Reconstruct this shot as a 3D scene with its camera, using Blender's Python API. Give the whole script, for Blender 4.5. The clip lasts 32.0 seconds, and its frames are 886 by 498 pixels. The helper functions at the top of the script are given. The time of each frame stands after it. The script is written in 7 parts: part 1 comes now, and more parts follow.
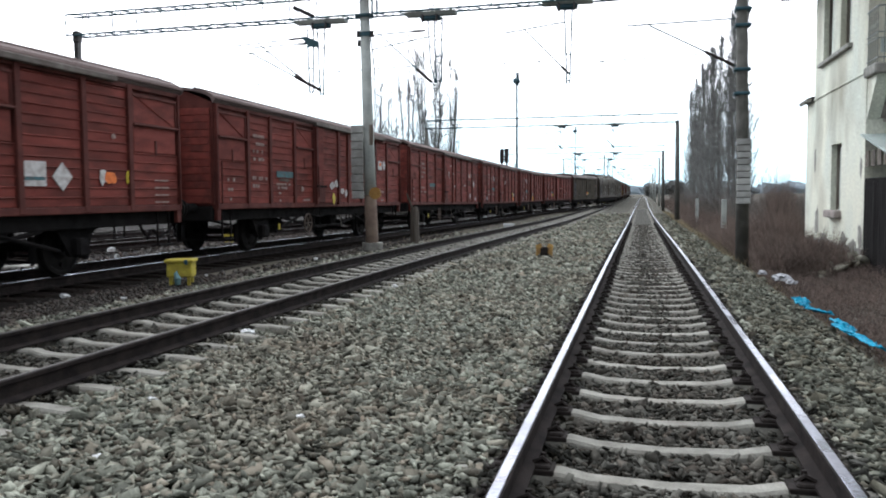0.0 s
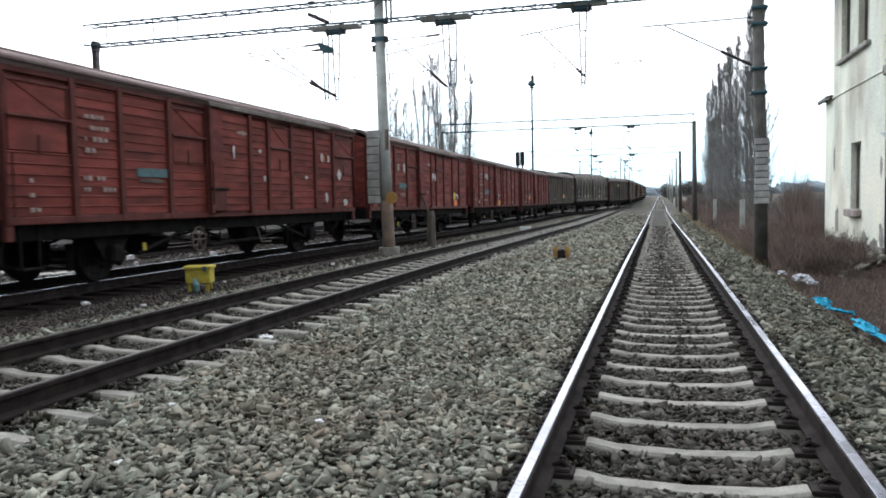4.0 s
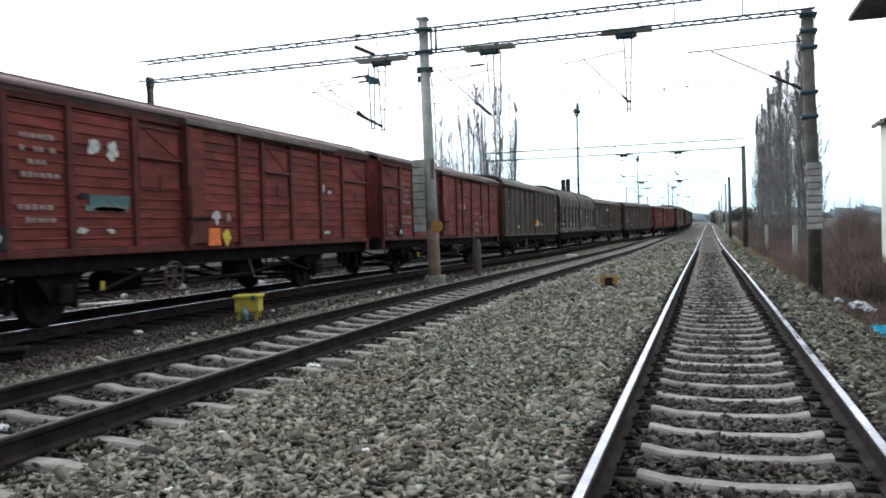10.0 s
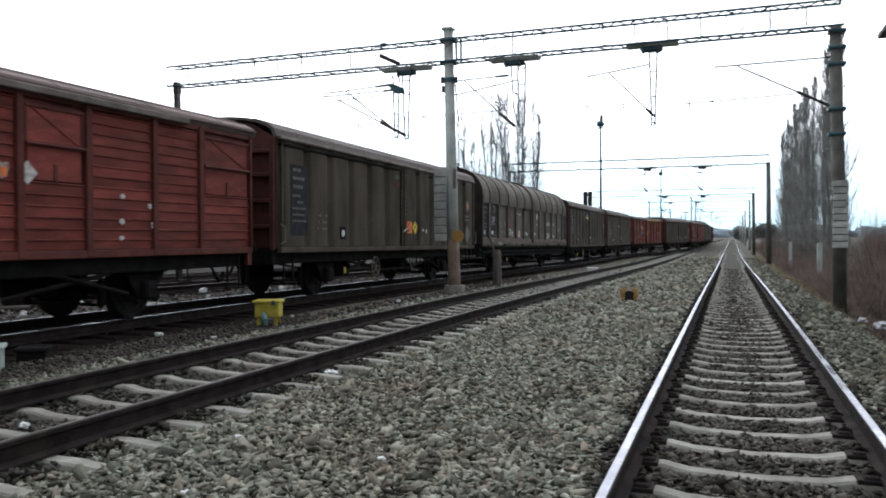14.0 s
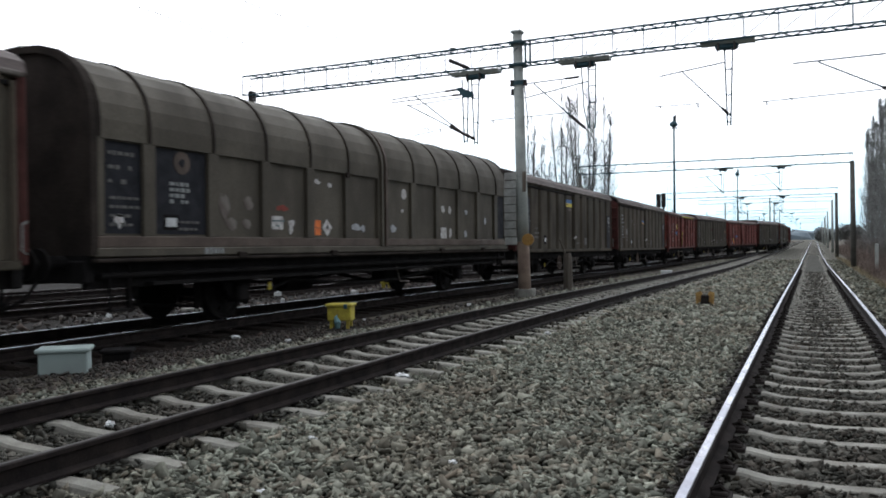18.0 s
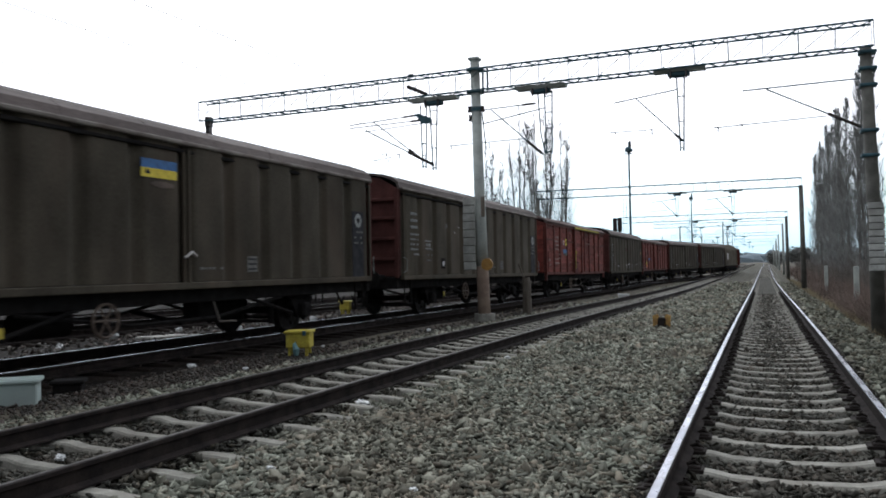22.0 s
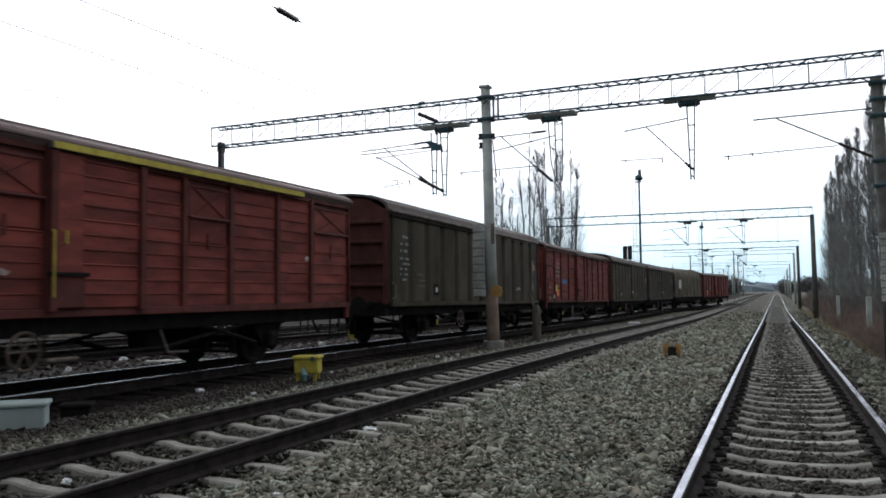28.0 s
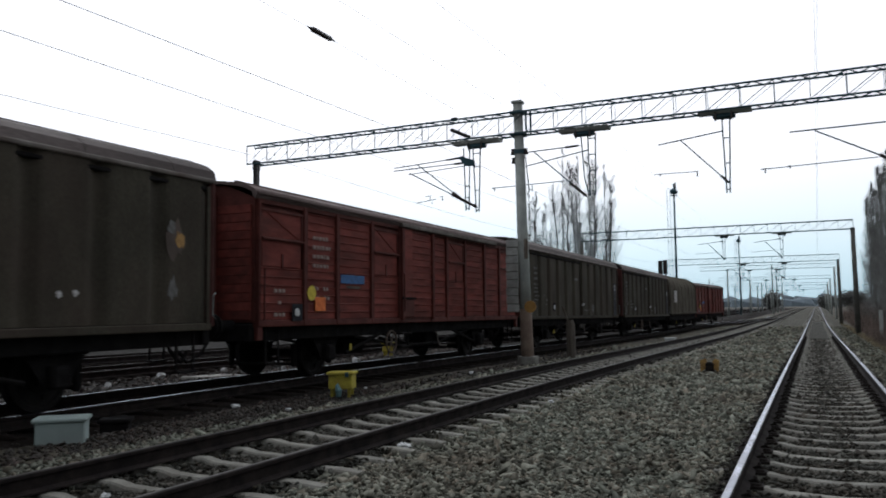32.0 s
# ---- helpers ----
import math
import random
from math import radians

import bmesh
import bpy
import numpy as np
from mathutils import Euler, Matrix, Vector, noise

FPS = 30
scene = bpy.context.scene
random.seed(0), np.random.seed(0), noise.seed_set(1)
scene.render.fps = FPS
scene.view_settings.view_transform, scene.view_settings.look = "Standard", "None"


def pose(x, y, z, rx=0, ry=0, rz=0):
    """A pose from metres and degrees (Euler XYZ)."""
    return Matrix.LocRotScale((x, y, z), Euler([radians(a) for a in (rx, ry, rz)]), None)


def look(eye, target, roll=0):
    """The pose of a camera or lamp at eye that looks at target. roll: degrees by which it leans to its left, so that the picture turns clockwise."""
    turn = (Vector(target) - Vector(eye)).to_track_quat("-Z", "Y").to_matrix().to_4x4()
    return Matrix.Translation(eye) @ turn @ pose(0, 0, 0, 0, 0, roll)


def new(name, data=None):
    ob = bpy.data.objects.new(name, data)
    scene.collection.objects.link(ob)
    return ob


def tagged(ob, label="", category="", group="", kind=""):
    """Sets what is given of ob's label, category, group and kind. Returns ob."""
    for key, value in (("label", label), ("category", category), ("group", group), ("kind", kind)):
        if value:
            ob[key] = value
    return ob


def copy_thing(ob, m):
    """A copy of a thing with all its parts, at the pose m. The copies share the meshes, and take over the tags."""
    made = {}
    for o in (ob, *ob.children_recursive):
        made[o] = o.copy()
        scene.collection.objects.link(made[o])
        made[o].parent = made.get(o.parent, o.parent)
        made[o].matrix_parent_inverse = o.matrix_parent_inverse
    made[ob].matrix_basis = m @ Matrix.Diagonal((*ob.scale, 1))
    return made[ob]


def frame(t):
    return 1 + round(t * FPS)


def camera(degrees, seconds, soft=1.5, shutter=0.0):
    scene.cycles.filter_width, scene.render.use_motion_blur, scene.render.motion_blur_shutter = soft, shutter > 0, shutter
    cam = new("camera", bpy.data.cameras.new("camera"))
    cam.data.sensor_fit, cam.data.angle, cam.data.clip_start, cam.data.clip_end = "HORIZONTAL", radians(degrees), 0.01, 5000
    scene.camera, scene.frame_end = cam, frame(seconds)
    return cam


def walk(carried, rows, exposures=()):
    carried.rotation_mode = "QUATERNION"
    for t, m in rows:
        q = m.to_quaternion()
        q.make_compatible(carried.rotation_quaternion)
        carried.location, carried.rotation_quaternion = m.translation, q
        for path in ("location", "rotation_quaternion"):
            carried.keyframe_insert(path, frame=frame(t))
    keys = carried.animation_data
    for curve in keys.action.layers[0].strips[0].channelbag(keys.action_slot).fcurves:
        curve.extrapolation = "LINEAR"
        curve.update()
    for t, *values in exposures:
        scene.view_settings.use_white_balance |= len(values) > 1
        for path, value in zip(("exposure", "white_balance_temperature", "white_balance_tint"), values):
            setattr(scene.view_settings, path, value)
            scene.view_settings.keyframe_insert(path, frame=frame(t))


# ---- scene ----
EYE = 1.45          # camera height over the sleepers
cam = camera(57.5, 32.0, soft=1.8, shutter=0.4)
HEADING = [  # seconds, yaw, pitch, roll
    (0, 13.89, -3.86, 0.44), (0.5, 15.27, -2.50, 0.95), (1, 14.22, -2.26, 0.59), (1.5, 13.88, -2.84, 0.35),
    (2, 13.90, -3.78, 0.68), (2.5, 14.56, -3.55, 1.01), (4.5, 15.04, -3.58, 1.17), (5, 13.91, -3.75, 0.33),
    (5.5, 13.37, -3.96, 0.76), (6, 11.52, -3.95, 4.69), (6.5, 9.39, -3.37, -2.71), (7, 14.94, -4.63, -1.65),
    (7.5, 17.57, -3.67, -1.50), (8, 17.44, -3.62, -1.73), (8.5, 21.44, -4.18, 0.77), (9, 21.32, -3.04, 0.71),
    (9.5, 20.33, -1.36, 0.33), (10, 18.26, -1.49, 1.62), (10.5, 18.04, -2.83, 0.29), (11, 19.47, -3.55, 0.18),
    (11.5, 19.99, -3.58, -0.66), (12, 20.16, -4.13, -0.48), (12.5, 19.88, -4.78, 0.06), (13, 21.11, -6.34, -0.29),
    (13.5, 18.03, -2.84, 0.68), (14, 19.73, -0.78, 0.32), (14.5, 21.67, -0.62, 1.58), (16.5, 23.70, -1.01, 1.42),
    (17, 23.63, -1.43, 1.13), (17.5, 24.10, -0.98, 0.91), (18, 24.69, -0.47, 0.66), (18.5, 23.91, -1.33, 0.69),
    (19, 23.48, -1.39, 0.78), (19.5, 22.16, -0.80, 0.99), (20, 22.38, -0.40, 1.06), (20.5, 22.44, -0.10, 0.78),
    (21, 22.19, 0.76, 0.85), (21.5, 22.08, 1.10, 1.14), (22, 21.81, 1.27, 1.10), (22.5, 22.23, 1.23, 0.82),
    (23, 22.86, 1.26, 0.87), (23.5, 21.86, 1.87, 1.20), (24, 21.71, 1.62, 1.25), (24.5, 22.31, 1.68, 1.34),
    (25, 22.33, 1.73, 1.43), (25.5, 22.06, 1.92, 1.14), (27.5, 22.35, 2.76, 0.54), (28, 22.47, 3.16, 0.59),
    (28.5, 22.65, 3.31, 0.69), (29, 22.98, 3.25, 0.77), (29.5, 23.04, 3.65, 0.87), (30, 23.31, 3.80, 0.96),
    (30.5, 22.75, 4.12, 0.82), (31, 22.65, 4.42, 0.80), (31.5, 22.94, 4.66, 0.80), (32, 24.84, 4.29, 0.76),
]
EXPOSURE = [(t, e + 0.21, 6060, 4) for t, e in ((0, -0.08), (2.5, -0.08), (6, 0.05), (8, -0.08), (11, -0.15), (13, -0.25), (14.5, -0.42), (16.5, -0.52), (19, -0.65),
            (22, -0.7), (25.5, -0.6), (28, -0.9), (30, -1.12), (32, -1.35))]
walk(cam, [(t, pose(0, 0, EYE, 90 + p, r, y)) for t, y, p, r in HEADING], EXPOSURE)

# ---- world and light: a bright overcast, brightest ahead and to the left ----
world = bpy.data.worlds.new("overcast_sky")
scene.world = world
world.use_nodes = True
wn, wl = world.node_tree.nodes, world.node_tree.links
wn.clear()
SUN_AZ, SUN_EL = radians(-35), radians(38)
SUN_DIR = Vector((math.sin(SUN_AZ) * math.cos(SUN_EL), math.cos(SUN_AZ) * math.cos(SUN_EL), math.sin(SUN_EL)))
w_out = wn.new("ShaderNodeOutputWorld")
w_bg = wn.new("ShaderNodeBackground")
w_sky = wn.new("ShaderNodeTexSky")
w_sky.sky_type, w_sky.sun_disc = "NISHITA", False
w_sky.sun_elevation, w_sky.sun_rotation = SUN_EL, SUN_AZ
w_sky.air_density, w_sky.dust_density = 1.0, 3.0
w_tc = wn.new("ShaderNodeTexCoord")
w_dot = wn.new("ShaderNodeVectorMath")
w_dot.operation = "DOT_PRODUCT"
w_dot.inputs[1].default_value = SUN_DIR
w_map = wn.new("ShaderNodeMapRange")
w_map.interpolation_type = "SMOOTHSTEP"
for i, v in ((1, -0.4), (2, 1.0), (3, 0.95), (4, 4.8)):
    w_map.inputs[i].default_value = v
w_sep = wn.new("ShaderNodeSeparateXYZ")
w_ramp = wn.new("ShaderNodeValToRGB")      # cloud tint by height: cool near the horizon
w_ramp.color_ramp.elements[0].position, w_ramp.color_ramp.elements[0].color = 0.0, (0.48, 0.62, 0.70, 1)
w_ramp.color_ramp.elements[1].position, w_ramp.color_ramp.elements[1].color = 0.17, (1.0, 0.955, 1.0, 1)
w_mid = w_ramp.color_ramp.elements.new(0.06)
w_mid.color = (0.68, 0.78, 0.84, 1)
w_mul = wn.new("ShaderNodeVectorMath")
w_mul.operation = "SCALE"
w_skys = wn.new("ShaderNodeVectorMath")
w_skys.operation = "SCALE"
w_skys.inputs["Scale"].default_value = 0.1
w_mix = wn.new("ShaderNodeMix")
w_mix.data_type = "RGBA"
w_mix.inputs["Factor"].default_value = 0.92
wl.new(w_tc.outputs["Generated"], w_dot.inputs[0])
wl.new(w_dot.outputs["Value"], w_map.inputs["Value"])
wl.new(w_tc.outputs["Generated"], w_sep.inputs[0])
wl.new(w_sep.outputs["Z"], w_ramp.inputs["Fac"])
wl.new(w_ramp.outputs["Color"], w_mul.inputs[0])
wl.new(w_map.outputs["Result"], w_mul.inputs["Scale"])
wl.new(w_sky.outputs["Color"], w_skys.inputs[0])
wl.new(w_skys.outputs["Vector"], w_mix.inputs["A"])
wl.new(w_mul.outputs["Vector"], w_mix.inputs["B"])
wl.new(w_mix.outputs["Result"], w_bg.inputs["Color"])
w_bg.inputs["Strength"].default_value = 0.62
wl.new(w_bg.outputs["Background"], w_out.inputs["Surface"])
sun = new("sun", bpy.data.lights.new("sun", "SUN"))
sun.data.energy, sun.data.angle, sun.data.color = 0.5, radians(30), (1.0, 0.97, 0.93)
sun.matrix_world = look(SUN_DIR * 60, (0, 0, 0))


# ---- materials ----
def material(name, base, other=None, scale=6.0, rough=0.8, metal=0.0, bump=0.15, fine=60.0, stain=None, stain_amount=0.35,
             stain_scale=1.3, per_object=0.0, per_island=0.0, stretch=(1, 1, 1), bump_dist=0.01, spec=0.4, coords="Object"):
    """A surface with two sizes of mottling, stains, relief and a shift from piece to piece."""
    m = bpy.data.materials.new(name)
    m.use_nodes = True
    n, l = m.node_tree.nodes, m.node_tree.links
    b = n["Principled BSDF"]
    b.inputs["Roughness"].default_value, b.inputs["Metallic"].default_value = rough, metal
    b.inputs["Specular IOR Level"].default_value = spec
    tc, mp = n.new("ShaderNodeTexCoord"), n.new("ShaderNodeMapping")
    mp.inputs["Scale"].default_value = stretch
    l.new(tc.outputs[coords], mp.inputs["Vector"])
    vec = mp.outputs["Vector"]
    info = n.new("ShaderNodeObjectInfo")
    if per_object:
        off, add = n.new("ShaderNodeVectorMath"), n.new("ShaderNodeVectorMath")
        off.operation, off.inputs["Scale"].default_value = "SCALE", 1.0
        off.inputs[0].default_value = (37.0, 11.0, 23.0)
        l.new(info.outputs["Random"], off.inputs["Scale"])
        l.new(mp.outputs["Vector"], add.inputs[0])
        l.new(off.outputs["Vector"], add.inputs[1])
        vec = add.outputs["Vector"]

    def noise_node(sc, detail):
        t = n.new("ShaderNodeTexNoise")
        t.inputs["Scale"].default_value, t.inputs["Detail"].default_value = sc, detail
        l.new(vec, t.inputs["Vector"])
        return t

    def blend(a, c, fac, mode="MIX"):
        x = n.new("ShaderNodeMix")
        x.data_type, x.blend_type = "RGBA", mode
        for sock, val in (("A", a), ("B", c), ("Factor", fac)):
            if isinstance(val, (float, int)):
                x.inputs[sock].default_value = val
            elif isinstance(val, tuple):
                x.inputs[sock].default_value = (*val, 1)
            else:
                l.new(val, x.inputs[sock])
        return x.outputs["Result"]

    def remap(sock, a, c, lo=0.0, hi=1.0):
        r = n.new("ShaderNodeMapRange")
        r.inputs[1].default_value, r.inputs[2].default_value, r.inputs[3].default_value, r.inputs[4].default_value = a, c, lo, hi
        l.new(sock, r.inputs["Value"])
        return r.outputs["Result"]

    other = other or tuple(c * 0.6 for c in base)
    big, small = noise_node(scale, 5), noise_node(fine, 3)
    col = blend(base, other, remap(big.outputs["Fac"], 0.35, 0.65))
    grain = remap(small.outputs["Fac"], 0.25, 0.75, 0.72, 1.2)
    comb = n.new("ShaderNodeCombineColor")
    for k in range(3):
        l.new(grain, comb.inputs[k])
    col = blend(col, comb.outputs["Color"], 1.0, "MULTIPLY")
    if stain:
        st = noise_node(stain_scale, 6)
        col = blend(col, stain, remap(st.outputs["Fac"], 0.45, 0.72, 0.0, stain_amount))
    for amount, source in ((per_object, info.outputs["Random"]), (per_island, None)):
        if amount:
            if source is None:
                source = n.new("ShaderNodeNewGeometry").outputs["Random Per Island"]
                hue = n.new("ShaderNodeMath")          # some pieces browner, some greyer
                hue.operation, hue.inputs[1].default_value = "MULTIPLY", 17.0
                part_of = n.new("ShaderNodeMath")
                part_of.operation = "FRACT"
                l.new(source, hue.inputs[0])
                l.new(hue.outputs["Value"], part_of.inputs[0])
                col = blend(col, stain or other, remap(part_of.outputs["Value"], 0.55, 1.0, 0.0, 0.7))
            v, c2 = remap(source, 0, 1, 1 - amount, 1 + amount), n.new("ShaderNodeCombineColor")
            for k in range(3):
                l.new(v, c2.inputs[k])
            col = blend(col, c2.outputs["Color"], 1.0, "MULTIPLY")
    l.new(col, b.inputs["Base Color"])
    l.new(remap(big.outputs["Fac"], 0.3, 0.7, max(rough - 0.1, 0.05), min(rough + 0.1, 1)), b.inputs["Roughness"])
    if bump:
        bp = n.new("ShaderNodeBump")
        bp.inputs["Strength"].default_value, bp.inputs["Distance"].default_value = bump, bump_dist
        l.new(small.outputs["Fac"], bp.inputs["Height"])
        l.new(bp.outputs["Normal"], b.inputs["Normal"])
    return m


# bed colour carries the shade of the gaps between the loose stones
M_BALLASTGAP = material("ballast_bed", (0.042, 0.042, 0.036), (0.022, 0.022, 0.019), 9, 0.95, bump=1.0, fine=22, stain=(0.036, 0.03, 0.025), stain_scale=0.5, bump_dist=0.05, spec=0.1)
M_STONE = material("ballast_stone", (0.218, 0.23, 0.188), (0.124, 0.13, 0.106), 3, 0.92, bump=0.4, fine=70, stain=(0.134, 0.107, 0.08), stain_amount=0.55, stain_scale=0.5, per_island=0.66, spec=0.1)
M_SHOULDERSTONE = material("weathered_shoulder_stone", (0.143, 0.15, 0.121), (0.08, 0.084, 0.067), 3, 0.92, bump=0.4, fine=70, stain=(0.08, 0.068, 0.047), stain_amount=0.5, stain_scale=0.6, per_island=0.62, spec=0.1)
M_FARBALLAST = material("far_ballast", (0.104, 0.102, 0.083), (0.056, 0.055, 0.045), 5, 0.95, bump=1.0, fine=14, stain=(0.075, 0.062, 0.048), stain_scale=0.35, bump_dist=0.05, spec=0.1)
M_CRIBSTONE = material("dusty_crib_stone", (0.096, 0.095, 0.082), (0.056, 0.056, 0.048), 3, 0.95, bump=0.4, fine=70, stain=(0.06, 0.048, 0.038), per_island=0.6, spec=0.1)
M_CRIB = material("far_crib_ballast", (0.075, 0.074, 0.063), (0.04, 0.04, 0.034), 4, 0.95, bump=1.0, fine=14, bump_dist=0.04, spec=0.1)
M_DARKSTONE = material("sooty_ballast_stone", (0.062, 0.063, 0.054), (0.03, 0.03, 0.026), 3, 0.95, bump=0.4, fine=70, stain=(0.05, 0.042, 0.03), per_island=0.7, spec=0.1)
# oily dirt, with the shade below the wagons put into its colour
M_SHADEDIRT = material("oily_dirt", (0.021, 0.018, 0.016), (0.012, 0.011, 0.01), 2.5, 0.95, bump=1.0, fine=18, stain=(0.034, 0.026, 0.022), bump_dist=0.04, spec=0.03)
M_CINDER = material("dark_cinder", (0.026, 0.024, 0.022), (0.014, 0.013, 0.012), 1.2, 0.95, bump=1.0, fine=16, stain=(0.05, 0.046, 0.04), stain_scale=0.6, bump_dist=0.05, spec=0.05)
M_GROUND = material("winter_ground", (0.085, 0.075, 0.056), (0.05, 0.043, 0.033), 0.6, 0.98, bump=1.0, fine=9, stain=(0.10, 0.10, 0.05), stain_scale=0.15, bump_dist=0.06)
M_CONCRETE = material("sleeper_concrete", (0.26, 0.257, 0.225), (0.175, 0.172, 0.15), 7, 0.9, bump=0.3, fine=90, stain=(0.10, 0.085, 0.07), stain_amount=0.45, stain_scale=3, per_object=0.16, spec=0.2)
M_RAILTOP = material("polished_rail", (0.36, 0.37, 0.43), (0.27, 0.28, 0.33), 3, 0.27, 1.0, bump=0.03, fine=40, stain=(0.14, 0.12, 0.11), stain_amount=0.4, stain_scale=5)
M_RAILDULL = material("dull_rail_top", (0.045, 0.04, 0.037), (0.03, 0.027, 0.025), 4, 0.5, 0.2, bump=0.05, fine=50, spec=0.3)
M_RAIL = material("rail_rust", (0.024, 0.019, 0.017), (0.013, 0.011, 0.011), 6, 0.9, bump=0.3, fine=60, spec=0.12)
M_CLIP = material("rusty_fastening", (0.024, 0.02, 0.018), (0.014, 0.012, 0.011), 9, 0.9, bump=0.3, spec=0.12)
M_RED = material("oxide_red_boards", (0.205, 0.05, 0.04), (0.145, 0.038, 0.031), 2.2, 0.72, bump=0.25, fine=45, stain=(0.072, 0.032, 0.027), stain_amount=0.65, stain_scale=1.1, per_object=0.18, stretch=(2.5, 0.7, 2.5), spec=0.14)
M_REDFRAME = material("oxide_red_steel", (0.118, 0.035, 0.028), (0.08, 0.026, 0.022), 3, 0.7, bump=0.15, fine=50, stain=(0.045, 0.022, 0.019), stain_amount=0.5, spec=0.15)
M_ENDRED = material("grimy_maroon_steel", (0.085, 0.034, 0.03), (0.055, 0.024, 0.022), 3, 0.8, bump=0.15, fine=50, stain=(0.03, 0.018, 0.016), stain_amount=0.5, spec=0.1)
M_REDROOF = material("worn_red_roof", (0.17, 0.128, 0.12), (0.105, 0.078, 0.074), 1.5, 0.8, bump=0.2, fine=30, stain=(0.25, 0.21, 0.2), stain_amount=0.4, per_object=0.25, stretch=(1, 0.3, 1), spec=0.15)
M_TRIM = material("pale_weathered_trim", (0.195, 0.178, 0.16), (0.115, 0.103, 0.093), 3, 0.75, bump=0.1, stain=(0.10, 0.062, 0.05), stain_scale=1.5, spec=0.2)
M_OLIVE = material("grimy_olive_panel", (0.07, 0.062, 0.047), (0.045, 0.04, 0.031), 1.6, 0.78, bump=0.1, fine=40, spec=0.1, stain=(0.095, 0.074, 0.057), stain_amount=0.55, stain_scale=0.9, per_object=0.15, stretch=(1, 1, 0.5))
M_OLIVEROOF = material("grimy_brown_roof", (0.1, 0.08, 0.074), (0.062, 0.05, 0.047), 1.4, 0.78, bump=0.2, fine=30, stain=(0.05, 0.04, 0.037), per_object=0.15, stretch=(1, 0.25, 1))
M_DARKWALL = material("grimy_dark_brown_panel", (0.068, 0.062, 0.047), (0.046, 0.042, 0.033), 1.6, 0.8, bump=0.1, fine=40, spec=0.08, stain=(0.07, 0.052, 0.043), stain_amount=0.5, stain_scale=0.9, per_object=0.15, stretch=(1, 1, 0.5))
M_TAN = material("faded_tan_cover", (0.15, 0.14, 0.115), (0.11, 0.1, 0.084), 1.2, 0.9, bump=0.2, fine=40, stain=(0.07, 0.06, 0.048), spec=0.0)
M_HOOD = material("grimy_hood_metal", (0.092, 0.082, 0.062), (0.064, 0.057, 0.045), 1.3, 0.72, bump=0.08, fine=40, spec=0.25, stain=(0.055, 0.049, 0.038), stain_amount=0.5, stretch=(1, 1, 0.6))
M_BEAM = material("rusty_sill_beam", (0.1, 0.074, 0.056), (0.068, 0.05, 0.04), 2, 0.7, bump=0.2, fine=40, stain=(0.04, 0.03, 0.025))
M_ENDGRIME = material("grimy_end_wall", (0.045, 0.038, 0.033), (0.028, 0.024, 0.022), 2, 0.9, bump=0.15, fine=40, stain=(0.02, 0.017, 0.015), spec=0.03)
M_BLACK = material("oily_underframe", (0.016, 0.0153, 0.0155), (0.01, 0.0096, 0.0097), 4, 0.88, bump=0.3, fine=40, stain=(0.024, 0.02, 0.018), spec=0.06)
M_WHEEL = material("wheel_steel", (0.018, 0.0165, 0.016), (0.011, 0.0105, 0.01), 4, 0.75, 0.0, bump=0.1, spec=0.1)
M_CHALK = material("weathered_white_paint", (0.6, 0.6, 0.59), (0.42, 0.41, 0.4), 14, 0.8, bump=0.1, stain=(0.24, 0.18, 0.16), stain_amount=0.45, stain_scale=9)
M_PALE = material("rubbed_lettering_paint", (0.38, 0.31, 0.28), (0.24, 0.17, 0.15), 16, 0.8, bump=0.1, stain=(0.14, 0.06, 0.05), stain_amount=0.6, stain_scale=7)
M_SHEETPALE = material("faded_green_plate", (0.16, 0.2, 0.17), (0.1, 0.13, 0.11), 9, 0.75, bump=0.1)
M_FADED = material("faded_bluish_lettering", (0.3, 0.315, 0.315), (0.19, 0.2, 0.2), 14, 0.8, bump=0.1)
M_DIM = material("grimed_lettering", (0.15, 0.15, 0.145), (0.1, 0.098, 0.092), 14, 0.85, bump=0.1)
M_RUSTRED = material("faded_red_paint", (0.24, 0.045, 0.03), (0.15, 0.035, 0.026), 9, 0.8, bump=0.1)
M_TEAL = material("faded_teal_plate", (0.055, 0.15, 0.17), (0.05, 0.10, 0.11), 9, 0.7, bump=0.1, stain=(0.14, 0.09, 0.07), stain_scale=5)
M_YELLOW = material("yellow_label", (0.66, 0.54, 0.04), (0.5, 0.4, 0.04), 9, 0.6, bump=0.1)
M_ORANGE = material("orange_label", (0.78, 0.2, 0.03), (0.6, 0.14, 0.03), 9, 0.6, bump=0.1)
M_BLUE = material("blue_label", (0.03, 0.13, 0.34), (0.03, 0.09, 0.22), 9, 0.6, bump=0.1)
M_NAVY = material("dark_label_panel", (0.026, 0.027, 0.033), (0.018, 0.019, 0.023), 5, 0.7, bump=0.1, spec=0.1)
M_YBOX = material("yellow_enamel", (0.5, 0.43, 0.06), (0.38, 0.31, 0.055), 7, 0.6, bump=0.15, stain=(0.14, 0.10, 0.035), stain_scale=5, spec=0.2)
M_WBOX = material("pale_green_grey_plastic", (0.37, 0.45, 0.43), (0.31, 0.38, 0.365), 2, 0.5, bump=0.03, fine=300, stain=(0.2, 0.19, 0.17), stain_amount=0.35)
M_POLE = material("weathered_pole_concrete", (0.45, 0.485, 0.46), (0.32, 0.35, 0.335), 3, 0.85, bump=0.3, fine=60, stain=(0.2, 0.175, 0.15), stain_amount=0.45)
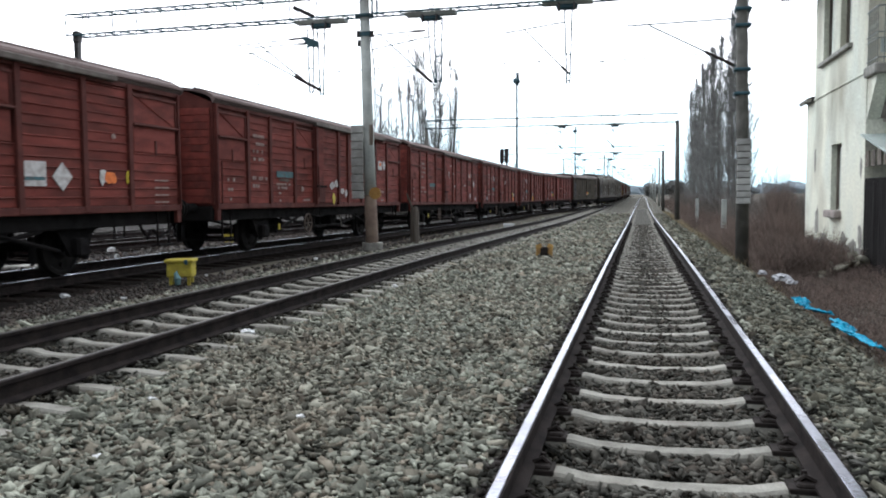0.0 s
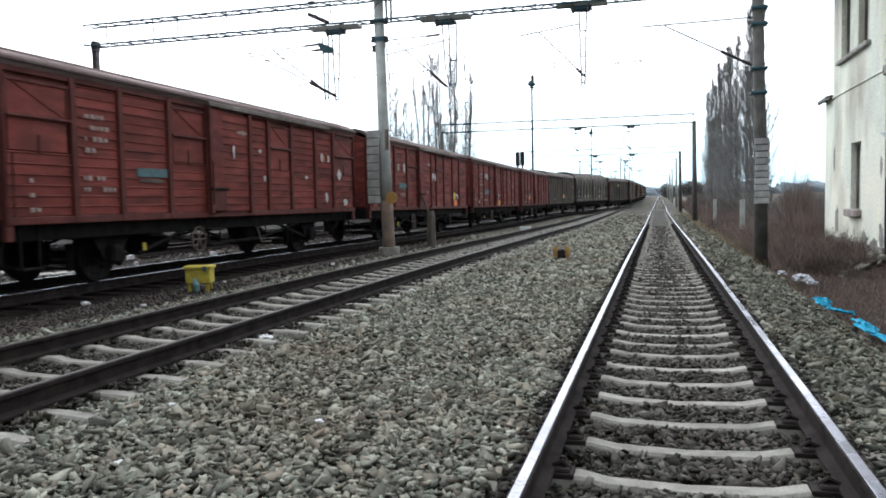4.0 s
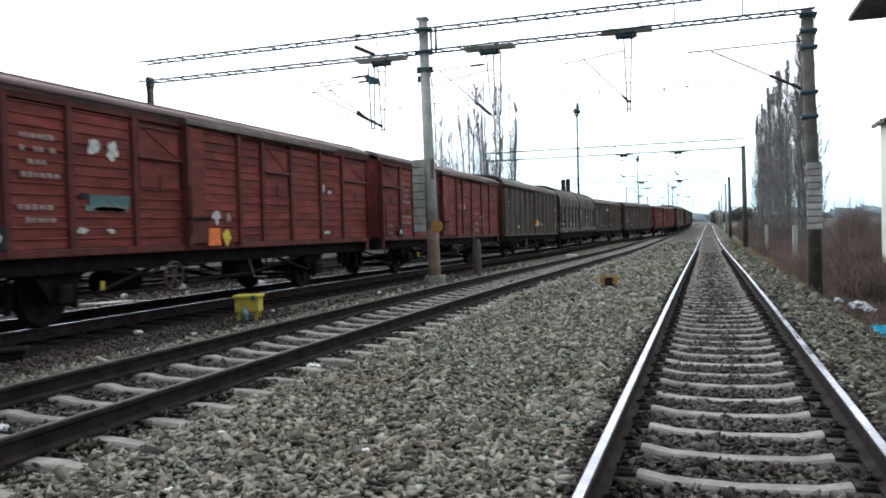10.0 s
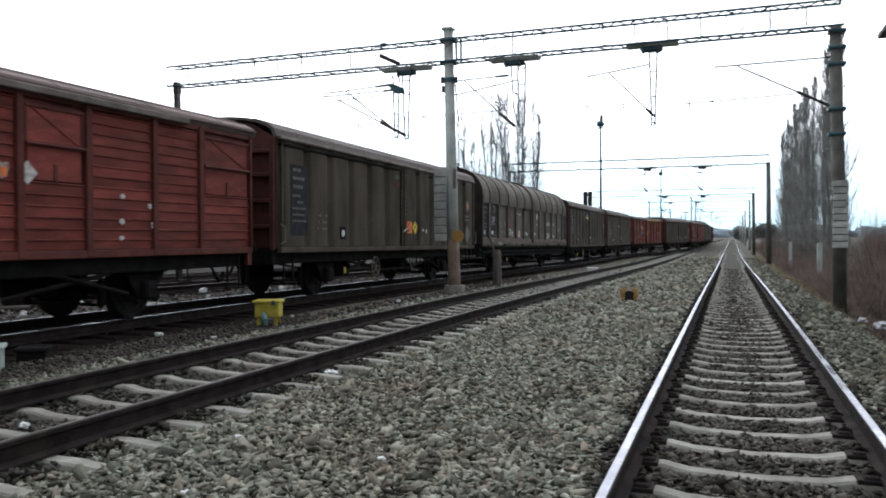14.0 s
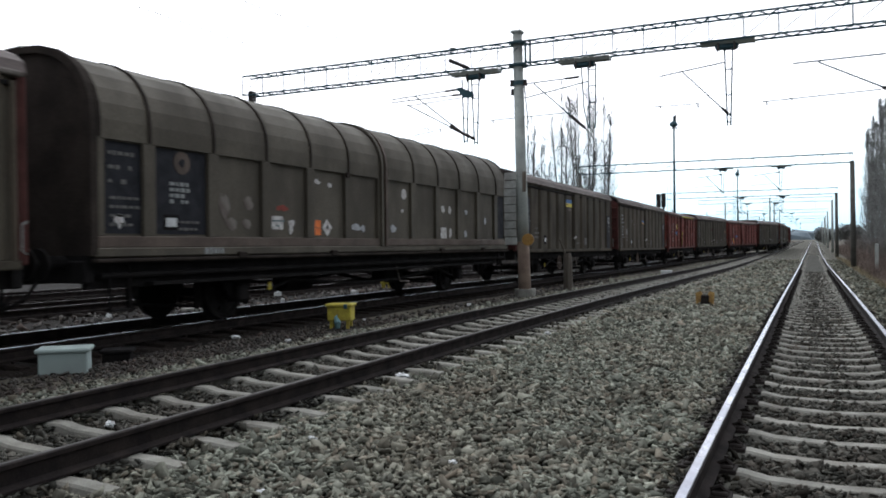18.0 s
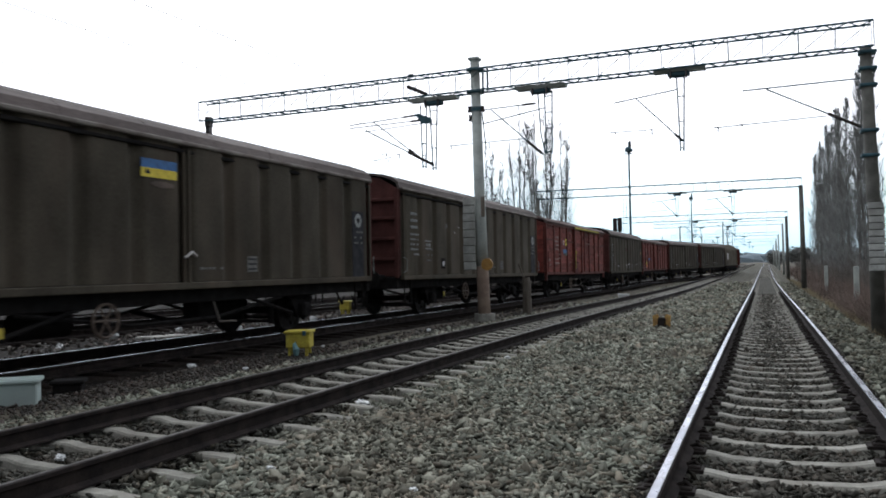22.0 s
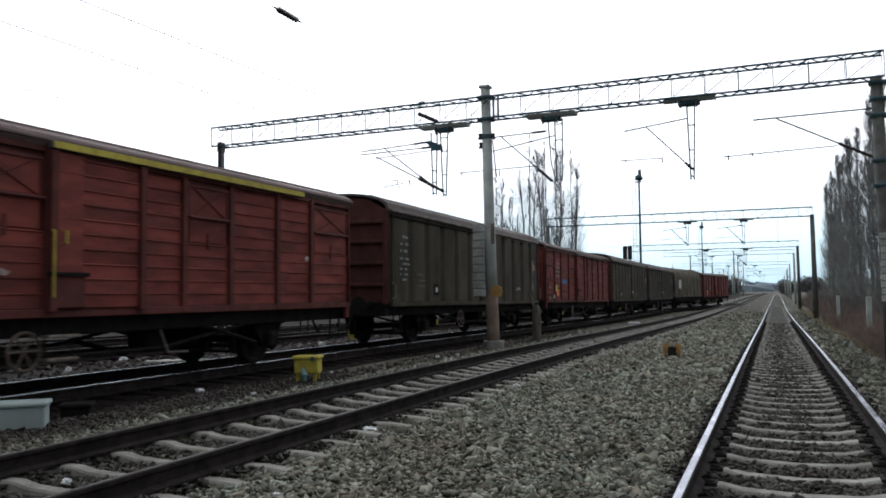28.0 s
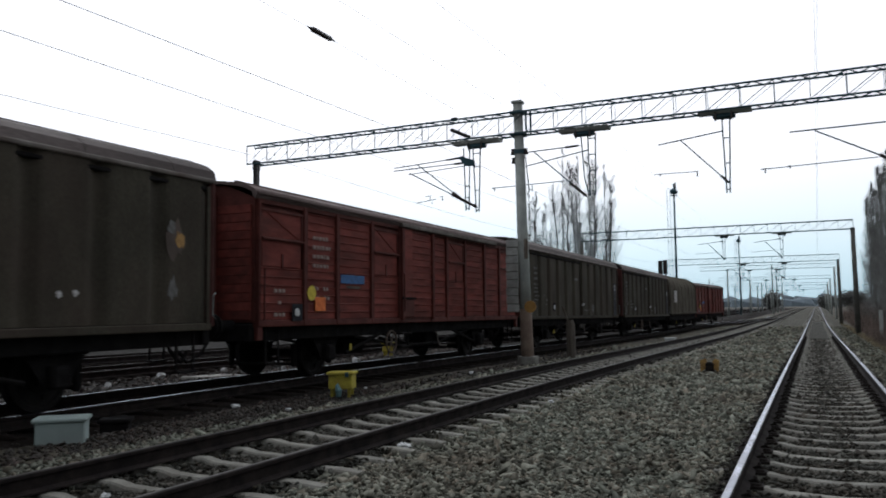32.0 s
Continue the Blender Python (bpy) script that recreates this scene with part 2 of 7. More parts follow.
M_POLEFOOT = material("rust_stained_concrete", (0.19, 0.145, 0.11), (0.13, 0.095, 0.075), 3, 0.9, bump=0.3, fine=60, stain=(0.09, 0.06, 0.05))
M_DARKPOLE = material("dark_mast_concrete", (0.125, 0.125, 0.112), (0.08, 0.08, 0.072), 3, 0.9, bump=0.3, stain=(0.045, 0.042, 0.036))
M_STEEL = material("painted_gantry_steel", (0.045, 0.105, 0.13), (0.028, 0.066, 0.084), 3, 0.6, 0.2, bump=0.1)
M_INSUL = material("dark_insulator", (0.035, 0.026, 0.024), (0.02, 0.016, 0.015), 5, 0.3, bump=0.05)
M_WIRE = material("copper_wire", (0.26, 0.3, 0.31), (0.2, 0.23, 0.24), 4, 0.5, 0.2, bump=0)
M_BOARD = material("grey_board_plate", (0.42, 0.435, 0.415), (0.3, 0.31, 0.295), 5, 0.75, bump=0.15, stain=(0.16, 0.15, 0.13), stain_amount=0.45, per_object=0.18)
M_OCHRE = material("ochre_disc_paint", (0.40, 0.23, 0.06), (0.3, 0.17, 0.05), 9, 0.6, bump=0.1)
M_BARK = material("poplar_bark", (0.15, 0.145, 0.13), (0.085, 0.083, 0.075), 2, 0.95, bump=0.4)
M_TWIG = material("bare_twigs", (0.175, 0.178, 0.172), (0.11, 0.112, 0.108), 1.0, 0.95, bump=0, per_island=0.4, spec=0.1)
M_BRUSH = material("dry_bramble", (0.125, 0.096, 0.08), (0.074, 0.058, 0.05), 0.9, 0.95, bump=0, per_island=0.5, spec=0.1)
M_SHRUB = material("dark_shrub_twigs", (0.105, 0.096, 0.086), (0.065, 0.06, 0.053), 0.7, 0.95, bump=0, per_island=0.4, spec=0.1)
M_WEED = material("dry_grass", (0.19, 0.15, 0.085), (0.10, 0.085, 0.05), 0.8, 0.95, bump=0, per_island=0.4)
M_PLASTER = material("peeling_cream_plaster", (0.74, 0.745, 0.62), (0.62, 0.66, 0.58), 0.8, 0.9, bump=0.35, fine=25, stain=(0.3, 0.285, 0.22), stain_amount=0.85, stain_scale=0.75, stretch=(1, 1, 0.5))
M_BRICKY = material("bared_brickwork", (0.3, 0.262, 0.24), (0.2, 0.175, 0.165), 3, 0.95, bump=0.6, fine=20, per_object=0.25)
M_SLAB = material("stained_slab", (0.30, 0.30, 0.27), (0.17, 0.165, 0.15), 4, 0.9, bump=0.3)
M_TIMBER = material("blackened_planks", (0.018, 0.017, 0.017), (0.010, 0.009, 0.009), 3, 0.9, bump=0.4, stretch=(4, 4, 0.4), per_object=0.3, spec=0.05)
M_OLDWOOD = material("weathered_boards", (0.17, 0.15, 0.125), (0.09, 0.075, 0.06), 3, 0.85, bump=0.4, stretch=(4, 4, 0.4), per_object=0.3)
M_SHEET = material("pale_roof_sheet", (0.40, 0.47, 0.44), (0.32, 0.38, 0.36), 2, 0.55, bump=0.1, stain=(0.18, 0.17, 0.15))
M_EAVE = material("dark_eave_boards", (0.06, 0.052, 0.06), (0.04, 0.035, 0.04), 3, 0.8)
M_WINDOW = material("dusty_boarded_window", (0.52, 0.57, 0.53), (0.42, 0.46, 0.43), 1.5, 0.6, bump=0.05, stain=(0.24, 0.25, 0.23), spec=0.2)
M_IRON = material("rusted_railing", (0.24, 0.27, 0.26), (0.14, 0.14, 0.13), 5, 0.7, 0.1, bump=0.2)
M_BLUEBAG = material("torn_blue_plastic", (0.01, 0.27, 0.42), (0.008, 0.18, 0.3), 6, 0.55, bump=0.4, fine=30, spec=0.15)
M_RAG = material("blue_green_rag", (0.13, 0.24, 0.25), (0.08, 0.15, 0.16), 9, 0.8, bump=0.3)
M_SACK = material("grey_white_sack", (0.42, 0.44, 0.46), (0.3, 0.31, 0.33), 6, 0.7, bump=0.3)
M_LITTER = material("pale_litter", (0.60, 0.62, 0.62), (0.48, 0.5, 0.5), 6, 0.6, bump=0.1)
M_FAR = material("hazy_far_woods", (0.20, 0.25, 0.28), (0.16, 0.20, 0.23), 0.05, 1.0, bump=0)
M_RUST = material("rusted_ochre_cap", (0.30, 0.19, 0.055), (0.17, 0.10, 0.035), 9, 0.9, bump=0.4)


# ---- mesh builder ----
class Shape:
    """Collects boxes, tubes and sheets into one mesh."""

    def __init__(self):
        self.v, self.f = [], []

    def add(self, verts, faces):
        k = len(self.v)
        self.v += [tuple(p) for p in verts]
        self.f += [tuple(i + k for i in q) for q in faces]
        return self

    def box(self, x0, x1, y0, y1, z0, z1, c=0.0):
        """A box; c bevels its edges."""
        if not c:
            p = [(x, y, z) for z in (z0, z1) for x, y in ((x0, y0), (x1, y0), (x1, y1), (x0, y1))]
            return self.add(p, [(3, 2, 1, 0), (4, 5, 6, 7), (0, 1, 5, 4), (1, 2, 6, 5), (2, 3, 7, 6), (3, 0, 4, 7)])
        c = min(c, (x1 - x0) * 0.45, (y1 - y0) * 0.45, (z1 - z0) * 0.45)

        def ring(z, s):
            a, b, d, e = x0 + s, x1 - s, y0 + s, y1 - s
            return [(a + c, d, z), (b - c, d, z), (b, d + c, z), (b, e - c, z), (b - c, e, z), (a + c, e, z), (a, e - c, z), (a, d + c, z)]

        rings = ring(z0, c * 0.7) + ring(z0 + c, 0) + ring(z1 - c, 0) + ring(z1, c * 0.7)
        faces = [tuple(range(7, -1, -1)), tuple(range(24, 32))]
        for r in range(3):
            faces += [(r * 8 + i, r * 8 + (i + 1) % 8, r * 8 + 8 + (i + 1) % 8, r * 8 + 8 + i) for i in range(8)]
        return self.add(rings, faces)

    def tube(self, points, radii, n=8, cap=True):
        """A tube along points; radii is one number or one for each point."""
        pts = [Vector(p) for p in points]
        rad = [radii] * len(pts) if isinstance(radii, (int, float)) else radii
        verts, faces = [], []
        for i, p in enumerate(pts):
            d = (pts[min(i + 1, len(pts) - 1)] - pts[max(i - 1, 0)]).normalized()
            u = d.cross(Vector((0, 0, 1)) if abs(d.z) < 0.9 else Vector((1, 0, 0))).normalized()
            w = d.cross(u)
            verts += [p + (u * math.cos(2 * math.pi * k / n) + w * math.sin(2 * math.pi * k / n)) * rad[i] for k in range(n)]
        for i in range(len(pts) - 1):
            faces += [(i * n + k, i * n + (k + 1) % n, i * n + n + (k + 1) % n, i * n + n + k) for k in range(n)]
        if cap:
            faces += [tuple(range(n - 1, -1, -1)), tuple(range(len(pts) * n - n, len(pts) * n))]
        return self.add(verts, faces)

    def prism(self, outline, y0, y1):
        """An outline in x and z, drawn out along y."""
        n = len(outline)
        verts = [(x, y0, z) for x, z in outline] + [(x, y1, z) for x, z in outline]
        faces = [(i, (i + 1) % n, n + (i + 1) % n, n + i) for i in range(n)]
        return self.add(verts, faces + [tuple(range(n - 1, -1, -1)), tuple(range(n, 2 * n))])

    def sweep(self, outline, path):
        """An outline (offset across, height) drawn along a path of (x, y, z)."""
        n, pts = len(outline), [Vector(p) for p in path]
        verts, faces = [], []
        for i, p in enumerate(pts):
            d = pts[min(i + 1, len(pts) - 1)] - pts[max(i - 1, 0)]
            side = Vector((d.y, -d.x, 0)).normalized()
            verts += [p + side * a + Vector((0, 0, h)) for a, h in outline]
        for i in range(len(pts) - 1):
            faces += [(i * n + k, i * n + (k + 1) % n, i * n + n + (k + 1) % n, i * n + n + k) for k in range(n)]
        return self.add(verts, faces + [tuple(range(n - 1, -1, -1)), tuple(range(len(pts) * n - n, len(pts) * n))])

    def mesh(self, name, mat, smooth=False):
        me = bpy.data.meshes.new(name)
        me.from_pydata(self.v, [], self.f)
        if smooth:
            me.polygons.foreach_set("use_smooth", [True] * len(me.polygons))
        me.materials.append(mat)
        bm = bmesh.new()
        bm.from_mesh(me)
        bmesh.ops.recalc_face_normals(bm, faces=bm.faces)
        bm.to_mesh(me)
        bm.free()
        return me


def thing(name, label, category, group="", kind="", at=None):
    ob = new(name)
    ob.empty_display_size = 0.2
    if at is not None:
        ob.matrix_basis = at
    return tagged(ob, label, category, group, kind)


def part(name, shape, mat, parent, label="", smooth=False, at=None):
    """Links a shape, or a ready mesh, as one mesh object under a thing or a part."""
    me = shape if isinstance(shape, bpy.types.Mesh) else shape.mesh(name, mat, smooth)
    ob = new(name, me)
    ob.parent = parent
    if at is not None:
        ob.matrix_basis = at
    return tagged(ob, label)


def solid(name, shape, mat, label, category="", group="", kind="", smooth=False, at=None):
    """A top-level thing of one mesh."""
    ob = new(name, shape if isinstance(shape, bpy.types.Mesh) else shape.mesh(name, mat, smooth))
    if at is not None:
        ob.matrix_basis = at
    return tagged(ob, label, category, group, kind)


def bulk(name, verts, faces, mat, smooth=False):
    """A large triangle mesh from arrays."""
    me = bpy.data.meshes.new(name)
    me.vertices.add(len(verts))
    me.vertices.foreach_set("co", np.asarray(verts, np.float32).ravel())
    me.loops.add(faces.size)
    me.loops.foreach_set("vertex_index", np.asarray(faces, np.int32).ravel())
    me.polygons.add(len(faces))
    me.polygons.foreach_set("loop_start", np.arange(0, faces.size, faces.shape[1], dtype=np.int32))
    me.update(calc_edges=True)
    me.validate()
    me.materials.append(mat)
    if smooth:
        me.polygons.foreach_set("use_smooth", [True] * len(me.polygons))
    return me


# ---- the lines: track centres and levels ----
RAIL_TOP = 0.18
PHASE_A, GAP_A, PHASE_B, GAP_B = 4.21, 0.573, 4.75, 0.585   # first sleeper and spacing of the two near lines
A_X, B_X, C_X, D_X, E_X = 0.155, -5.1, -10.0, -15.6, -20.4


def a_line(y):
    """Centre of the main line, which drifts slightly to the left."""
    return A_X - 0.0033 * min(max(y, 0), 75)


def c_line(y):
    """Centre of the train's line: it leaves the middle line through a turnout and runs beside it."""
    u = min(max((120 - y) / 54, 0), 1)
    return B_X + (C_X - B_X) * u * u * (3 - 2 * u)


def sag(y):
    """The yard dips gently some way ahead and rises again."""
    return sum(np.interp(y + d, (15, 30, 52, 90, 130, 180, 260), (0, -0.14, -0.34, -0.4, -0.28, -0.1, 0)) for d in (-8, -4, 0, 4, 8)) / 5


RAIL_FOOT = [(-0.07, -0.17), (0.07, -0.17), (0.07, -0.155), (0.012, -0.135), (0.012, -0.05), (0.036, -0.036), (0.036, -0.01), (0.03, -0.004), (-0.03, -0.004), (-0.036, -0.01), (-0.036, -0.036), (-0.012, -0.05), (-0.012, -0.135), (-0.07, -0.155)]
RAIL_HEAD = [(-0.029, -0.006), (0.029, -0.006), (0.024, 0.0), (-0.024, 0.0)]
THIN_HEAD = [(-0.02, -0.006), (0.02, -0.006), (0.016, 0.0), (-0.016, 0.0)]


def sleeper_shape():
    s = Shape()
    prof = [(-1.25, -0.02), (-1.0, 0.0), (-0.55, 0.0), (-0.4, -0.03), (0, -0.045), (0.4, -0.03), (0.55, 0.0), (1.0, 0.0), (1.25, -0.02)]
    v, f = [], []
    for x, z in prof:
        v += [(x, -0.11, z - 0.14), (x, -0.073, z - 0.016), (x, -0.056, z), (x, 0.056, z), (x, 0.073, z - 0.016), (x, 0.11, z - 0.14)]
    for i in range(len(prof) - 1):
        f += [(i * 6 + k, i * 6 + k + 1, i * 6 + k + 7, i * 6 + k + 6) for k in range(5)]
    f += [tuple(range(5, -1, -1)), tuple(range(len(prof) * 6 - 6, len(prof) * 6))]
    return s.add(v, f)


SLEEPER_MESH = sleeper_shape().mesh("sleeper", M_CONCRETE)
# sleepers seen below the wagons: oil and under-train shade in one dark colour
OILY_SHADED_SLEEPER = sleeper_shape().mesh("sleeper", M_SHADEDIRT)


def clip_shape():
    s = Shape()
    for side in (-1, 1):
        s.box(side * 0.75 - 0.19, side * 0.75 + 0.17, -0.075, 0.075, -0.02, 0.012, 0.006)
        for d in (-1, 1):
            x = side * 0.75 + d * 0.105
            s.box(x - 0.045, x + 0.045, -0.06, 0.06, -0.004, 0.03, 0.01)
            s.tube([(x - d * 0.05, 0.0, 0.03), (x, 0.0, 0.055), (x + d * 0.04, 0.0, 0.02)], 0.014, 6)
            s.tube([(x, 0.03, 0.02), (x, 0.03, 0.075)], 0.016, 6)
    return s


CLIP_MESH = clip_shape().mesh("rail_fastening", M_CLIP)


def railway(name, line, y0, y1, phase, gap, near0, near1, head_mat, label, clips=0, mesh=None):
    """One line of track: two rails (foot and running head), and sleepers at even gaps."""
    t = thing(name, label, "railway track", "lines of the yard", "structure")
    ys = [y0 + i * (y1 - y0) / 160 for i in range(161)]
    for side in (-0.75, 0.75):
        path = [(line(y) + side, y, RAIL_TOP + sag(y)) for y in ys]
        rail = part("rail", Shape().sweep(RAIL_FOOT, path), M_RAIL, t)
        part("railhead", Shape().sweep(RAIL_HEAD if name == "main_track" else THIN_HEAD, path), head_mat, rail)
    mesh = mesh or SLEEPER_MESH
    far = Shape()
    k = math.ceil((y0 - phase) / gap)
    while phase + k * gap < y1:
        y = phase + k * gap
        if near0 <= y <= near1:
            slp = part("sleeper", mesh, None, t, at=pose(line(y) + random.uniform(-0.015, 0.015), y + random.uniform(-0.012, 0.012), sag(y) + random.uniform(-0.006, 0.004), 0, 0, random.uniform(-0.4, 0.4)))
            if y < clips:
                part("fastening", CLIP_MESH, None, slp)
        else:
            far.box(line(y) - 1.25, line(y) + 1.25, y - 0.1, y + 0.1, sag(y) - 0.12, sag(y) - 0.005)
        k += 1
    part("far_sleepers", far, mesh.materials[0], t)
    return t


# ---- ground ----
def ground_height(x, y):
    prof = [(-4000, -0.5), (-40, -0.4), (-24, -0.2), (-14, -0.16), (-12.9, -0.16), (-9.6, -0.16), (-8, -0.06), (-7.2, -0.1), (-6.5, -0.2), (1.6, -0.24), (2.3, -0.3), (3.0, -0.55), (3.9, -0.5), (5, -0.32), (9, -0.3), (40, -0.4), (4000, -0.5)]
    for (a, za), (b, zb) in zip(prof, prof[1:]):
        if a <= x <= b:
            return za + (zb - za) * (x - a) / (b - a) + sag(y)
    return -0.5 + sag(y)


def ground_sheet():
    xs = sorted({-4000, -1500, -600, -250, -120, -60, -40, -32, -24, -20, *[round(-18 + 0.5 * i, 2) for i in range(56)], 12, 16, 24, 40, 80, 200, 600, 1500, 4000})
    ys = sorted({-2500, -800, -300, -120, -50, -20, -8, *[round(0.7 * i, 2) for i in range(90)], *range(64, 140, 6), 160, 200, 300, 500, 900, 1600, 4000})
    v = []
    for y in ys:
        for x in xs:
            near = -18 < x < 12 and 0 <= y < 63
            bump_z = 0.05 * noise.noise((x * 0.7, y * 0.7, 3)) + 0.025 * noise.noise((x * 2.1, y * 2.1, 8)) if near else 0
            v.append((x, y, ground_height(x, y) + bump_z))
    n = len(xs)
    f = np.array([(j * n + i, j * n + i + 1, j * n + n + i + 1, j * n + n + i) for j in range(len(ys) - 1) for i in range(n - 1)])
    solid("ground", bulk("ground", v, f, M_GROUND, True), None, "brown winter earth of the railway yard with dry grass", "ground", kind="structure")


ground_sheet()


def bed(name, x0, x1, top, mat, label, y0=-60.0, y1=420.0, shoulder=0.55, drop=0.34):
    """A low bank of stones under the tracks with sloping, uneven shoulders."""
    ys = sorted({*[-60 + 10 * i for i in range(7)], *[i * 0.45 for i in range(120)], *[54 + i * 6 for i in range(62)]})
    ys = [y for y in ys if y0 <= y <= y1]
    inner = [x0 + (x1 - x0) * i / 26 for i in range(27)]
    v = []
    for y in ys:
        wob = 0.1 * noise.noise((y * 0.5, x1, 1)) if 0 <= y < 54 else 0
        row = [(x0 - shoulder, top - drop), *[(x, top) for x in inner], (x1 + shoulder * 0.5 + wob, top - drop * 0.35), (x1 + shoulder + wob, top - drop)]
        for x, z in row:
            v.append((x, y, z + sag(y) + (0.02 * noise.noise((x * 1.9, y * 1.9, 5)) if 0 <= y < 54 else 0)))
    n = len(v) // len(ys)
    f = np.array([(j * n + i, j * n + i + 1, j * n + n + i + 1, j * n + n + i) for j in range(len(ys) - 1) for i in range(n - 1)])
    return solid(name, bulk(name, v, f, mat, True), None, label, "ballast", kind="structure")


# near bed is darker than the far one: crevice shade in its colour
bed("ballast_bed_main", -6.95, 1.85, -0.1, M_BALLASTGAP, "ballast bed under two lines of track, coloured dark as shaded gaps between stones", y1=48)
bed("ballast_bed_main_far", -6.95, 1.85, -0.075, M_FARBALLAST, "grey-brown ballast bed further along two lines of track", y0=46, y1=420)
bed("ballast_bed_train_line", -11.7, -8.75, -0.05, M_SHADEDIRT, "oil-soaked bed under the goods line, its colour darkened for the train's shade", shoulder=0.4, drop=0.13)
bed("ballast_bed_far_lines", -44, -12.6, -0.075, M_CINDER, "dark cinder bed under the far sidings", shoulder=0.5, drop=0.25)

railway("main_track", a_line, -60, 420, PHASE_A, GAP_A, 0.5, 95, M_RAILTOP, "line with bright worn railheads on concrete sleepers", 48)
crib_path = [(a_line(y), y, sag(y)) for y in range(46, 421, 11)]
solid("crib_fill", Shape().sweep([(-0.68, -0.06), (0.68, -0.06), (0.68, -0.018), (-0.68, -0.018)], crib_path), M_CRIB, "dark ballast filling the far cribs of the main line", "ballast", kind="structure")
railway("middle_track", lambda y: B_X, -60, 420, PHASE_B, GAP_B, 0.5, 95, M_RAILDULL, "line with dull brown rails on concrete sleepers")
railway("goods_track", c_line, -240, 119, 0.2, 0.6, 5, 30, M_RAILTOP, "goods line with bright railheads on oily sleepers coloured dark for the train's shade", 0, OILY_SHADED_SLEEPER)
railway("far_track", lambda y: D_X, -60, 300, 0.1, 0.6, 6, 40, M_RAILDULL, "siding with dull railheads on dark sleepers", 0, OILY_SHADED_SLEEPER)
railway("outer_track", lambda y: E_X, -60, 300, 0.3, 0.6, 900, 901, M_RAILDULL, "outer siding on dark sleepers", 0, OILY_SHADED_SLEEPER)


def stones(name, mat, zones, label, top, avoid):
    """Loose broken stones, each with its own facets, laid over a bed."""
    rng = np.random.default_rng(11)
    block = np.array([(x, y, z) for z in (-1, 1) for x, y in ((-1, -1), (1, -1), (1, 1), (-1, 1))]) * 0.72
    tri = np.array([(3, 2, 1), (3, 1, 0), (4, 5, 6), (4, 6, 7), (0, 1, 5), (0, 5, 4), (1, 2, 6), (1, 6, 5), (2, 3, 7), (2, 7, 6), (3, 0, 4), (3, 4, 7)])
    vs, fs, k = [], [], 0
    for x0, x1, y0, y1, density, r0, r1 in zones:
        n = int((x1 - x0) * (y1 - y0) * density)
        p = np.stack([rng.uniform(x0, x1, n), rng.uniform(y0, y1, n)], 1)
        p = p[[avoid(a, b) for a, b in p]]
        n = len(p)
        r = rng.uniform(r0, r1, n) * (1 + 0.8 * (rng.random(n) < 0.06))
        q = rng.normal(size=(n, 4)) * np.array([1, 0.34, 0.34, 1])      # most lie on a flat side
        q /= np.linalg.norm(q, axis=1)[:, None]
        w, x, y, z = q.T
        rot = np.stack([1 - 2 * (y * y + z * z), 2 * (x * y - z * w), 2 * (x * z + y * w), 2 * (x * y + z * w), 1 - 2 * (x * x + z * z), 2 * (y * z - x * w), 2 * (x * z - y * w), 2 * (y * z + x * w), 1 - 2 * (x * x + y * y)], 1).reshape(n, 3, 3)
        shape = (block[None] + rng.uniform(-0.5, 0.5, (n, 8, 3))) * np.array([1.5, 0.95, 0.42]) * rng.uniform(0.7, 1.25, (n, 1, 3))
        v = np.einsum("nij,nkj->nki", rot, shape) * r[:, None, None]
        v[:, :, 2] *= 0.9
        v[:, :, :2] += p[:, None]
        v[:, :, 2] += (np.array([top(a, b) for a, b in p]) + rng.uniform(-0.02, 0.02, n))[:, None]
        vs.append(v.reshape(-1, 3))
        fs.append((tri[None] + 8 * np.arange(n)[:, None, None]).reshape(-1, 3) + k)
        k += 8 * n
    ob = new(name, bulk(name, np.concatenate(vs), np.concatenate(fs), mat))
    return tagged(ob, label, "ballast stones", kind="stuff")




def near_sleeper(x, y, line, ph, gap):
    return abs(x - line), abs((y - ph + gap / 2) % gap - gap / 2)


def sooty(x, y):
    """Close to the running rails the stones are black with brake dust, thinning outwards."""
    reach = 0.98 + 0.2 * noise.noise((x * 31, y * 31, 2)) + 0.1 * noise.noise((x * 3, y * 1.5, 6))
    return abs(x - a_line(y)) < reach or abs(x - B_X) < reach - 0.04


def main_gap(x, y):
    """Stones outside the rails; they bury the sleeper ends of the main line and half bury those of the middle line."""
    ua, da = near_sleeper(x, y, a_line(y), PHASE_A, GAP_A)
    ub, db = near_sleeper(x, y, B_X, PHASE_B, GAP_B)
    if ua < 0.86 or ub < 0.86 or sooty(x, y):
        return False
    return not (ub < 1.1 and db < 0.085)


def main_top(x, y):
    low = sag(y)
    if x > 1.9:
        return low - 0.075 - (x - 1.9) * 0.62
    if x < -7:
        return low - 0.085
    ua = abs(x - a_line(y))
    if ua < 1.35:
        return low - 0.005
    return low - (0.055 if abs(x - B_X) < 1.3 else 0.035)


def crib_gap(x, y):
    """Stones in the cribs between the rails, clear of the sleeper tops."""
    ua, da = near_sleeper(x, y, a_line(y), PHASE_A, GAP_A)
    ub, db = near_sleeper(x, y, B_X, PHASE_B, GAP_B)
    return ua < 0.55 and da > 0.084 or ub < 0.6 and db > 0.115


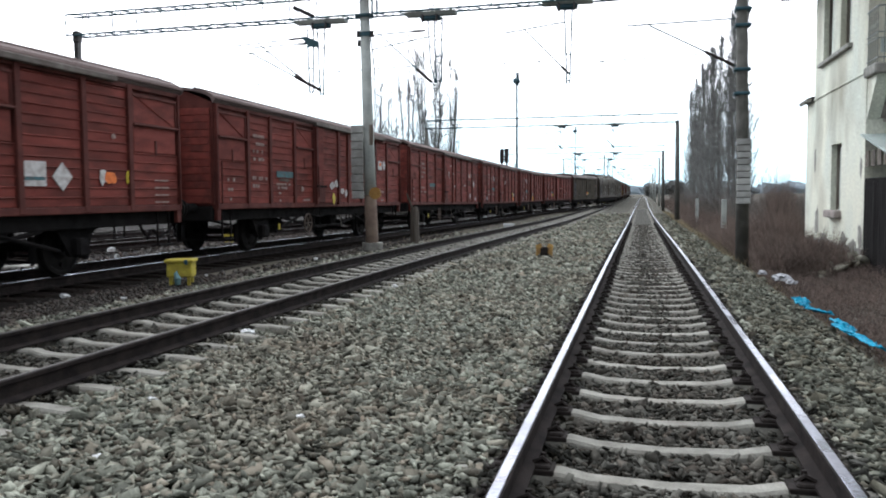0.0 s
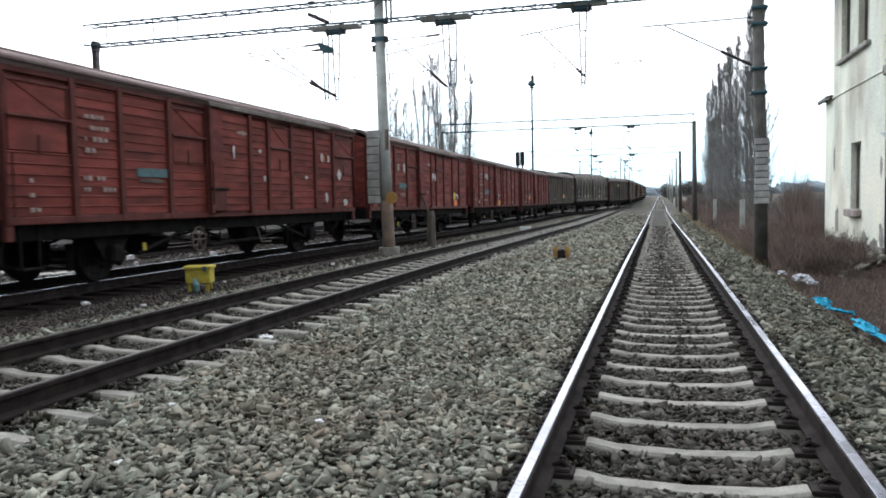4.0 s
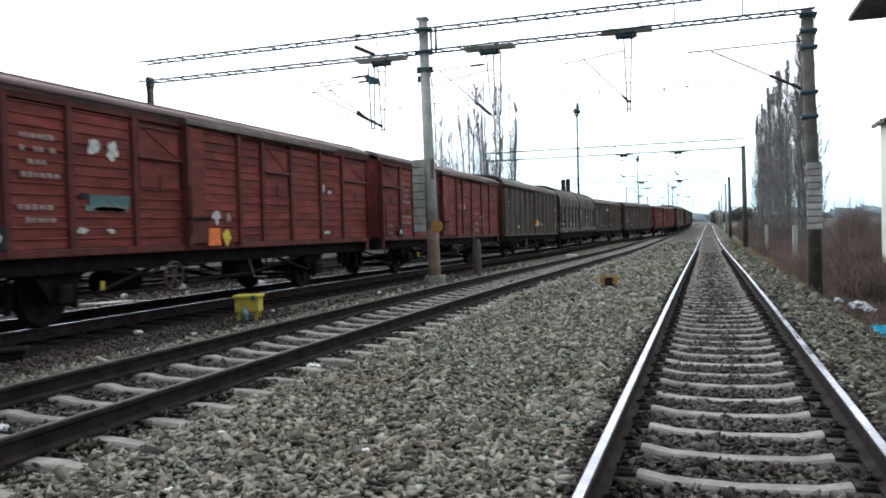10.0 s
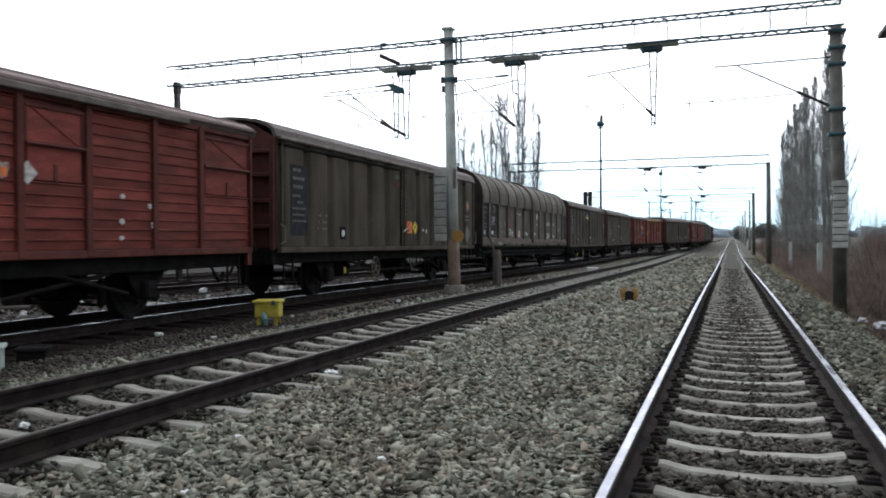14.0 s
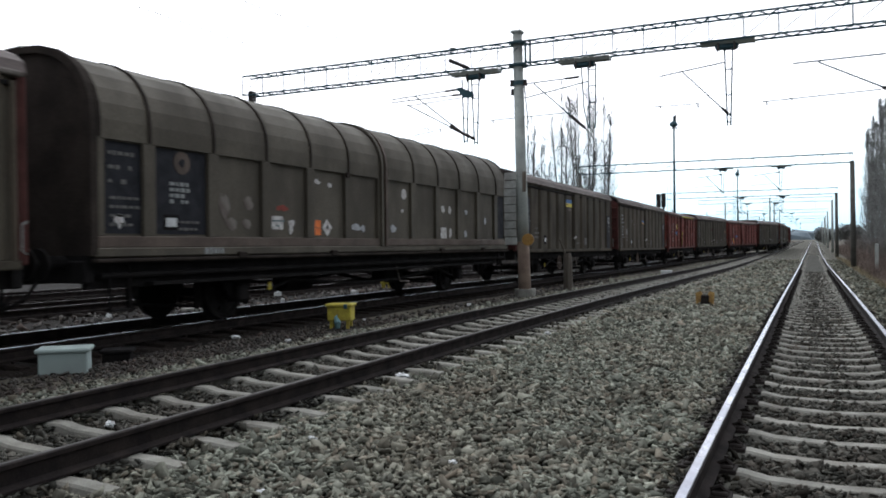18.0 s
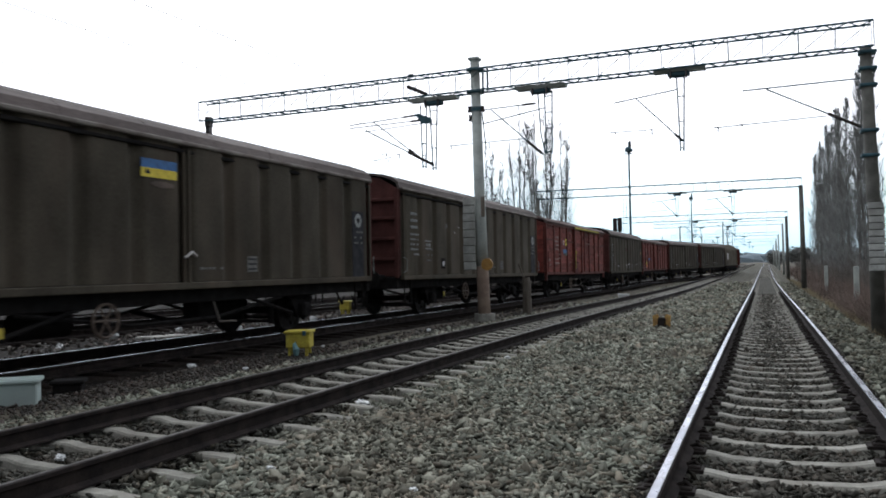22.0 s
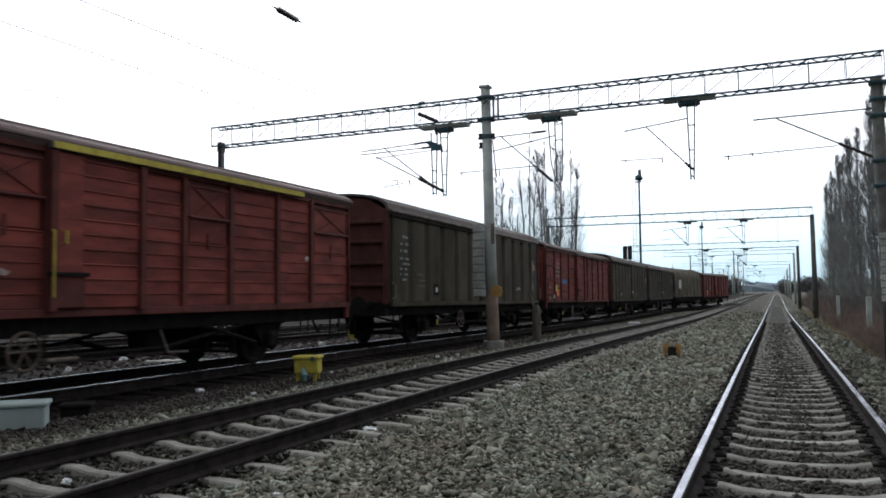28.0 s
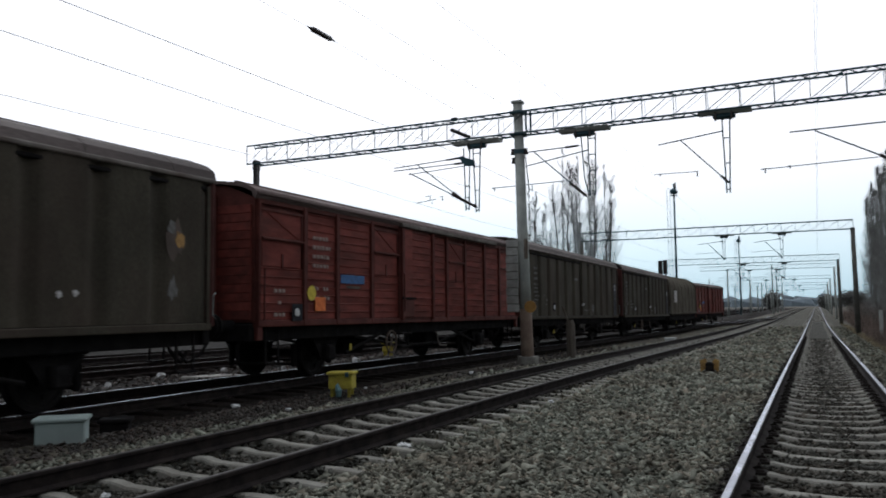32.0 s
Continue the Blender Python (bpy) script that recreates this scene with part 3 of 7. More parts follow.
def rail_side(x, y):
    """Sooty stones close to the rails, on both sides."""
    ua, da = near_sleeper(x, y, a_line(y), PHASE_A, GAP_A)
    ub, db = near_sleeper(x, y, B_X, PHASE_B, GAP_B)
    for u, d in ((ua, da), (ub, db)):
        if 0.53 <= u < 0.68 and (d > 0.08 or rim.random() < 0.3):
            return True
    return (ua > 0.83 and ub > 0.83) and sooty(x, y) and not (0.83 < ub < 1.1 and db < 0.085)


rim = random.Random(8)


def rail_side_top(x, y):
    return sag(y) - (0.045 if min(abs(x - a_line(y)), abs(x - B_X)) < 0.7 else 0.008)


for name, mat_, x0, x1, label in (("ballast_stones", M_STONE, -7.4, 1.15, "loose grey-brown broken ballast stones beside the rails"), ("shoulder_stones", M_SHOULDERSTONE, 1.15, 2.35, "dull weathered ballast stones on the outer shoulder")):
    stones(name, mat_, [(x0, x1, -9, 2.4, 190, 0.028, 0.045), (x0, x1, 2.4, 7.0, 1000, 0.014, 0.03), (x0, x1, 7.0, 14, 560, 0.017, 0.033), (x0, x1, 14, 24, 190, 0.03, 0.05), (x0, x1, 24, 48, 55, 0.04, 0.065), (x0, x1, 48, 75, 10, 0.06, 0.09)], label, main_top, main_gap)
stones("crib_stones", M_CRIBSTONE, [(-6.4, 1.5, -9, 2.4, 200, 0.024, 0.036), (-6.4, 1.5, 2.4, 9.0, 1100, 0.013, 0.024), (-6.4, 1.5, 9.0, 20, 520, 0.016, 0.026), (-6.4, 1.5, 20, 46, 150, 0.022, 0.034)],
       "dusty ballast stones in the cribs between the sleepers", lambda x, y: sag(y) - (0.052 if x > -2 else 0.07), crib_gap)
stones("rail_side_stones", M_DARKSTONE, [(-6.4, 1.5, -9, 2.4, 200, 0.024, 0.036), (-6.4, 1.5, 2.4, 9.0, 900, 0.013, 0.026), (-6.4, 1.5, 9.0, 20, 420, 0.017, 0.03), (-6.4, 1.5, 20, 46, 120, 0.024, 0.038)],
       "brake-dust blackened stones close to the rails", rail_side_top, rail_side)
M_BROWNSTONE = material("brown_stone", (0.072, 0.068, 0.06), (0.038, 0.035, 0.031), 3, 0.92, bump=0.4, fine=70, stain=(0.06, 0.04, 0.032), stain_amount=0.5, stain_scale=0.6, per_island=0.55)
stones("trackside_stones", M_BROWNSTONE, [(-8.1, -7.0, 5, 14, 420, 0.011, 0.024), (-8.62, -8.1, 5, 14, 140, 0.01, 0.02), (-8.0, -7.0, 14, 34, 90, 0.022, 0.042), (-10.6, -9.4, 7, 20, 60, 0.02, 0.034), (-14.6, -11.1, 9, 34, 22, 0.03, 0.05)],
       "small brown trackside stones and clinker", lambda x, y: ground_height(x, y) + 0.02 if x > -8.7 else sag(y) - 0.045, lambda x, y: True)
stones("rubble_heap", M_STONE, [(3.9, 4.95, 19.8, 23.6, 30, 0.05, 0.13)], "heap of rubble and weeds against the foot of the house", lambda x, y: ground_height(x, y) + 0.3 * max(0, x - 3.9), lambda x, y: True)


# ---- overhead line supports ----
def truss(parent, x0, x1, y, zb, zt, step, fine, depth=0.44, tilt=None):
    """A lattice beam: four chords with lacing; posts and diagonals in both faces."""
    tilt = tilt or Matrix()
    for z in (zb, zt):
        for dy in (-depth / 2, depth / 2):
            part("chord", Shape().box(x0, x1, y + dy - 0.025, y + dy + 0.025, z - 0.022, z + 0.022), M_STEEL, parent, at=tilt)
        lace, n = Shape(), int((x1 - x0) / 0.27)
        for i in range(n):
            a, b = x0 + (x1 - x0) * i / n, x0 + (x1 - x0) * (i + 1) / n
            s = depth / 2 * (1 if i % 2 else -1)
            lace.tube([(a, y - s, z), (b, y + s, z)], 0.019, 4, False)
        tagged(part("lacing", lace, M_STEEL, parent, at=tilt), kind="stuff")
    n = int(round((x1 - x0) / step))
    post = Shape().box(-0.011, 0.011, -0.011, 0.011, 0, zt - zb).mesh("post", M_STEEL)
    diag = Shape().tube([(0, 0, 0), ((x1 - x0) / n, 0, zt - zb)], 0.011, 4).mesh("diagonal", M_STEEL)
    rest = Shape()
    for dy in (-depth / 2, depth / 2):
        for i in range(n + 1):
            x = x0 + (x1 - x0) * i / n
            if fine and dy < 0:
                part("post", post, None, parent, at=tilt @ pose(x, y + dy, zb))
                if i < n:
                    part("diagonal", diag, None, parent, at=tilt @ pose(x, y + dy, zb))
            else:
                rest.tube([(x, y + dy, zb), (x, y + dy, zt)], 0.008, 4, False)
                if i < n:
                    rest.tube([(x, y + dy, zb), (x + (x1 - x0) / n, y + dy, zt)], 0.007, 4, False)
    tagged(part("web", rest, M_STEEL, parent, at=tilt), kind="stuff")


def insulator(shape, p, q, r=0.055):
    """A string of sheds from p to q."""
    p, q = Vector(p), Vector(q)
    pts, rad = [], []
    for i in range(13):
        pts.append(p.lerp(q, i / 12))
        rad.append(r if i % 2 else r * 0.7)
    shape.tube(pts, rad, 8)


def hanger_ladder(parent, x, y, z_top, z_low, wide, narrow, rungs):
    """A narrow hanging ladder of two thin bars with rungs, tapering downwards."""
    s = Shape()
    for e in (-1, 1):
        s.tube([(x + e * wide / 2, y, z_top), (x + e * narrow / 2, y, z_low)], 0.021, 6)
    for z in rungs:
        h = (narrow + (wide - narrow) * (z - z_low) / (z_top - z_low)) / 2
        s.tube([(x - h, y, z), (x + h, y, z)], 0.017, 5)
    return part("hanger_ladder", s, M_STEEL, parent)


def saddle(parent, x0, x1, y, z):
    """A long dished plate clamped under the beam, with its bearing block."""
    s = Shape().prism([(-0.2, 0.1), (-0.14, 0.0), (0.14, 0.0), (0.2, 0.1), (0.16, 0.1), (0.12, 0.03), (-0.12, 0.03), (-0.16, 0.1)], x0, x1)
    s.v = [(q, y + p, z + r) for p, q, r in s.v]
    # pale pole colour imitates bright sky glow around the plate's underside
    plate = part("saddle", s, M_POLE, parent, "dished saddle plate, coloured pale for the sky's glow")
    mid = (x0 + x1) / 2
    part("bearing_block", Shape().box(mid - 0.3, mid + 0.26, y - 0.13, y + 0.13, z - 0.12, z, 0.03), M_STEEL, plate)
    for dx in (-0.22, 0.18):
        part("bolt", Shape().tube([(mid + dx, y - 0.16, z - 0.2), (mid + dx, y - 0.16, z + 0.02)], 0.03, 6), M_INSUL, plate)


def arm(parent, p, q, y, r=0.018, ins=0.0, ins_r=0.045):
    """A bracket tube from p to q (x, z), with a ribbed insulator over the last part before q."""
    p, q = Vector((p[0], y, p[1])), Vector((q[0], y, q[1]))
    rod = part("bracket_tube", Shape().tube([p, q], r, 6), M_STEEL, parent)
    if ins:
        d = (q - p).normalized()
        s = Shape()
        insulator(s, q - d * ins, q - d * 0.04, ins_r)
        part("insulator", s, M_INSUL, rod, "dark ribbed insulator", smooth=True)
    return rod


def wire_clips(parent, y, points):
    """Small clamps and droppers where the wires are held."""
    for x, z, w, h in points:
        part("wire_clip", Shape().tube([(x - w / 2, y, z), (x + w / 2, y, z + w * 0.12)], 0.012, 5).tube([(x + w * 0.3, y, z), (x + w * 0.3, y, z - h)], 0.016, 5), M_INSUL, parent)


def drop_frame(parent, x, y, zt, zb, w=0.16):
    """A saddle and a hanging ladder that carries a bracket below a far beam."""
    saddle(parent, x - 0.6, x + 0.7, y, zt - 0.1)
    return hanger_ladder(parent, x, y, zt - 0.1, zb, w + 0.06, w * 0.6, [zb + (zt - zb) * u for u in (0.03, 0.35, 0.7)])


def bracket(parent, x, y, reach, z_top, z_low, wire_z):
    """A cantilever: top tie, raking strut with insulators, and a registration arm over the wire."""
    tip = x + reach
    arm(parent, (tip, z_top - 0.2), (x, z_top), y, 0.02, 0.32)
    arm(parent, (x + reach * 0.62, z_top - 0.13), (x, z_low), y, 0.024, 0.4, 0.05)
    arm(parent, (tip + reach * 0.1, wire_z + 0.22), (x + reach * 0.12, wire_z + 0.3), y, 0.014)


def striped_board(parent, x, y, z0, z1, w, n, mat=None):
    """A stack of narrow plates strapped to a mast."""
    h = (z1 - z0) / n
    plate = Shape().box(-w / 2, w / 2, -0.02, 0.02, 0.012, h - 0.012, 0.006).mesh("plate", mat or M_BOARD)
    back = part("board", Shape().box(x - w / 2 + 0.02, x + w / 2 - 0.02, y + 0.01, y + 0.03, z0, z1), M_DARKPOLE, parent)
    for i in range(n):
        part("plate", plate, None, back, at=pose(x + random.uniform(-0.012, 0.012), y - 0.01, z0 + i * h, random.uniform(-2, 2), 0, 0))


GY, ZB, ZT = 21.9, 6.44, 7.06


def gantry_near():
    g = thing("overhead_gantry", "grey steel lattice gantry on concrete masts over the lines", "gantry", "overhead gantries")
    truss(g, -17.2, 2.58, GY, ZB, ZT, 0.82, True, tilt=pose(0, 0, 0.09, 0, -0.4, 0))
    pole = part("mast", Shape().tube([(-7.55, GY, 1.45), (-7.58, GY, 3), (-7.66, GY, 7.4)], [0.17, 0.16, 0.135], 14), M_POLE, g, "tall grey concrete mast", smooth=True)
    part("mast_foot", Shape().tube([(-7.5, GY, -0.3), (-7.52, GY, 0.3), (-7.55, GY, 1.45)], [0.185, 0.18, 0.17], 14), M_POLEFOOT, pole, "rust-brown stained lower mast", smooth=True)
    part("mast_cap", Shape().box(-7.82, -7.5, GY - 0.16, GY + 0.16, 7.38, 7.46, 0.02), M_POLE, pole)
    for z in (6.42, 7.06):
        part("clamp", Shape().box(-7.86, -7.44, GY - 0.2, GY + 0.2, z, z + 0.09, 0.015), M_STEEL, pole)
    part("clamp", Shape().tube([(-7.62, GY, 5.9), (-7.62, GY, 6.02)], 0.175, 12), M_STEEL, pole)
    for x, z in ((-7.82, 5.98), (-7.8, 5.72), (-7.42, 5.96)):
        part("pin_insulator", Shape().tube([(x, GY - 0.05, z - 0.09), (x, GY - 0.05, z), (x, GY - 0.05, z + 0.08)], [0.075, 0.05, 0.06], 8), M_INSUL, pole)
    for dx in (0.08, 0.22):
        part("stay", Shape().box(-7.5 + dx, -7.45 + dx, GY - 0.1, GY - 0.05, 6.4, 7.15), M_STEEL, pole)
    part("foot", Shape().tube([(-7.5, GY, -0.2), (-7.5, GY, 0.1)], 0.3, 12), M_SLAB, pole)
    striped_board(pole, -7.84, GY - 0.22, 1.35, 3.42, 0.36, 9)
    part("side_plate", Shape().box(-7.47, -7.36, GY - 0.26, GY - 0.22, 2.85, 3.42, 0.008), M_OLDWOOD, pole)
    part("disc", Shape().tube([(-7.33, GY - 0.2, 1.5), (-7.33, GY - 0.24, 1.5)], 0.17, 20), M_OCHRE, pole, "round ochre disc")
    mast = part("mast", Shape().tube([(2.48, GY, -0.7), (2.44, GY, 3), (2.36, GY, 6.6)], [0.165, 0.15, 0.13], 14), M_DARKPOLE, g, "dark stained concrete mast", smooth=True)
    striped_board(mast, 2.46, GY - 0.25, 1.15, 2.8, 0.34, 10)
    for z in (5.6, 6.0, 6.4, 4.5, 3.9):
        part("clamp", Shape().box(2.2, 2.6, GY - 0.18, GY + 0.18, z, z + 0.08, 0.02), M_STEEL, mast)
    lattice = Shape()
    for dx in (-0.05, 0.05):
        lattice.box(-17.02 + dx - 0.025, -17.02 + dx + 0.025, GY - 0.08, GY + 0.08, -0.3, ZB + 0.1)
    lattice.box(-17.11, -16.93, GY - 0.12, GY + 0.12, ZB - 0.22, ZB + 0.12, 0.02)
    for i in range(14):
        lattice.box(-17.085, -16.955, GY - 0.09, GY + 0.09, i * 0.45, i * 0.45 + 0.05)
    part("mast", lattice, M_INSUL, g, "dark steel lattice mast")
    # over the goods line: twin ladders and a three-armed bracket
    y = GY
    saddle(g, -9.68, -8.2, y, 6.33)
    hanger_ladder(g, -9.29, y, 6.25, 4.37, 0.2, 0.1, (5.75, 5.1, 4.75, 4.42))
    hanger_ladder(g, -8.97, y, 6.25, 4.3, 0.24, 0.09, (6.05, 5.65, 4.95, 4.36))
    part("hanger_clamp", Shape().prism([(-9.57, 5.98), (-9.42, 6.0), (-9.05, 5.84), (-9.03, 5.68), (-9.32, 5.7)], y - 0.05, y + 0.05), M_STEEL, g)
    arm(g, (-11.75, 5.84), (-9.4, 5.97), y, 0.017, 0.55, 0.04)
    arm(g, (-11.75, 5.75), (-9.1, 5.81), y, 0.017, 0.6, 0.042)
    arm(g, (-11.26, 5.6), (-9.28, 5.71), y, 0.014)
    arm(g, (-10.95, 5.89), (-9.3, 4.58), y, 0.018, 0.6, 0.05)
    arm(g, (-11.21, 5.64), (-8.97, 4.44), y, 0.02, 0.95, 0.055)
    wire_clips(g, y, ((-10.65, 4.7, 0.65, 0.06), (-10.58, 4.87, 0.22, 0.08), (-10.14, 4.83, 0.12, 0.12)))
    part("post_plug", Shape().box(-9.78, -9.58, y - 0.06, y + 0.06, 7.1, 7.2, 0.02), M_INSUL, g)
    # over the middle line, beside the tall mast
    saddle(g, -6.4, -5.0, y, 6.36)
    hanger_ladder(g, -5.51, y, 6.3, 4.53, 0.22, 0.15, (6.15, 5.7, 5.25, 4.6))
    part("hanger_rod", Shape().tube([(-5.81, y, 6.3), (-5.74, y, 5.09), (-5.62, y, 4.55)], 0.02, 6), M_STEEL, g)
    arm(g, (-7.49, 5.93), (-5.85, 5.98), y, 0.018, 0.42, 0.04)
    arm(g, (-7.46, 5.53), (-5.63, 5.83), y, 0.018)
    arm(g, (-7.18, 5.91), (-5.69, 4.53), y, 0.02, 0.6, 0.052)
    arm(g, (-8.51, 4.97), (-6.13, 5.02), y, 0.014)
    part("hanger_rod", Shape().tube([(-7.46, y, 5.86), (-7.36, y, 4.77)], 0.018, 6), M_STEEL, g)
    wire_clips(g, y, ((-8.45, 4.97, 0.1, 0.1), (-7.3, 4.99, 0.1, 0.2)))
    # over the main line: a single tapering ladder, and a bracket from the dark mast
    saddle(g, -2.64, -1.32, y, 6.44)
    hanger_ladder(g, -1.96, y, 6.4, 4.36, 0.2, 0.08, (6.3, 5.8, 5.14, 4.66, 4.45))
    arm(g, (-3.7, 5.78), (-2.04, 5.99), y, 0.018)
    arm(g, (-3.11, 5.84), (-1.93, 4.61), y, 0.018, 0.3, 0.04)
    arm(g, (-3.83, 4.99), (-2.75, 4.98), y, 0.011)
    wire_clips(g, y, ((-2.75, 4.98, 0.1, 0.13), (-3.7, 4.98, 0.08, 0.05)))
    arm(g, (-0.45, 5.79), (2.25, 5.83), y, 0.02)
    arm(g, (0.12, 5.77), (2.25, 4.64), y, 0.02, 0.85, 0.05)
    arm(g, (-1.15, 4.9), (1.48, 4.98), y, 0.013)
    wire_clips(g, y, ((-1.1, 4.9, 0.14, 0.1), (-0.5, 4.93, 0.08, 0.06)))
    ins = Shape()
    insulator(ins, (-9.75, y - 0.12, 6.82), (-9.12, y - 0.12, 6.52), 0.07)
    part("insulator", ins, M_INSUL, g, "dark ribbed insulator", smooth=True)


gantry_near()


def gantry_far(y, x0, x1, masts, drops, dz=0.0):
    g = thing("overhead_gantry", "grey lattice gantry over the lines, further along the yard", "gantry", "overhead gantries")
    truss(g, x0, x1, y, ZB + dz, ZT + dz, 0.9, False)
    for x in masts:
        # beyond 100 m the paler concrete stands in for haze on the masts
        part("mast", Shape().tube([(x, y, -1.1), (x - 0.05, y, ZB + dz + 0.1)], [0.19, 0.15], 10), M_DARKPOLE if y < 100 else M_POLE, g, smooth=True)
    for x in drops:
        drop_frame(g, x, y, ZB + dz, 4.6 + dz)
        bracket(g, x, y, -1.8, 6.0 + dz, 4.7 + dz, 4.9 + dz)
    return g


gantry_far(61.3, -16.5, 2.42, [2.42, -16.4], [-5.96, -2.1], 0.12)
gantry_far(91.0, -15.0, 2.2, [2.1], [-7.0, -3.0], -0.52)
gantry_far(128, -16, 2.4, [2.4], [-9, -5], 0.3)
gantry_far(172, -18, 2.4, [2.4, -12], [-9, -4])
gantry_far(225, -22, 2.4, [2.4, -14], [-9, -4])
gantry_far(290, -26, 2.4, [2.4, -14], [-9, -4])


def line_mast(x, y, h, side):
    t = thing("catenary_mast", "slim concrete catenary mast with a bracket arm", "mast", "masts along the lines")
    part("shaft", Shape().tube([(x, y, -1.1), (x, y, h)], [0.17, 0.12], 8), M_POLE, t, smooth=True)
    bracket(t, x, y, side * 2.4, h - 0.6, h - 2.1, h - 1.9)


for i in range(9):
    if i in (3, 7):
        line_mast(2.6, 118 + 37 * i, 7.2, -1)
    line_mast(-14.2 - 0.4 * (i % 3), 150 + 32 * i, 7.8, 1)
    line_mast(-24 - i % 2 * 3, 140 + 34 * i, 8.0, 1)


for x, y, h in ((-7.6, 165, 9.2), (-7.9, 190, 9.5), (-9.0, 250, 9.7)):
    line_mast(x, y, h, 1)


def wires():
    """Contact and carrying wires over each line."""
    for cx, zc in ((A_X, 5.2), (B_X, 5.2), (C_X, 5.35), (D_X, 5.2), (E_X, 5.2)):
        s = Shape()
        r = 0.006 if cx < -8 else 0.002
        s.tube([(cx, y, zc) for y in range(-60, 421, 20)], r, 5)
        for a, b in ((-50, GY), (GY, 61.3), (61.3, 91), (91, 128), (128, 172), (172, 225), (225, 290)):
            pts = [(cx, a + (b - a) * i / 10, 6.3 - 0.35 * math.sin(math.pi * i / 10)) for i in range(11)]
            s.tube(pts, r * 1.2, 5)
            for i in range(1, 10, 2):
                s.tube([pts[i], (cx, pts[i][1], zc)], 0.002, 4)
        solid("overhead_wire", s, M_WIRE, "thin copper contact wire hung from its carrying wire", "overhead wire", "overhead wires")


wires()


# ---- lighting mast and signal posts beyond the train ----
def lighting_mast(x, y, h):
    t = thing("lighting_mast", "tall slim lighting mast with a ladder and floodlights", "lighting mast")
    part("shaft", Shape().tube([(x, y, -1.1), (x, y, h)], [0.16, 0.09], 10), M_STEEL, t, smooth=True)
    ladder = Shape()
    for dx in (-0.75, -0.4):
        ladder.tube([(x + dx, y, 0), (x + dx, y, h - 0.6)], 0.02, 5)
    for i in range(int(h / 0.45)):
        ladder.tube([(x - 0.75, y, i * 0.45), (x - 0.4, y, i * 0.45)], 0.018, 4)
    part("ladder", ladder, M_STEEL, t)
    part("platform", Shape().box(x - 0.35, x + 0.35, y - 0.3, y + 0.3, h - 1.35, h - 1.28, 0.02), M_STEEL, t)
    part("lantern", Shape().tube([(x, y, h - 1.15), (x, y, h - 1.0), (x, y, h - 0.72), (x + 0.08, y, h - 0.52)], [0.3, 0.45, 0.4, 0.12], 10), M_STEEL, t, "shallow bowl-shaped lantern", smooth=True)
    part("finial", Shape().tube([(x + 0.16, y, h - 0.6), (x + 0.16, y, h + 0.1)], [0.12, 0.09], 8), M_INSUL, t)


lighting_mast(-13.8, 90.5, 14.9)
lighting_mast(-13.1, 162, 14.6)
for x, y, h in ((-13.02, 76, 5.7), (-12.62, 76.3, 5.75)):
    t = thing("signal_post", "dark signal post standing behind the train", "signal post", "signal posts")
    part("shaft", Shape().tube([(x, y, -1.0), (x, y, h - 0.9)], 0.09, 8), M_INSUL, t)
    part("signal_head", Shape().box(x - 0.2, x + 0.2, y - 0.12, y + 0.12, h - 1.3, h, 0.05), M_INSUL, t)


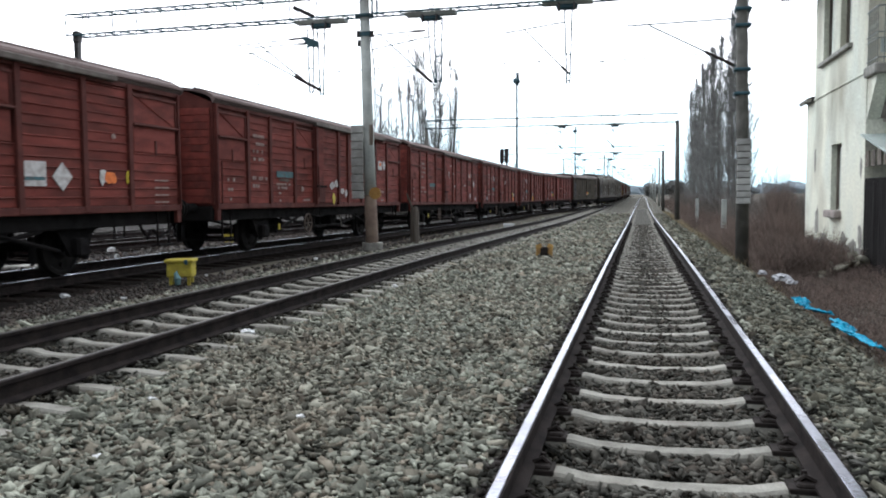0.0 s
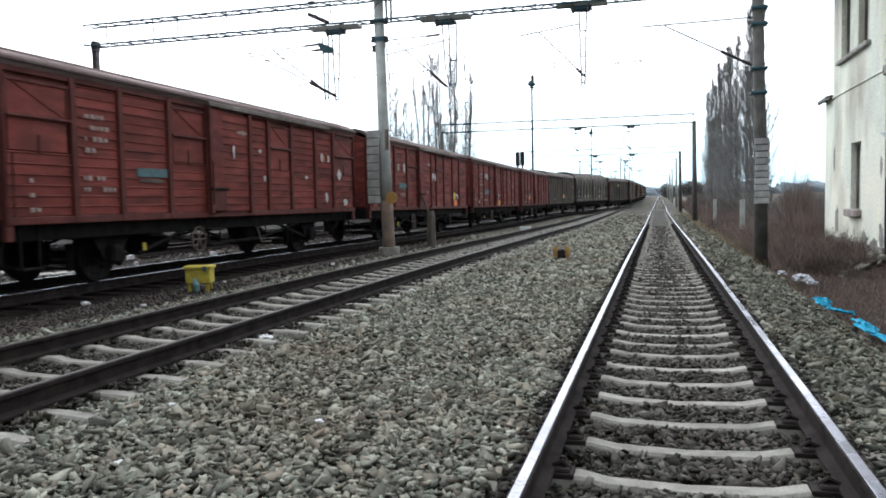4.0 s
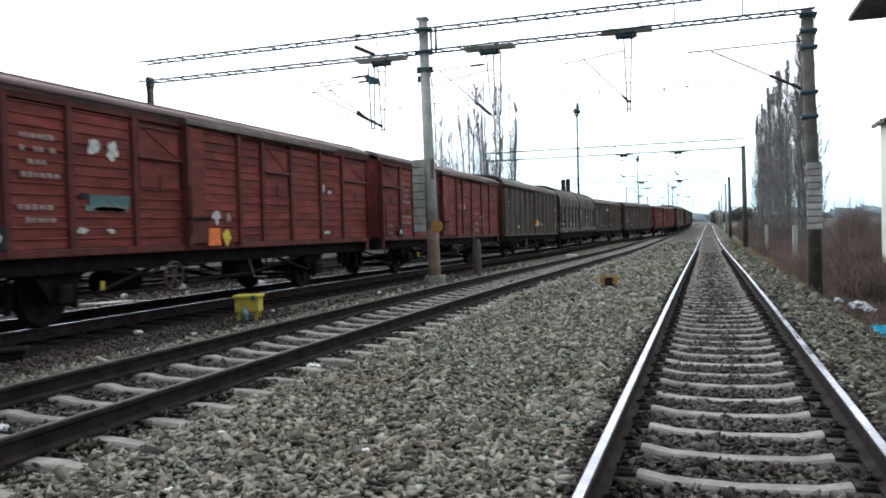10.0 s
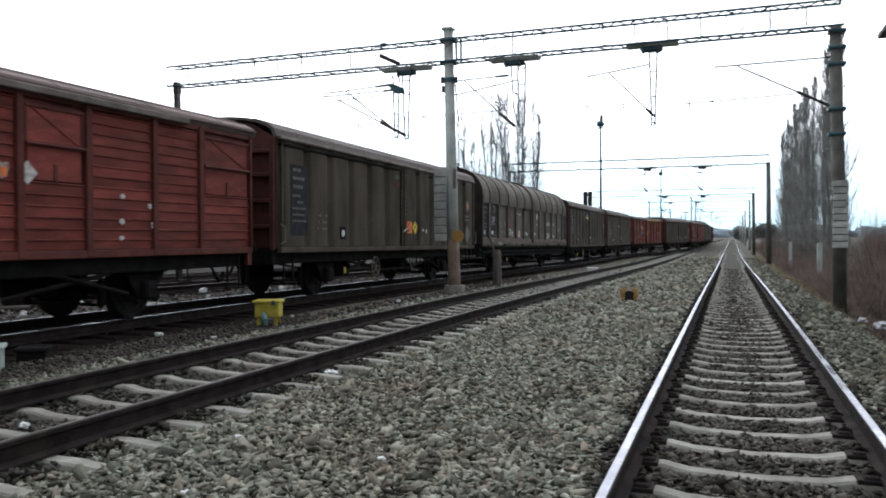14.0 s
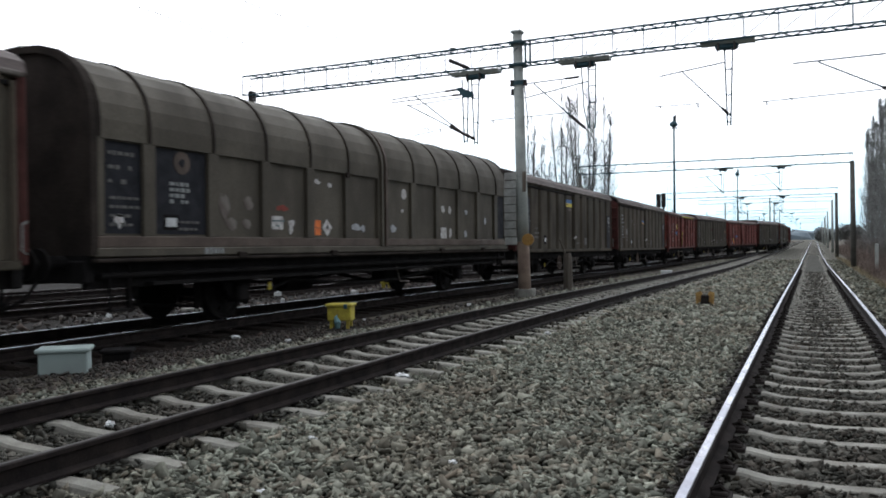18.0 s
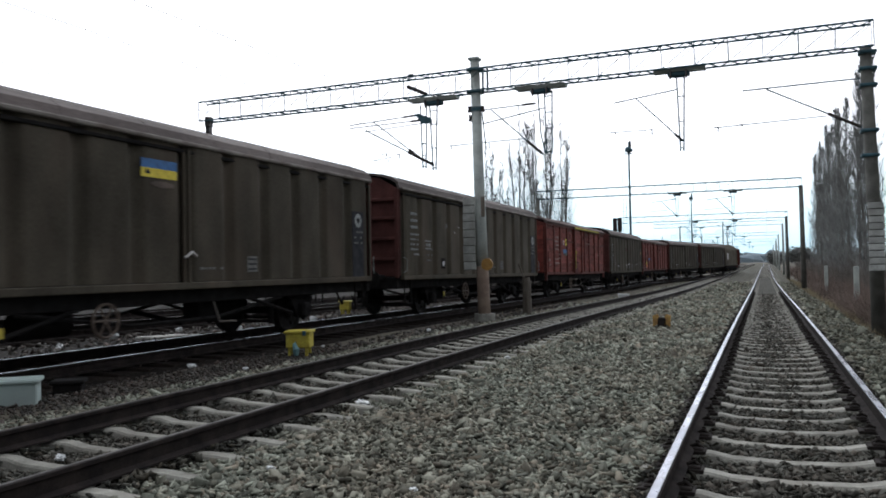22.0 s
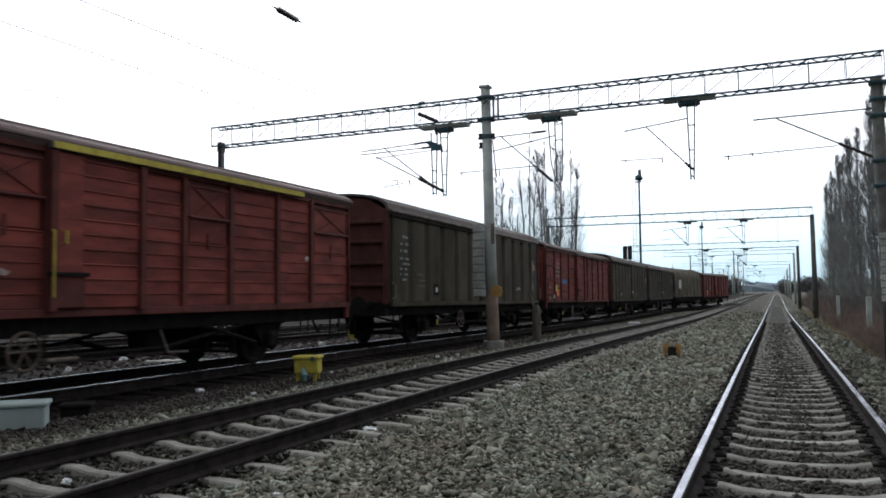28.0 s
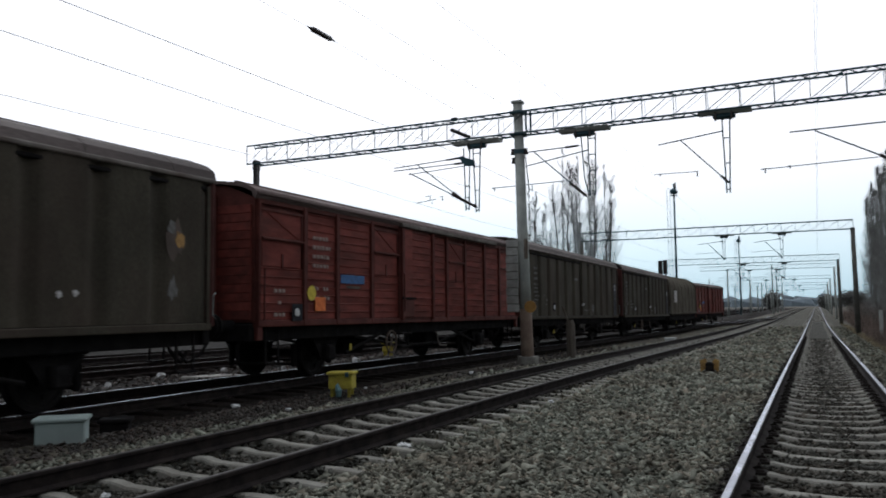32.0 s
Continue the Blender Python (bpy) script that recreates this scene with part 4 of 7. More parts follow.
# ---- the old house beside the main line ----
def house():
    h = thing("station_house", "old two-storey house with peeling cream plaster and a corner balcony", "house")
    X, Y, G, TOP = 5.0, 20.7, -0.5, 7.35

    def wall(name, boxes):
        for b in boxes:
            part(name, Shape().box(*b), M_PLASTER, h)

    # wall beside the line: holes for one lower and two upper windows
    lw, up = (23.0, 24.15, 0.95, 2.72), ((22.3, 23.45, 5.15, 7.0), (24.35, 25.5, 5.15, 7.0))
    y1 = 26.6
    wall("wall", [(X, X + 0.4, Y, lw[0], G, 5.15), (X, X + 0.4, lw[1], y1, G, 5.15), (X, X + 0.4, lw[0], lw[1], G, lw[2]), (X, X + 0.4, lw[0], lw[1], lw[3], 5.15),
                  (X, X + 0.4, Y, up[0][0], 5.15, 7.0), (X, X + 0.4, up[0][1], up[1][0], 5.15, 7.0), (X, X + 0.4, up[1][1], y1, 5.15, 7.0), (X, X + 0.4, Y, y1, 7.0, TOP)])
    # wall towards the canopy, with a balcony door
    dx0, dx1, dz = 5.45, 6.25, 6.5
    wall("wall", [(X + 0.4, dx0, Y, Y + 0.4, G, TOP), (dx1, 15, Y, Y + 0.4, G, TOP), (dx0, dx1, Y, Y + 0.4, G, 4.3), (dx0, dx1, Y, Y + 0.4, dz, TOP)])
    wall("wall", [(X + 0.4, 15, y1 - 0.4, y1, G, TOP)])
    wall("wall", [(15, 15.4, Y, y1, G, TOP)])
    wall("annex_wall", [(X + 0.003, X + 0.3, y1, 27.7, G, 4.2), (X + 0.3, 9, 27.4, 27.7, G, 4.2)])
    part("annex_roof", Shape().box(X - 0.1, 9.2, y1, 27.85, 4.2, 4.32, 0.03), M_EAVE, h)
    part("gutter", Shape().tube([(X - 0.16, y1 - 0.05, 4.22), (X - 0.16, 27.85, 4.2)], 0.07, 8), M_SLAB, h)
    part("floor_slab", Shape().box(X + 0.4, 15, Y + 0.4, y1 - 0.4, 4.0, 4.25), M_SLAB, h)
    part("plinth", Shape().box(X - 0.05, X, Y - 0.05, y1, G, 0.1, 0.015), M_SLAB, h)
    part("cornice", Shape().box(X - 0.03, X, Y, y1, 4.18, 4.24, 0.01), M_PLASTER, h)
    roof = Shape()
    e = [(X - 0.9, Y - 0.9), (15.9, Y - 0.9), (15.9, y1 + 0.7), (X - 0.9, y1 + 0.7)]
    low = [(*p, TOP) for p in e] + [(*p, TOP + 0.12) for p in e] + [(X + 2.4, (Y + y1) / 2, TOP + 2.0), (12.6, (Y + y1) / 2, TOP + 2.0)]
    roof.add(low, [(3, 2, 1, 0), (0, 1, 5, 4), (1, 2, 6, 5), (2, 3, 7, 6), (3, 0, 4, 7), (4, 5, 9, 8), (5, 6, 9), (6, 7, 8, 9), (7, 4, 8)])
    part("roof", roof, M_EAVE, h, "dark overhanging hipped roof")

    def window(y0, y1_, z0, z1, n):
        w = part("window", Shape().box(X + 0.2, X + 0.24, y0, y1_, z0, z1), M_WINDOW, h, "dusty pale boarded window")
        f = Shape()
        f.box(X + 0.14, X + 0.22, y0, y0 + 0.07, z0, z1)
        f.box(X + 0.14, X + 0.22, y1_ - 0.07, y1_, z0, z1)
        f.box(X + 0.14, X + 0.22, y0, y1_, z1 - 0.07, z1)
        for i in range(n):
            y = y0 + (y1_ - y0) * (i + 1) / (n + 1)
            f.box(X + 0.15, X + 0.21, y - 0.025, y + 0.025, z0, z1)
        part("frame", f, M_OLDWOOD, w)
        return w

    w = window(*lw[:2], *lw[2:], 0)
    part("sill", Shape().box(X - 0.16, X + 0.15, lw[0] - 0.12, lw[1] + 0.12, lw[2] - 0.2, lw[2], 0.03), M_BRICKY, w, "broken brick sill")
    for u in up:
        window(*u, 1)
    part("sill_band", Shape().box(X - 0.12, X + 0.1, up[0][0] - 0.2, up[1][1] + 0.2, 5.02, 5.13, 0.02), M_SLAB, h)
    door = part("balcony_door", Shape().box(dx0, dx1, Y + 0.18, Y + 0.22, 4.3, dz), M_WINDOW, h, "pale closed balcony door")
    fr = Shape()
    for a, b in ((dx0, dx0 + 0.08), (dx1 - 0.08, dx1), ((dx0 + dx1) / 2 - 0.03, (dx0 + dx1) / 2 + 0.03)):
        fr.box(a, b, Y + 0.12, Y + 0.2, 4.3, dz)
    fr.box(dx0 - 0.1, dx1 + 0.1, Y - 0.06, Y + 0.1, dz, dz + 0.1)
    part("frame", fr, M_OLDWOOD, door)
    bal = part("balcony", Shape().box(X - 0.08, 6.6, Y - 0.95, Y, 4.05, 4.28, 0.03), M_SLAB, h, "crumbling balcony slab with an iron railing")
    corbel = Shape()
    corbel.add([(X + 0.02, Y, 3.1), (X + 0.3, Y, 3.1), (X + 0.3, Y - 0.8, 4.05), (X + 0.02, Y - 0.8, 4.05), (X + 0.02, Y, 4.05), (X + 0.3, Y, 4.05)], [(0, 1, 2, 3), (0, 3, 4), (1, 5, 2), (3, 2, 5, 4), (0, 4, 5, 1)])
    part("corbel", corbel, M_PLASTER, bal)
    a, b, y0 = X - 0.02, 6.5, Y - 0.9
    for z in (5.52, 4.95, 4.82, 4.4):
        part("rail", Shape().tube([(a, Y, z), (a, y0, z), (b, y0, z), (b, Y, z)], 0.022 if z > 5 else 0.016, 6), M_IRON, bal)
    bar = Shape().tube([(0, 0, 4.28), (0, 0, 5.52)], 0.011, 5).mesh("baluster", M_IRON)
    for i in range(12):
        part("baluster", bar, None, bal, at=pose(a + (b - a) * i / 11, y0, 0))
    for i in range(1, 6):
        part("baluster", bar, None, bal, at=pose(a, y0 + 0.15 * i, 0))
    part("sheet", Shape().box(X + 0.05, 6.4, y0 + 0.03, y0 + 0.05, 4.5, 4.8, 0.01), M_SHEET, bal)
    # bared bricks under the balcony, an uneven patch
    brick = Shape().box(-0.12, 0.12, -0.012, 0.012, -0.03, 0.03, 0.006).mesh("brick", M_BRICKY)
    cx, cz = 5.78, 3.5
    ring = [(cx + (0.66 + 0.1 * math.sin(i * 2.3)) * math.cos(i * math.pi / 12), Y - 0.006, cz + (0.52 + 0.07 * math.cos(i * 1.9)) * math.sin(i * math.pi / 12)) for i in range(24)]
    hole = Shape().add(ring + [(x, Y + 0.01, z) for x, _, z in ring], [tuple(range(24)), tuple(range(47, 23, -1))] + [(i, (i + 1) % 24, 24 + (i + 1) % 24, 24 + i) for i in range(24)])
    patch = part("bared_patch", hole, M_SLAB, h, "rounded patch where fallen plaster bares brickwork")
    for r in range(14):
        for c in range(6):
            x, z = 5.1 + c * 0.255 + (0.127 if r % 2 else 0), 3.0 + r * 0.078
            edge = ((x - cx) / 0.66) ** 2 + ((z - cz) / 0.54) ** 2 + 0.3 * noise.noise((x * 3, z * 3, 4))
            if edge < 0.85:
                part("brick", brick, None, patch, at=pose(x, Y - 0.014 + random.uniform(-0.005, 0.004), z, 0, 0, random.uniform(-1, 1)))
    for y, z, b, hh, k in ((20.95, 0.35, 0.5, 0.7, 1), (21.6, 0.1, 0.9, 0.4, 2), (22.6, 0.2, 0.7, 0.5, 3), (25.9, 0.6, 0.6, 0.9, 4), (26.3, 2.4, 0.3, 0.9, 5), (21.0, 2.0, 0.25, 0.6, 6), (24.9, 0.15, 1.0, 0.35, 7)):
        ring = [(0.5 * b * math.cos(q) * (0.8 + 0.5 * noise.noise((k * 3, math.cos(q) * 2, math.sin(q) * 2))), 0.5 * hh * math.sin(q) * (0.8 + 0.5 * noise.noise((math.sin(q) * 2, k * 5, math.cos(q) * 2)))) for q in [j * math.pi / 9 for j in range(18)]]
        part("flaked_patch", Shape().add([(X - 0.006, y + p, z + r) for p, r in ring] + [(X + 0.01, y + p, z + r) for p, r in ring], [tuple(range(18)), tuple(range(35, 17, -1))] + [(j, (j + 1) % 18, 18 + (j + 1) % 18, 18 + j) for j in range(18)]), M_SLAB, h, "flaked patch of bare grey render")
    # canopy shed
    shed = thing("lean_to_shed", "black plank lean-to with a sagging pale metal roof beside the house", "shed")
    sy = Y - 2.3
    roof2 = Shape()
    n = 12
    for i in range(n + 1):
        x = X - 0.1 + (12 - X) * i / n
        roof2.v += [(x, Y, 2.78), (x, Y - 1.15, 2.5 - 0.05 * math.sin(i * 0.5)), (x, sy - 0.3, 2.2 - 0.06 * math.sin(i * 0.6 + 1)), (x, Y, 2.74), (x, Y - 1.15, 2.46 - 0.05 * math.sin(i * 0.5)), (x, sy - 0.3, 2.16 - 0.06 * math.sin(i * 0.6 + 1))]
    for i in range(n):
        k = i * 6
        roof2.f += [(k, k + 6, k + 7, k + 1), (k + 1, k + 7, k + 8, k + 2), (k + 3, k + 4, k + 10, k + 9), (k + 4, k + 5, k + 11, k + 10), (k + 2, k + 8, k + 11, k + 5)]
    roof2.f += [(0, 1, 4, 3), (1, 2, 5, 4), (n * 6, n * 6 + 3, n * 6 + 4, n * 6 + 1), (n * 6 + 1, n * 6 + 4, n * 6 + 5, n * 6 + 2)]
    part("roof", roof2, M_SHEET, shed, "pale green-grey sheet metal roof")
    plank = Shape().box(-0.075, 0.075, -0.012, 0.012, -0.6, 1.72, 0.004).mesh("plank", M_TIMBER)
    short = Shape().box(-0.07, 0.07, -0.012, 0.012, 1.82, 2.18, 0.004).mesh("board", M_OLDWOOD)
    front = part("front", Shape().box(X + 0.05, 11.8, sy + 0.02, sy + 0.06, -0.6, 1.75), M_TIMBER, shed)
    for i in range(43):
        part("plank", plank, None, front, at=pose(X + 0.15 + i * 0.157, sy, random.uniform(-0.03, 0.03), 0, random.uniform(-0.5, 0.5), 0))
    side = part("side", Shape().box(X + 0.02, X + 0.05, sy, Y, -0.6, 1.75), M_TIMBER, shed)
    for i in range(13):
        part("plank", plank, None, side, at=pose(X, sy + 0.15 + i * 0.165, random.uniform(-0.03, 0.03), 0, 0, 90))
        if i % 3 != 1:
            part("board", short, None, side, at=pose(X, sy + 0.15 + i * 0.165, 0.2, 0, 0, 90))
    for i in range(43):
        if i % 6 not in (2, 3):
            part("board", short, None, front, at=pose(X + 0.15 + i * 0.157, sy, -0.1))
    part("ledge", Shape().box(X - 0.06, 9, sy - 0.06, sy, 1.74, 1.8, 0.01), M_LITTER, shed)
    part("post", Shape().box(6.2, 6.45, sy - 0.03, sy + 0.05, 1.8, 2.2, 0.01), M_LITTER, shed)
    for z in (0.2, 1.4):
        part("batten", Shape().box(X + 0.05, 11.8, sy + 0.06, sy + 0.12, z, z + 0.1), M_TIMBER, shed)


house()


# ---- trees and brush ----
def slivers(base, tip, width, rng):
    """Thin tapered two-faced twigs from base to tip; returns verts and faces."""
    n = len(base)
    d = tip - base
    side = np.cross(d, rng.normal(size=(n, 3)))
    side /= np.linalg.norm(side, axis=1)[:, None] + 1e-9
    up = np.cross(d, side)
    up /= np.linalg.norm(up, axis=1)[:, None] + 1e-9
    w = width[:, None]
    v = np.stack([base + side * w, base - side * w * 0.5 + up * w * 0.87, base - side * w * 0.5 - up * w * 0.87, tip], 1).reshape(-1, 3)
    k = 4 * np.arange(n)[:, None, None]
    return v, (np.array([(0, 1, 3), (1, 2, 3), (2, 0, 3)])[None] + k).reshape(-1, 3)


def poplar(name_label, H, limbs, twigs, spread, seed, thick=1.0, low=0.08, leaders=1):
    """A bare columnar poplar: one or more tapered leaders, steep limbs and many upright twigs."""
    rng = np.random.default_rng(seed)
    t = thing("poplar_tree", name_label, "tree", "poplars")
    stems = []
    for k in range(leaders):
        a = rng.uniform(0, 2 * math.pi)
        out = Vector((math.cos(a), math.sin(a), 0)) * (rng.uniform(0.045, 0.075) * H if k else rng.uniform(0.0, 0.02) * H)
        fork, top = (rng.uniform(0.1, 0.22), rng.uniform(0.8, 0.97)) if k else (0.0, 1.0)
        wob = Vector(rng.uniform(-0.09, 0.09, 3))
        stems.append((fork, top, out, wob))

    def on_stem(stem, u):
        fork, top, out, wob = stem
        w = (u - fork) / (top - fork)
        return out * (w ** 0.6 if leaders > 1 else w * w) + wob * math.sin(w * 9) + Vector((0, 0, u * H))

    trunk = Shape()
    for k, stem in enumerate(stems):
        us = [stem[0] + (stem[1] - stem[0]) * i / 10 for i in range(11)]
        pts = [on_stem(stem, u) if k or u else Vector((0, 0, -0.5)) for u in us]
        trunk.tube(pts, [(0.006 if leaders > 1 else 0.0075) * H * (1 - 0.96 * u) + 0.006 for u in us], 7)
    part("trunk", trunk, M_BARK, t, smooth=True)
    base, tip, wid = [], [], []
    for _ in range(limbs):
        stem = stems[rng.integers(0, leaders)]
        u = stem[0] + (stem[1] - stem[0]) * max(low, rng.random() ** 0.9) * 0.97
        h = u * H
        a = rng.uniform(0, 2 * math.pi)
        out = Vector((math.cos(a), math.sin(a), 0))
        length = (0.03 + 0.26 * (1 - u)) * H * rng.uniform(0.5, 1.1)
        tilt = rng.uniform(0.1, 0.42) * spread
        p = on_stem(stem, u)
        d = (Vector((0, 0, 1)) + out * tilt * 1.8).normalized()
        steps = 5
        for s in range(steps):
            q = p + d * (length / steps)
            base.append(p[:])
            tip.append((q + d * 0.15)[:])
            wid.append(0.0015 * H * thick * (1 - s / steps) * (0.4 + 0.6 * (1 - h / H)) + 0.005)
            for _ in range(twigs):
                o = p.lerp(q, rng.random())
                e = o + (d + Vector(rng.uniform(-0.8, 0.8, 3)) + Vector((0, 0, 0.2))).normalized() * rng.uniform(0.35, 1.5) * (1.1 - 0.1 * s) * (0.4 + 0.6 * (1 - u))
                base.append(o[:])
                tip.append(e[:])
                wid.append(rng.uniform(0.006, 0.0125) * (1 - 0.09 * s) * thick)
            p = q
            d = (d + Vector((0, 0, 0.22)) + Vector(rng.uniform(-0.1, 0.1, 3))).normalized()
    v, f = slivers(np.array(base), np.array(tip), np.array(wid), rng)
    part("crown", bulk("crown", v, f, M_TWIG), None, t)
    return t


def plant(kinds, places, turn):
    """Sets out trees of a few kinds: x, y, kind, scale."""
    used = set()
    for i, (x, y, k, s) in enumerate(places):
        m = pose(x, y, sag(y) - 0.3, 0, 0, turn * i)
        if k in used:
            kinds[k].scale = (s, s, s)
            copy_thing(kinds[k], m)
        else:
            used.add(k)
            first = m @ Matrix.Diagonal((s, s, s, 1))
            kinds[k].matrix_basis = first
            kept[kinds[k].name] = (kinds[k], first)
    for ob, m in kept.values():
        ob.matrix_basis = m


kept = {}
POPLAR = "tall bare columnar poplar, grey-brown in winter"
row = random.Random(4)
plant([poplar(POPLAR, 16, 140, 9, 1.3, 3 + i, 1.0, 0.02) for i in range(4)],
      [(6.45 + row.uniform(-0.25, 0.25), 58 + 5.3 * i + row.uniform(-0.8, 0.8), i % 4, row.uniform(0.94, 1.06)) for i in range(13)], 47)
plant([poplar("bare poplar with an open forked crown, standing behind the train", 16, 135, 12, 1.6, 21 + i, 0.64, 0.06, 3) for i in range(3)],
      [(-23.6, 70, 0, 0.82), (-22.3, 71, 1, 0.74), (-20.4, 70, 1, 1.03), (-19.1, 71, 2, 1.0), (-17.9, 70, 0, 0.98), (-17.1, 72, 2, 0.94)], 80)


def thicket(name, label, mat, zones, category="brush"):
    """Tangled dry stems over stretches of ground: x0, x1, y0, y1, count, height, lean."""
    rng = np.random.default_rng(5)
    b, t, w = [], [], []
    for x0, x1, y0, y1, n, h, lean in zones:
        x, y = rng.uniform(x0, x1, n), rng.uniform(y0, y1, n)
        clump = np.array([0.55 + 0.9 * max(0.0, 0.5 + noise.noise((a * 0.55, c * 0.4, 7))) for a, c in zip(x, y)])
        z = np.array([ground_height(a, c) for a, c in zip(x, y)])
        start = rng.random(n) * 0.5 * h * clump * (rng.random(n) < 0.6)
        ln = h * clump * rng.uniform(0.35, 1.0, n)
        p = np.stack([x, y, z + start], 1)
        d = np.stack([rng.normal(0, lean, n), rng.normal(0, lean, n), np.ones(n)], 1)
        d /= np.linalg.norm(d, axis=1)[:, None]
        b.append(p)
        t.append(p + d * ln[:, None])
        w.append(rng.uniform(0.0025, 0.006, n) * (1 + (y0 + y1) / 90))
    v, f = slivers(np.concatenate(b), np.concatenate(t), np.concatenate(w), rng)
    ob = new(name, bulk(name, v, f, mat))
    return tagged(ob, label, category, kind="stuff")


thicket("dry_brambles", "tangled red-brown dry brambles in the ditch beside the main line", M_BRUSH,
        [(2.4, 4.9, 6.5, 20, 17000, 0.24, 1.0), (2.7, 4.9, 20, 36, 19000, 0.9, 0.7), (4.3, 5.0, 27.9, 31, 3000, 2.3, 0.2), (2.9, 6.5, 36, 70, 8000, 0.75, 0.5), (3.2, 7.5, 70, 160, 6000, 1.1, 0.4), (4.9, 11, 8, 18.2, 7000, 0.35, 0.9), (4.1, 4.95, 18, 27.5, 2200, 0.35, 0.6), (5.5, 9, 17.4, 18.3, 900, 0.5, 0.6)])
thicket("shrub_hedge", "grey leafless shrubs behind the house and along the poplars", M_SHRUB,
        [(4.6, 12, 30, 42, 9000, 1.7, 0.75), (5, 14, 42, 70, 9000, 2.1, 0.7), (5, 9, 70, 170, 7000, 2.0, 0.5), (-30, -19, 68, 76, 3000, 2.4, 0.5)], "shrubs")
thicket("dry_grass", "dry pale grass tufts on the ballast edge", M_WEED,
        [(1.7, 2.6, 3, 20, 900, 0.16, 0.8), (1.9, 2.9, 20, 90, 3500, 0.3, 0.6), (-8.8, -7.0, 24, 120, 900, 0.12, 0.8)], "grass")


def far_woods():
    """Low hazy woods on the horizon, in broken clumps."""
    rng = np.random.default_rng(9)
    s = Shape()
    for i in range(170):
        a = math.radians(rng.uniform(-70, 70))
        d = rng.uniform(900, 1500)
        h, w = rng.uniform(5, 14), rng.uniform(14, 46)
        x, y = d * math.sin(a), d * math.cos(a)
        s.tube([(x, y, -2), (x, y, h * 0.5), (x + w * 0.1, y, h * 0.85), (x, y, h)], [w, w * 0.95, w * 0.6, w * 0.15], 9)
    ob = solid("far_woods", s, M_FAR, "low hazy blue-grey woods on the horizon", "woods", kind="stuff")
    return ob


far_woods()
for x, y, r, hh in ((-14.2, 300, 1.8, 5), (3.5, 360, 2.2, 4.5), (12, 340, 4, 5.5)):
    rng = np.random.default_rng(int(y))
    n = 2600
    c = rng.normal(size=(n, 3)) * np.array([r * 0.5, r * 0.5, hh * 0.2]) + np.array([x, y, hh * 0.6])
    v, f = slivers(c, c + rng.normal(size=(n, 3)) * 0.9, np.full(n, 0.16), rng)
    tr = thing("far_tree", "small dark round tree far along the lines", "tree", "far trees")
    part("trunk", Shape().tube([(x, y, -0.5), (x, y, hh * 0.7)], [0.25, 0.1], 7), M_BARK, tr)
    part("crown", bulk("crown", v, f, M_TWIG), None, tr)


# ---- the goods train ----
BODY = 0.874        # length and height of the bodies against their drawing
SPEED = 5.87 * BODY
WHEEL_R = 0.46


def wheelset():
    s = Shape()
    s.tube([(-1.05, 0, 0), (1.05, 0, 0)], 0.075, 10)
    for side in (-1, 1):
        prof = [(0.68, 0.1), (0.685, 0.3), (0.66, 0.4), (0.66, 0.485), (0.695, 0.485), (0.70, WHEEL_R), (0.80, WHEEL_R - 0.012), (0.80, 0.39), (0.765, 0.36), (0.76, 0.2), (0.80, 0.14), (0.80, 0.08)]
        n, k = 24, len(s.v)
        for x, r in prof:
            s.v += [(side * x, r * math.cos(2 * math.pi * i / n), r * math.sin(2 * math.pi * i / n)) for i in range(n)]
        for j in range(len(prof) - 1):
            s.f += [(k + j * n + i, k + j * n + (i + 1) % n, k + j * n + n + (i + 1) % n, k + j * n + n + i) for i in range(n)]
        for i in range(0, n, 6):
            a = 2 * math.pi * i / n
            s.tube([(side * 0.80, 0.27 * math.cos(a), 0.27 * math.sin(a)), (side * 0.755, 0.27 * math.cos(a), 0.27 * math.sin(a))], 0.04, 6)
    return s.mesh("wheelset", M_WHEEL)


WHEELSET = wheelset()


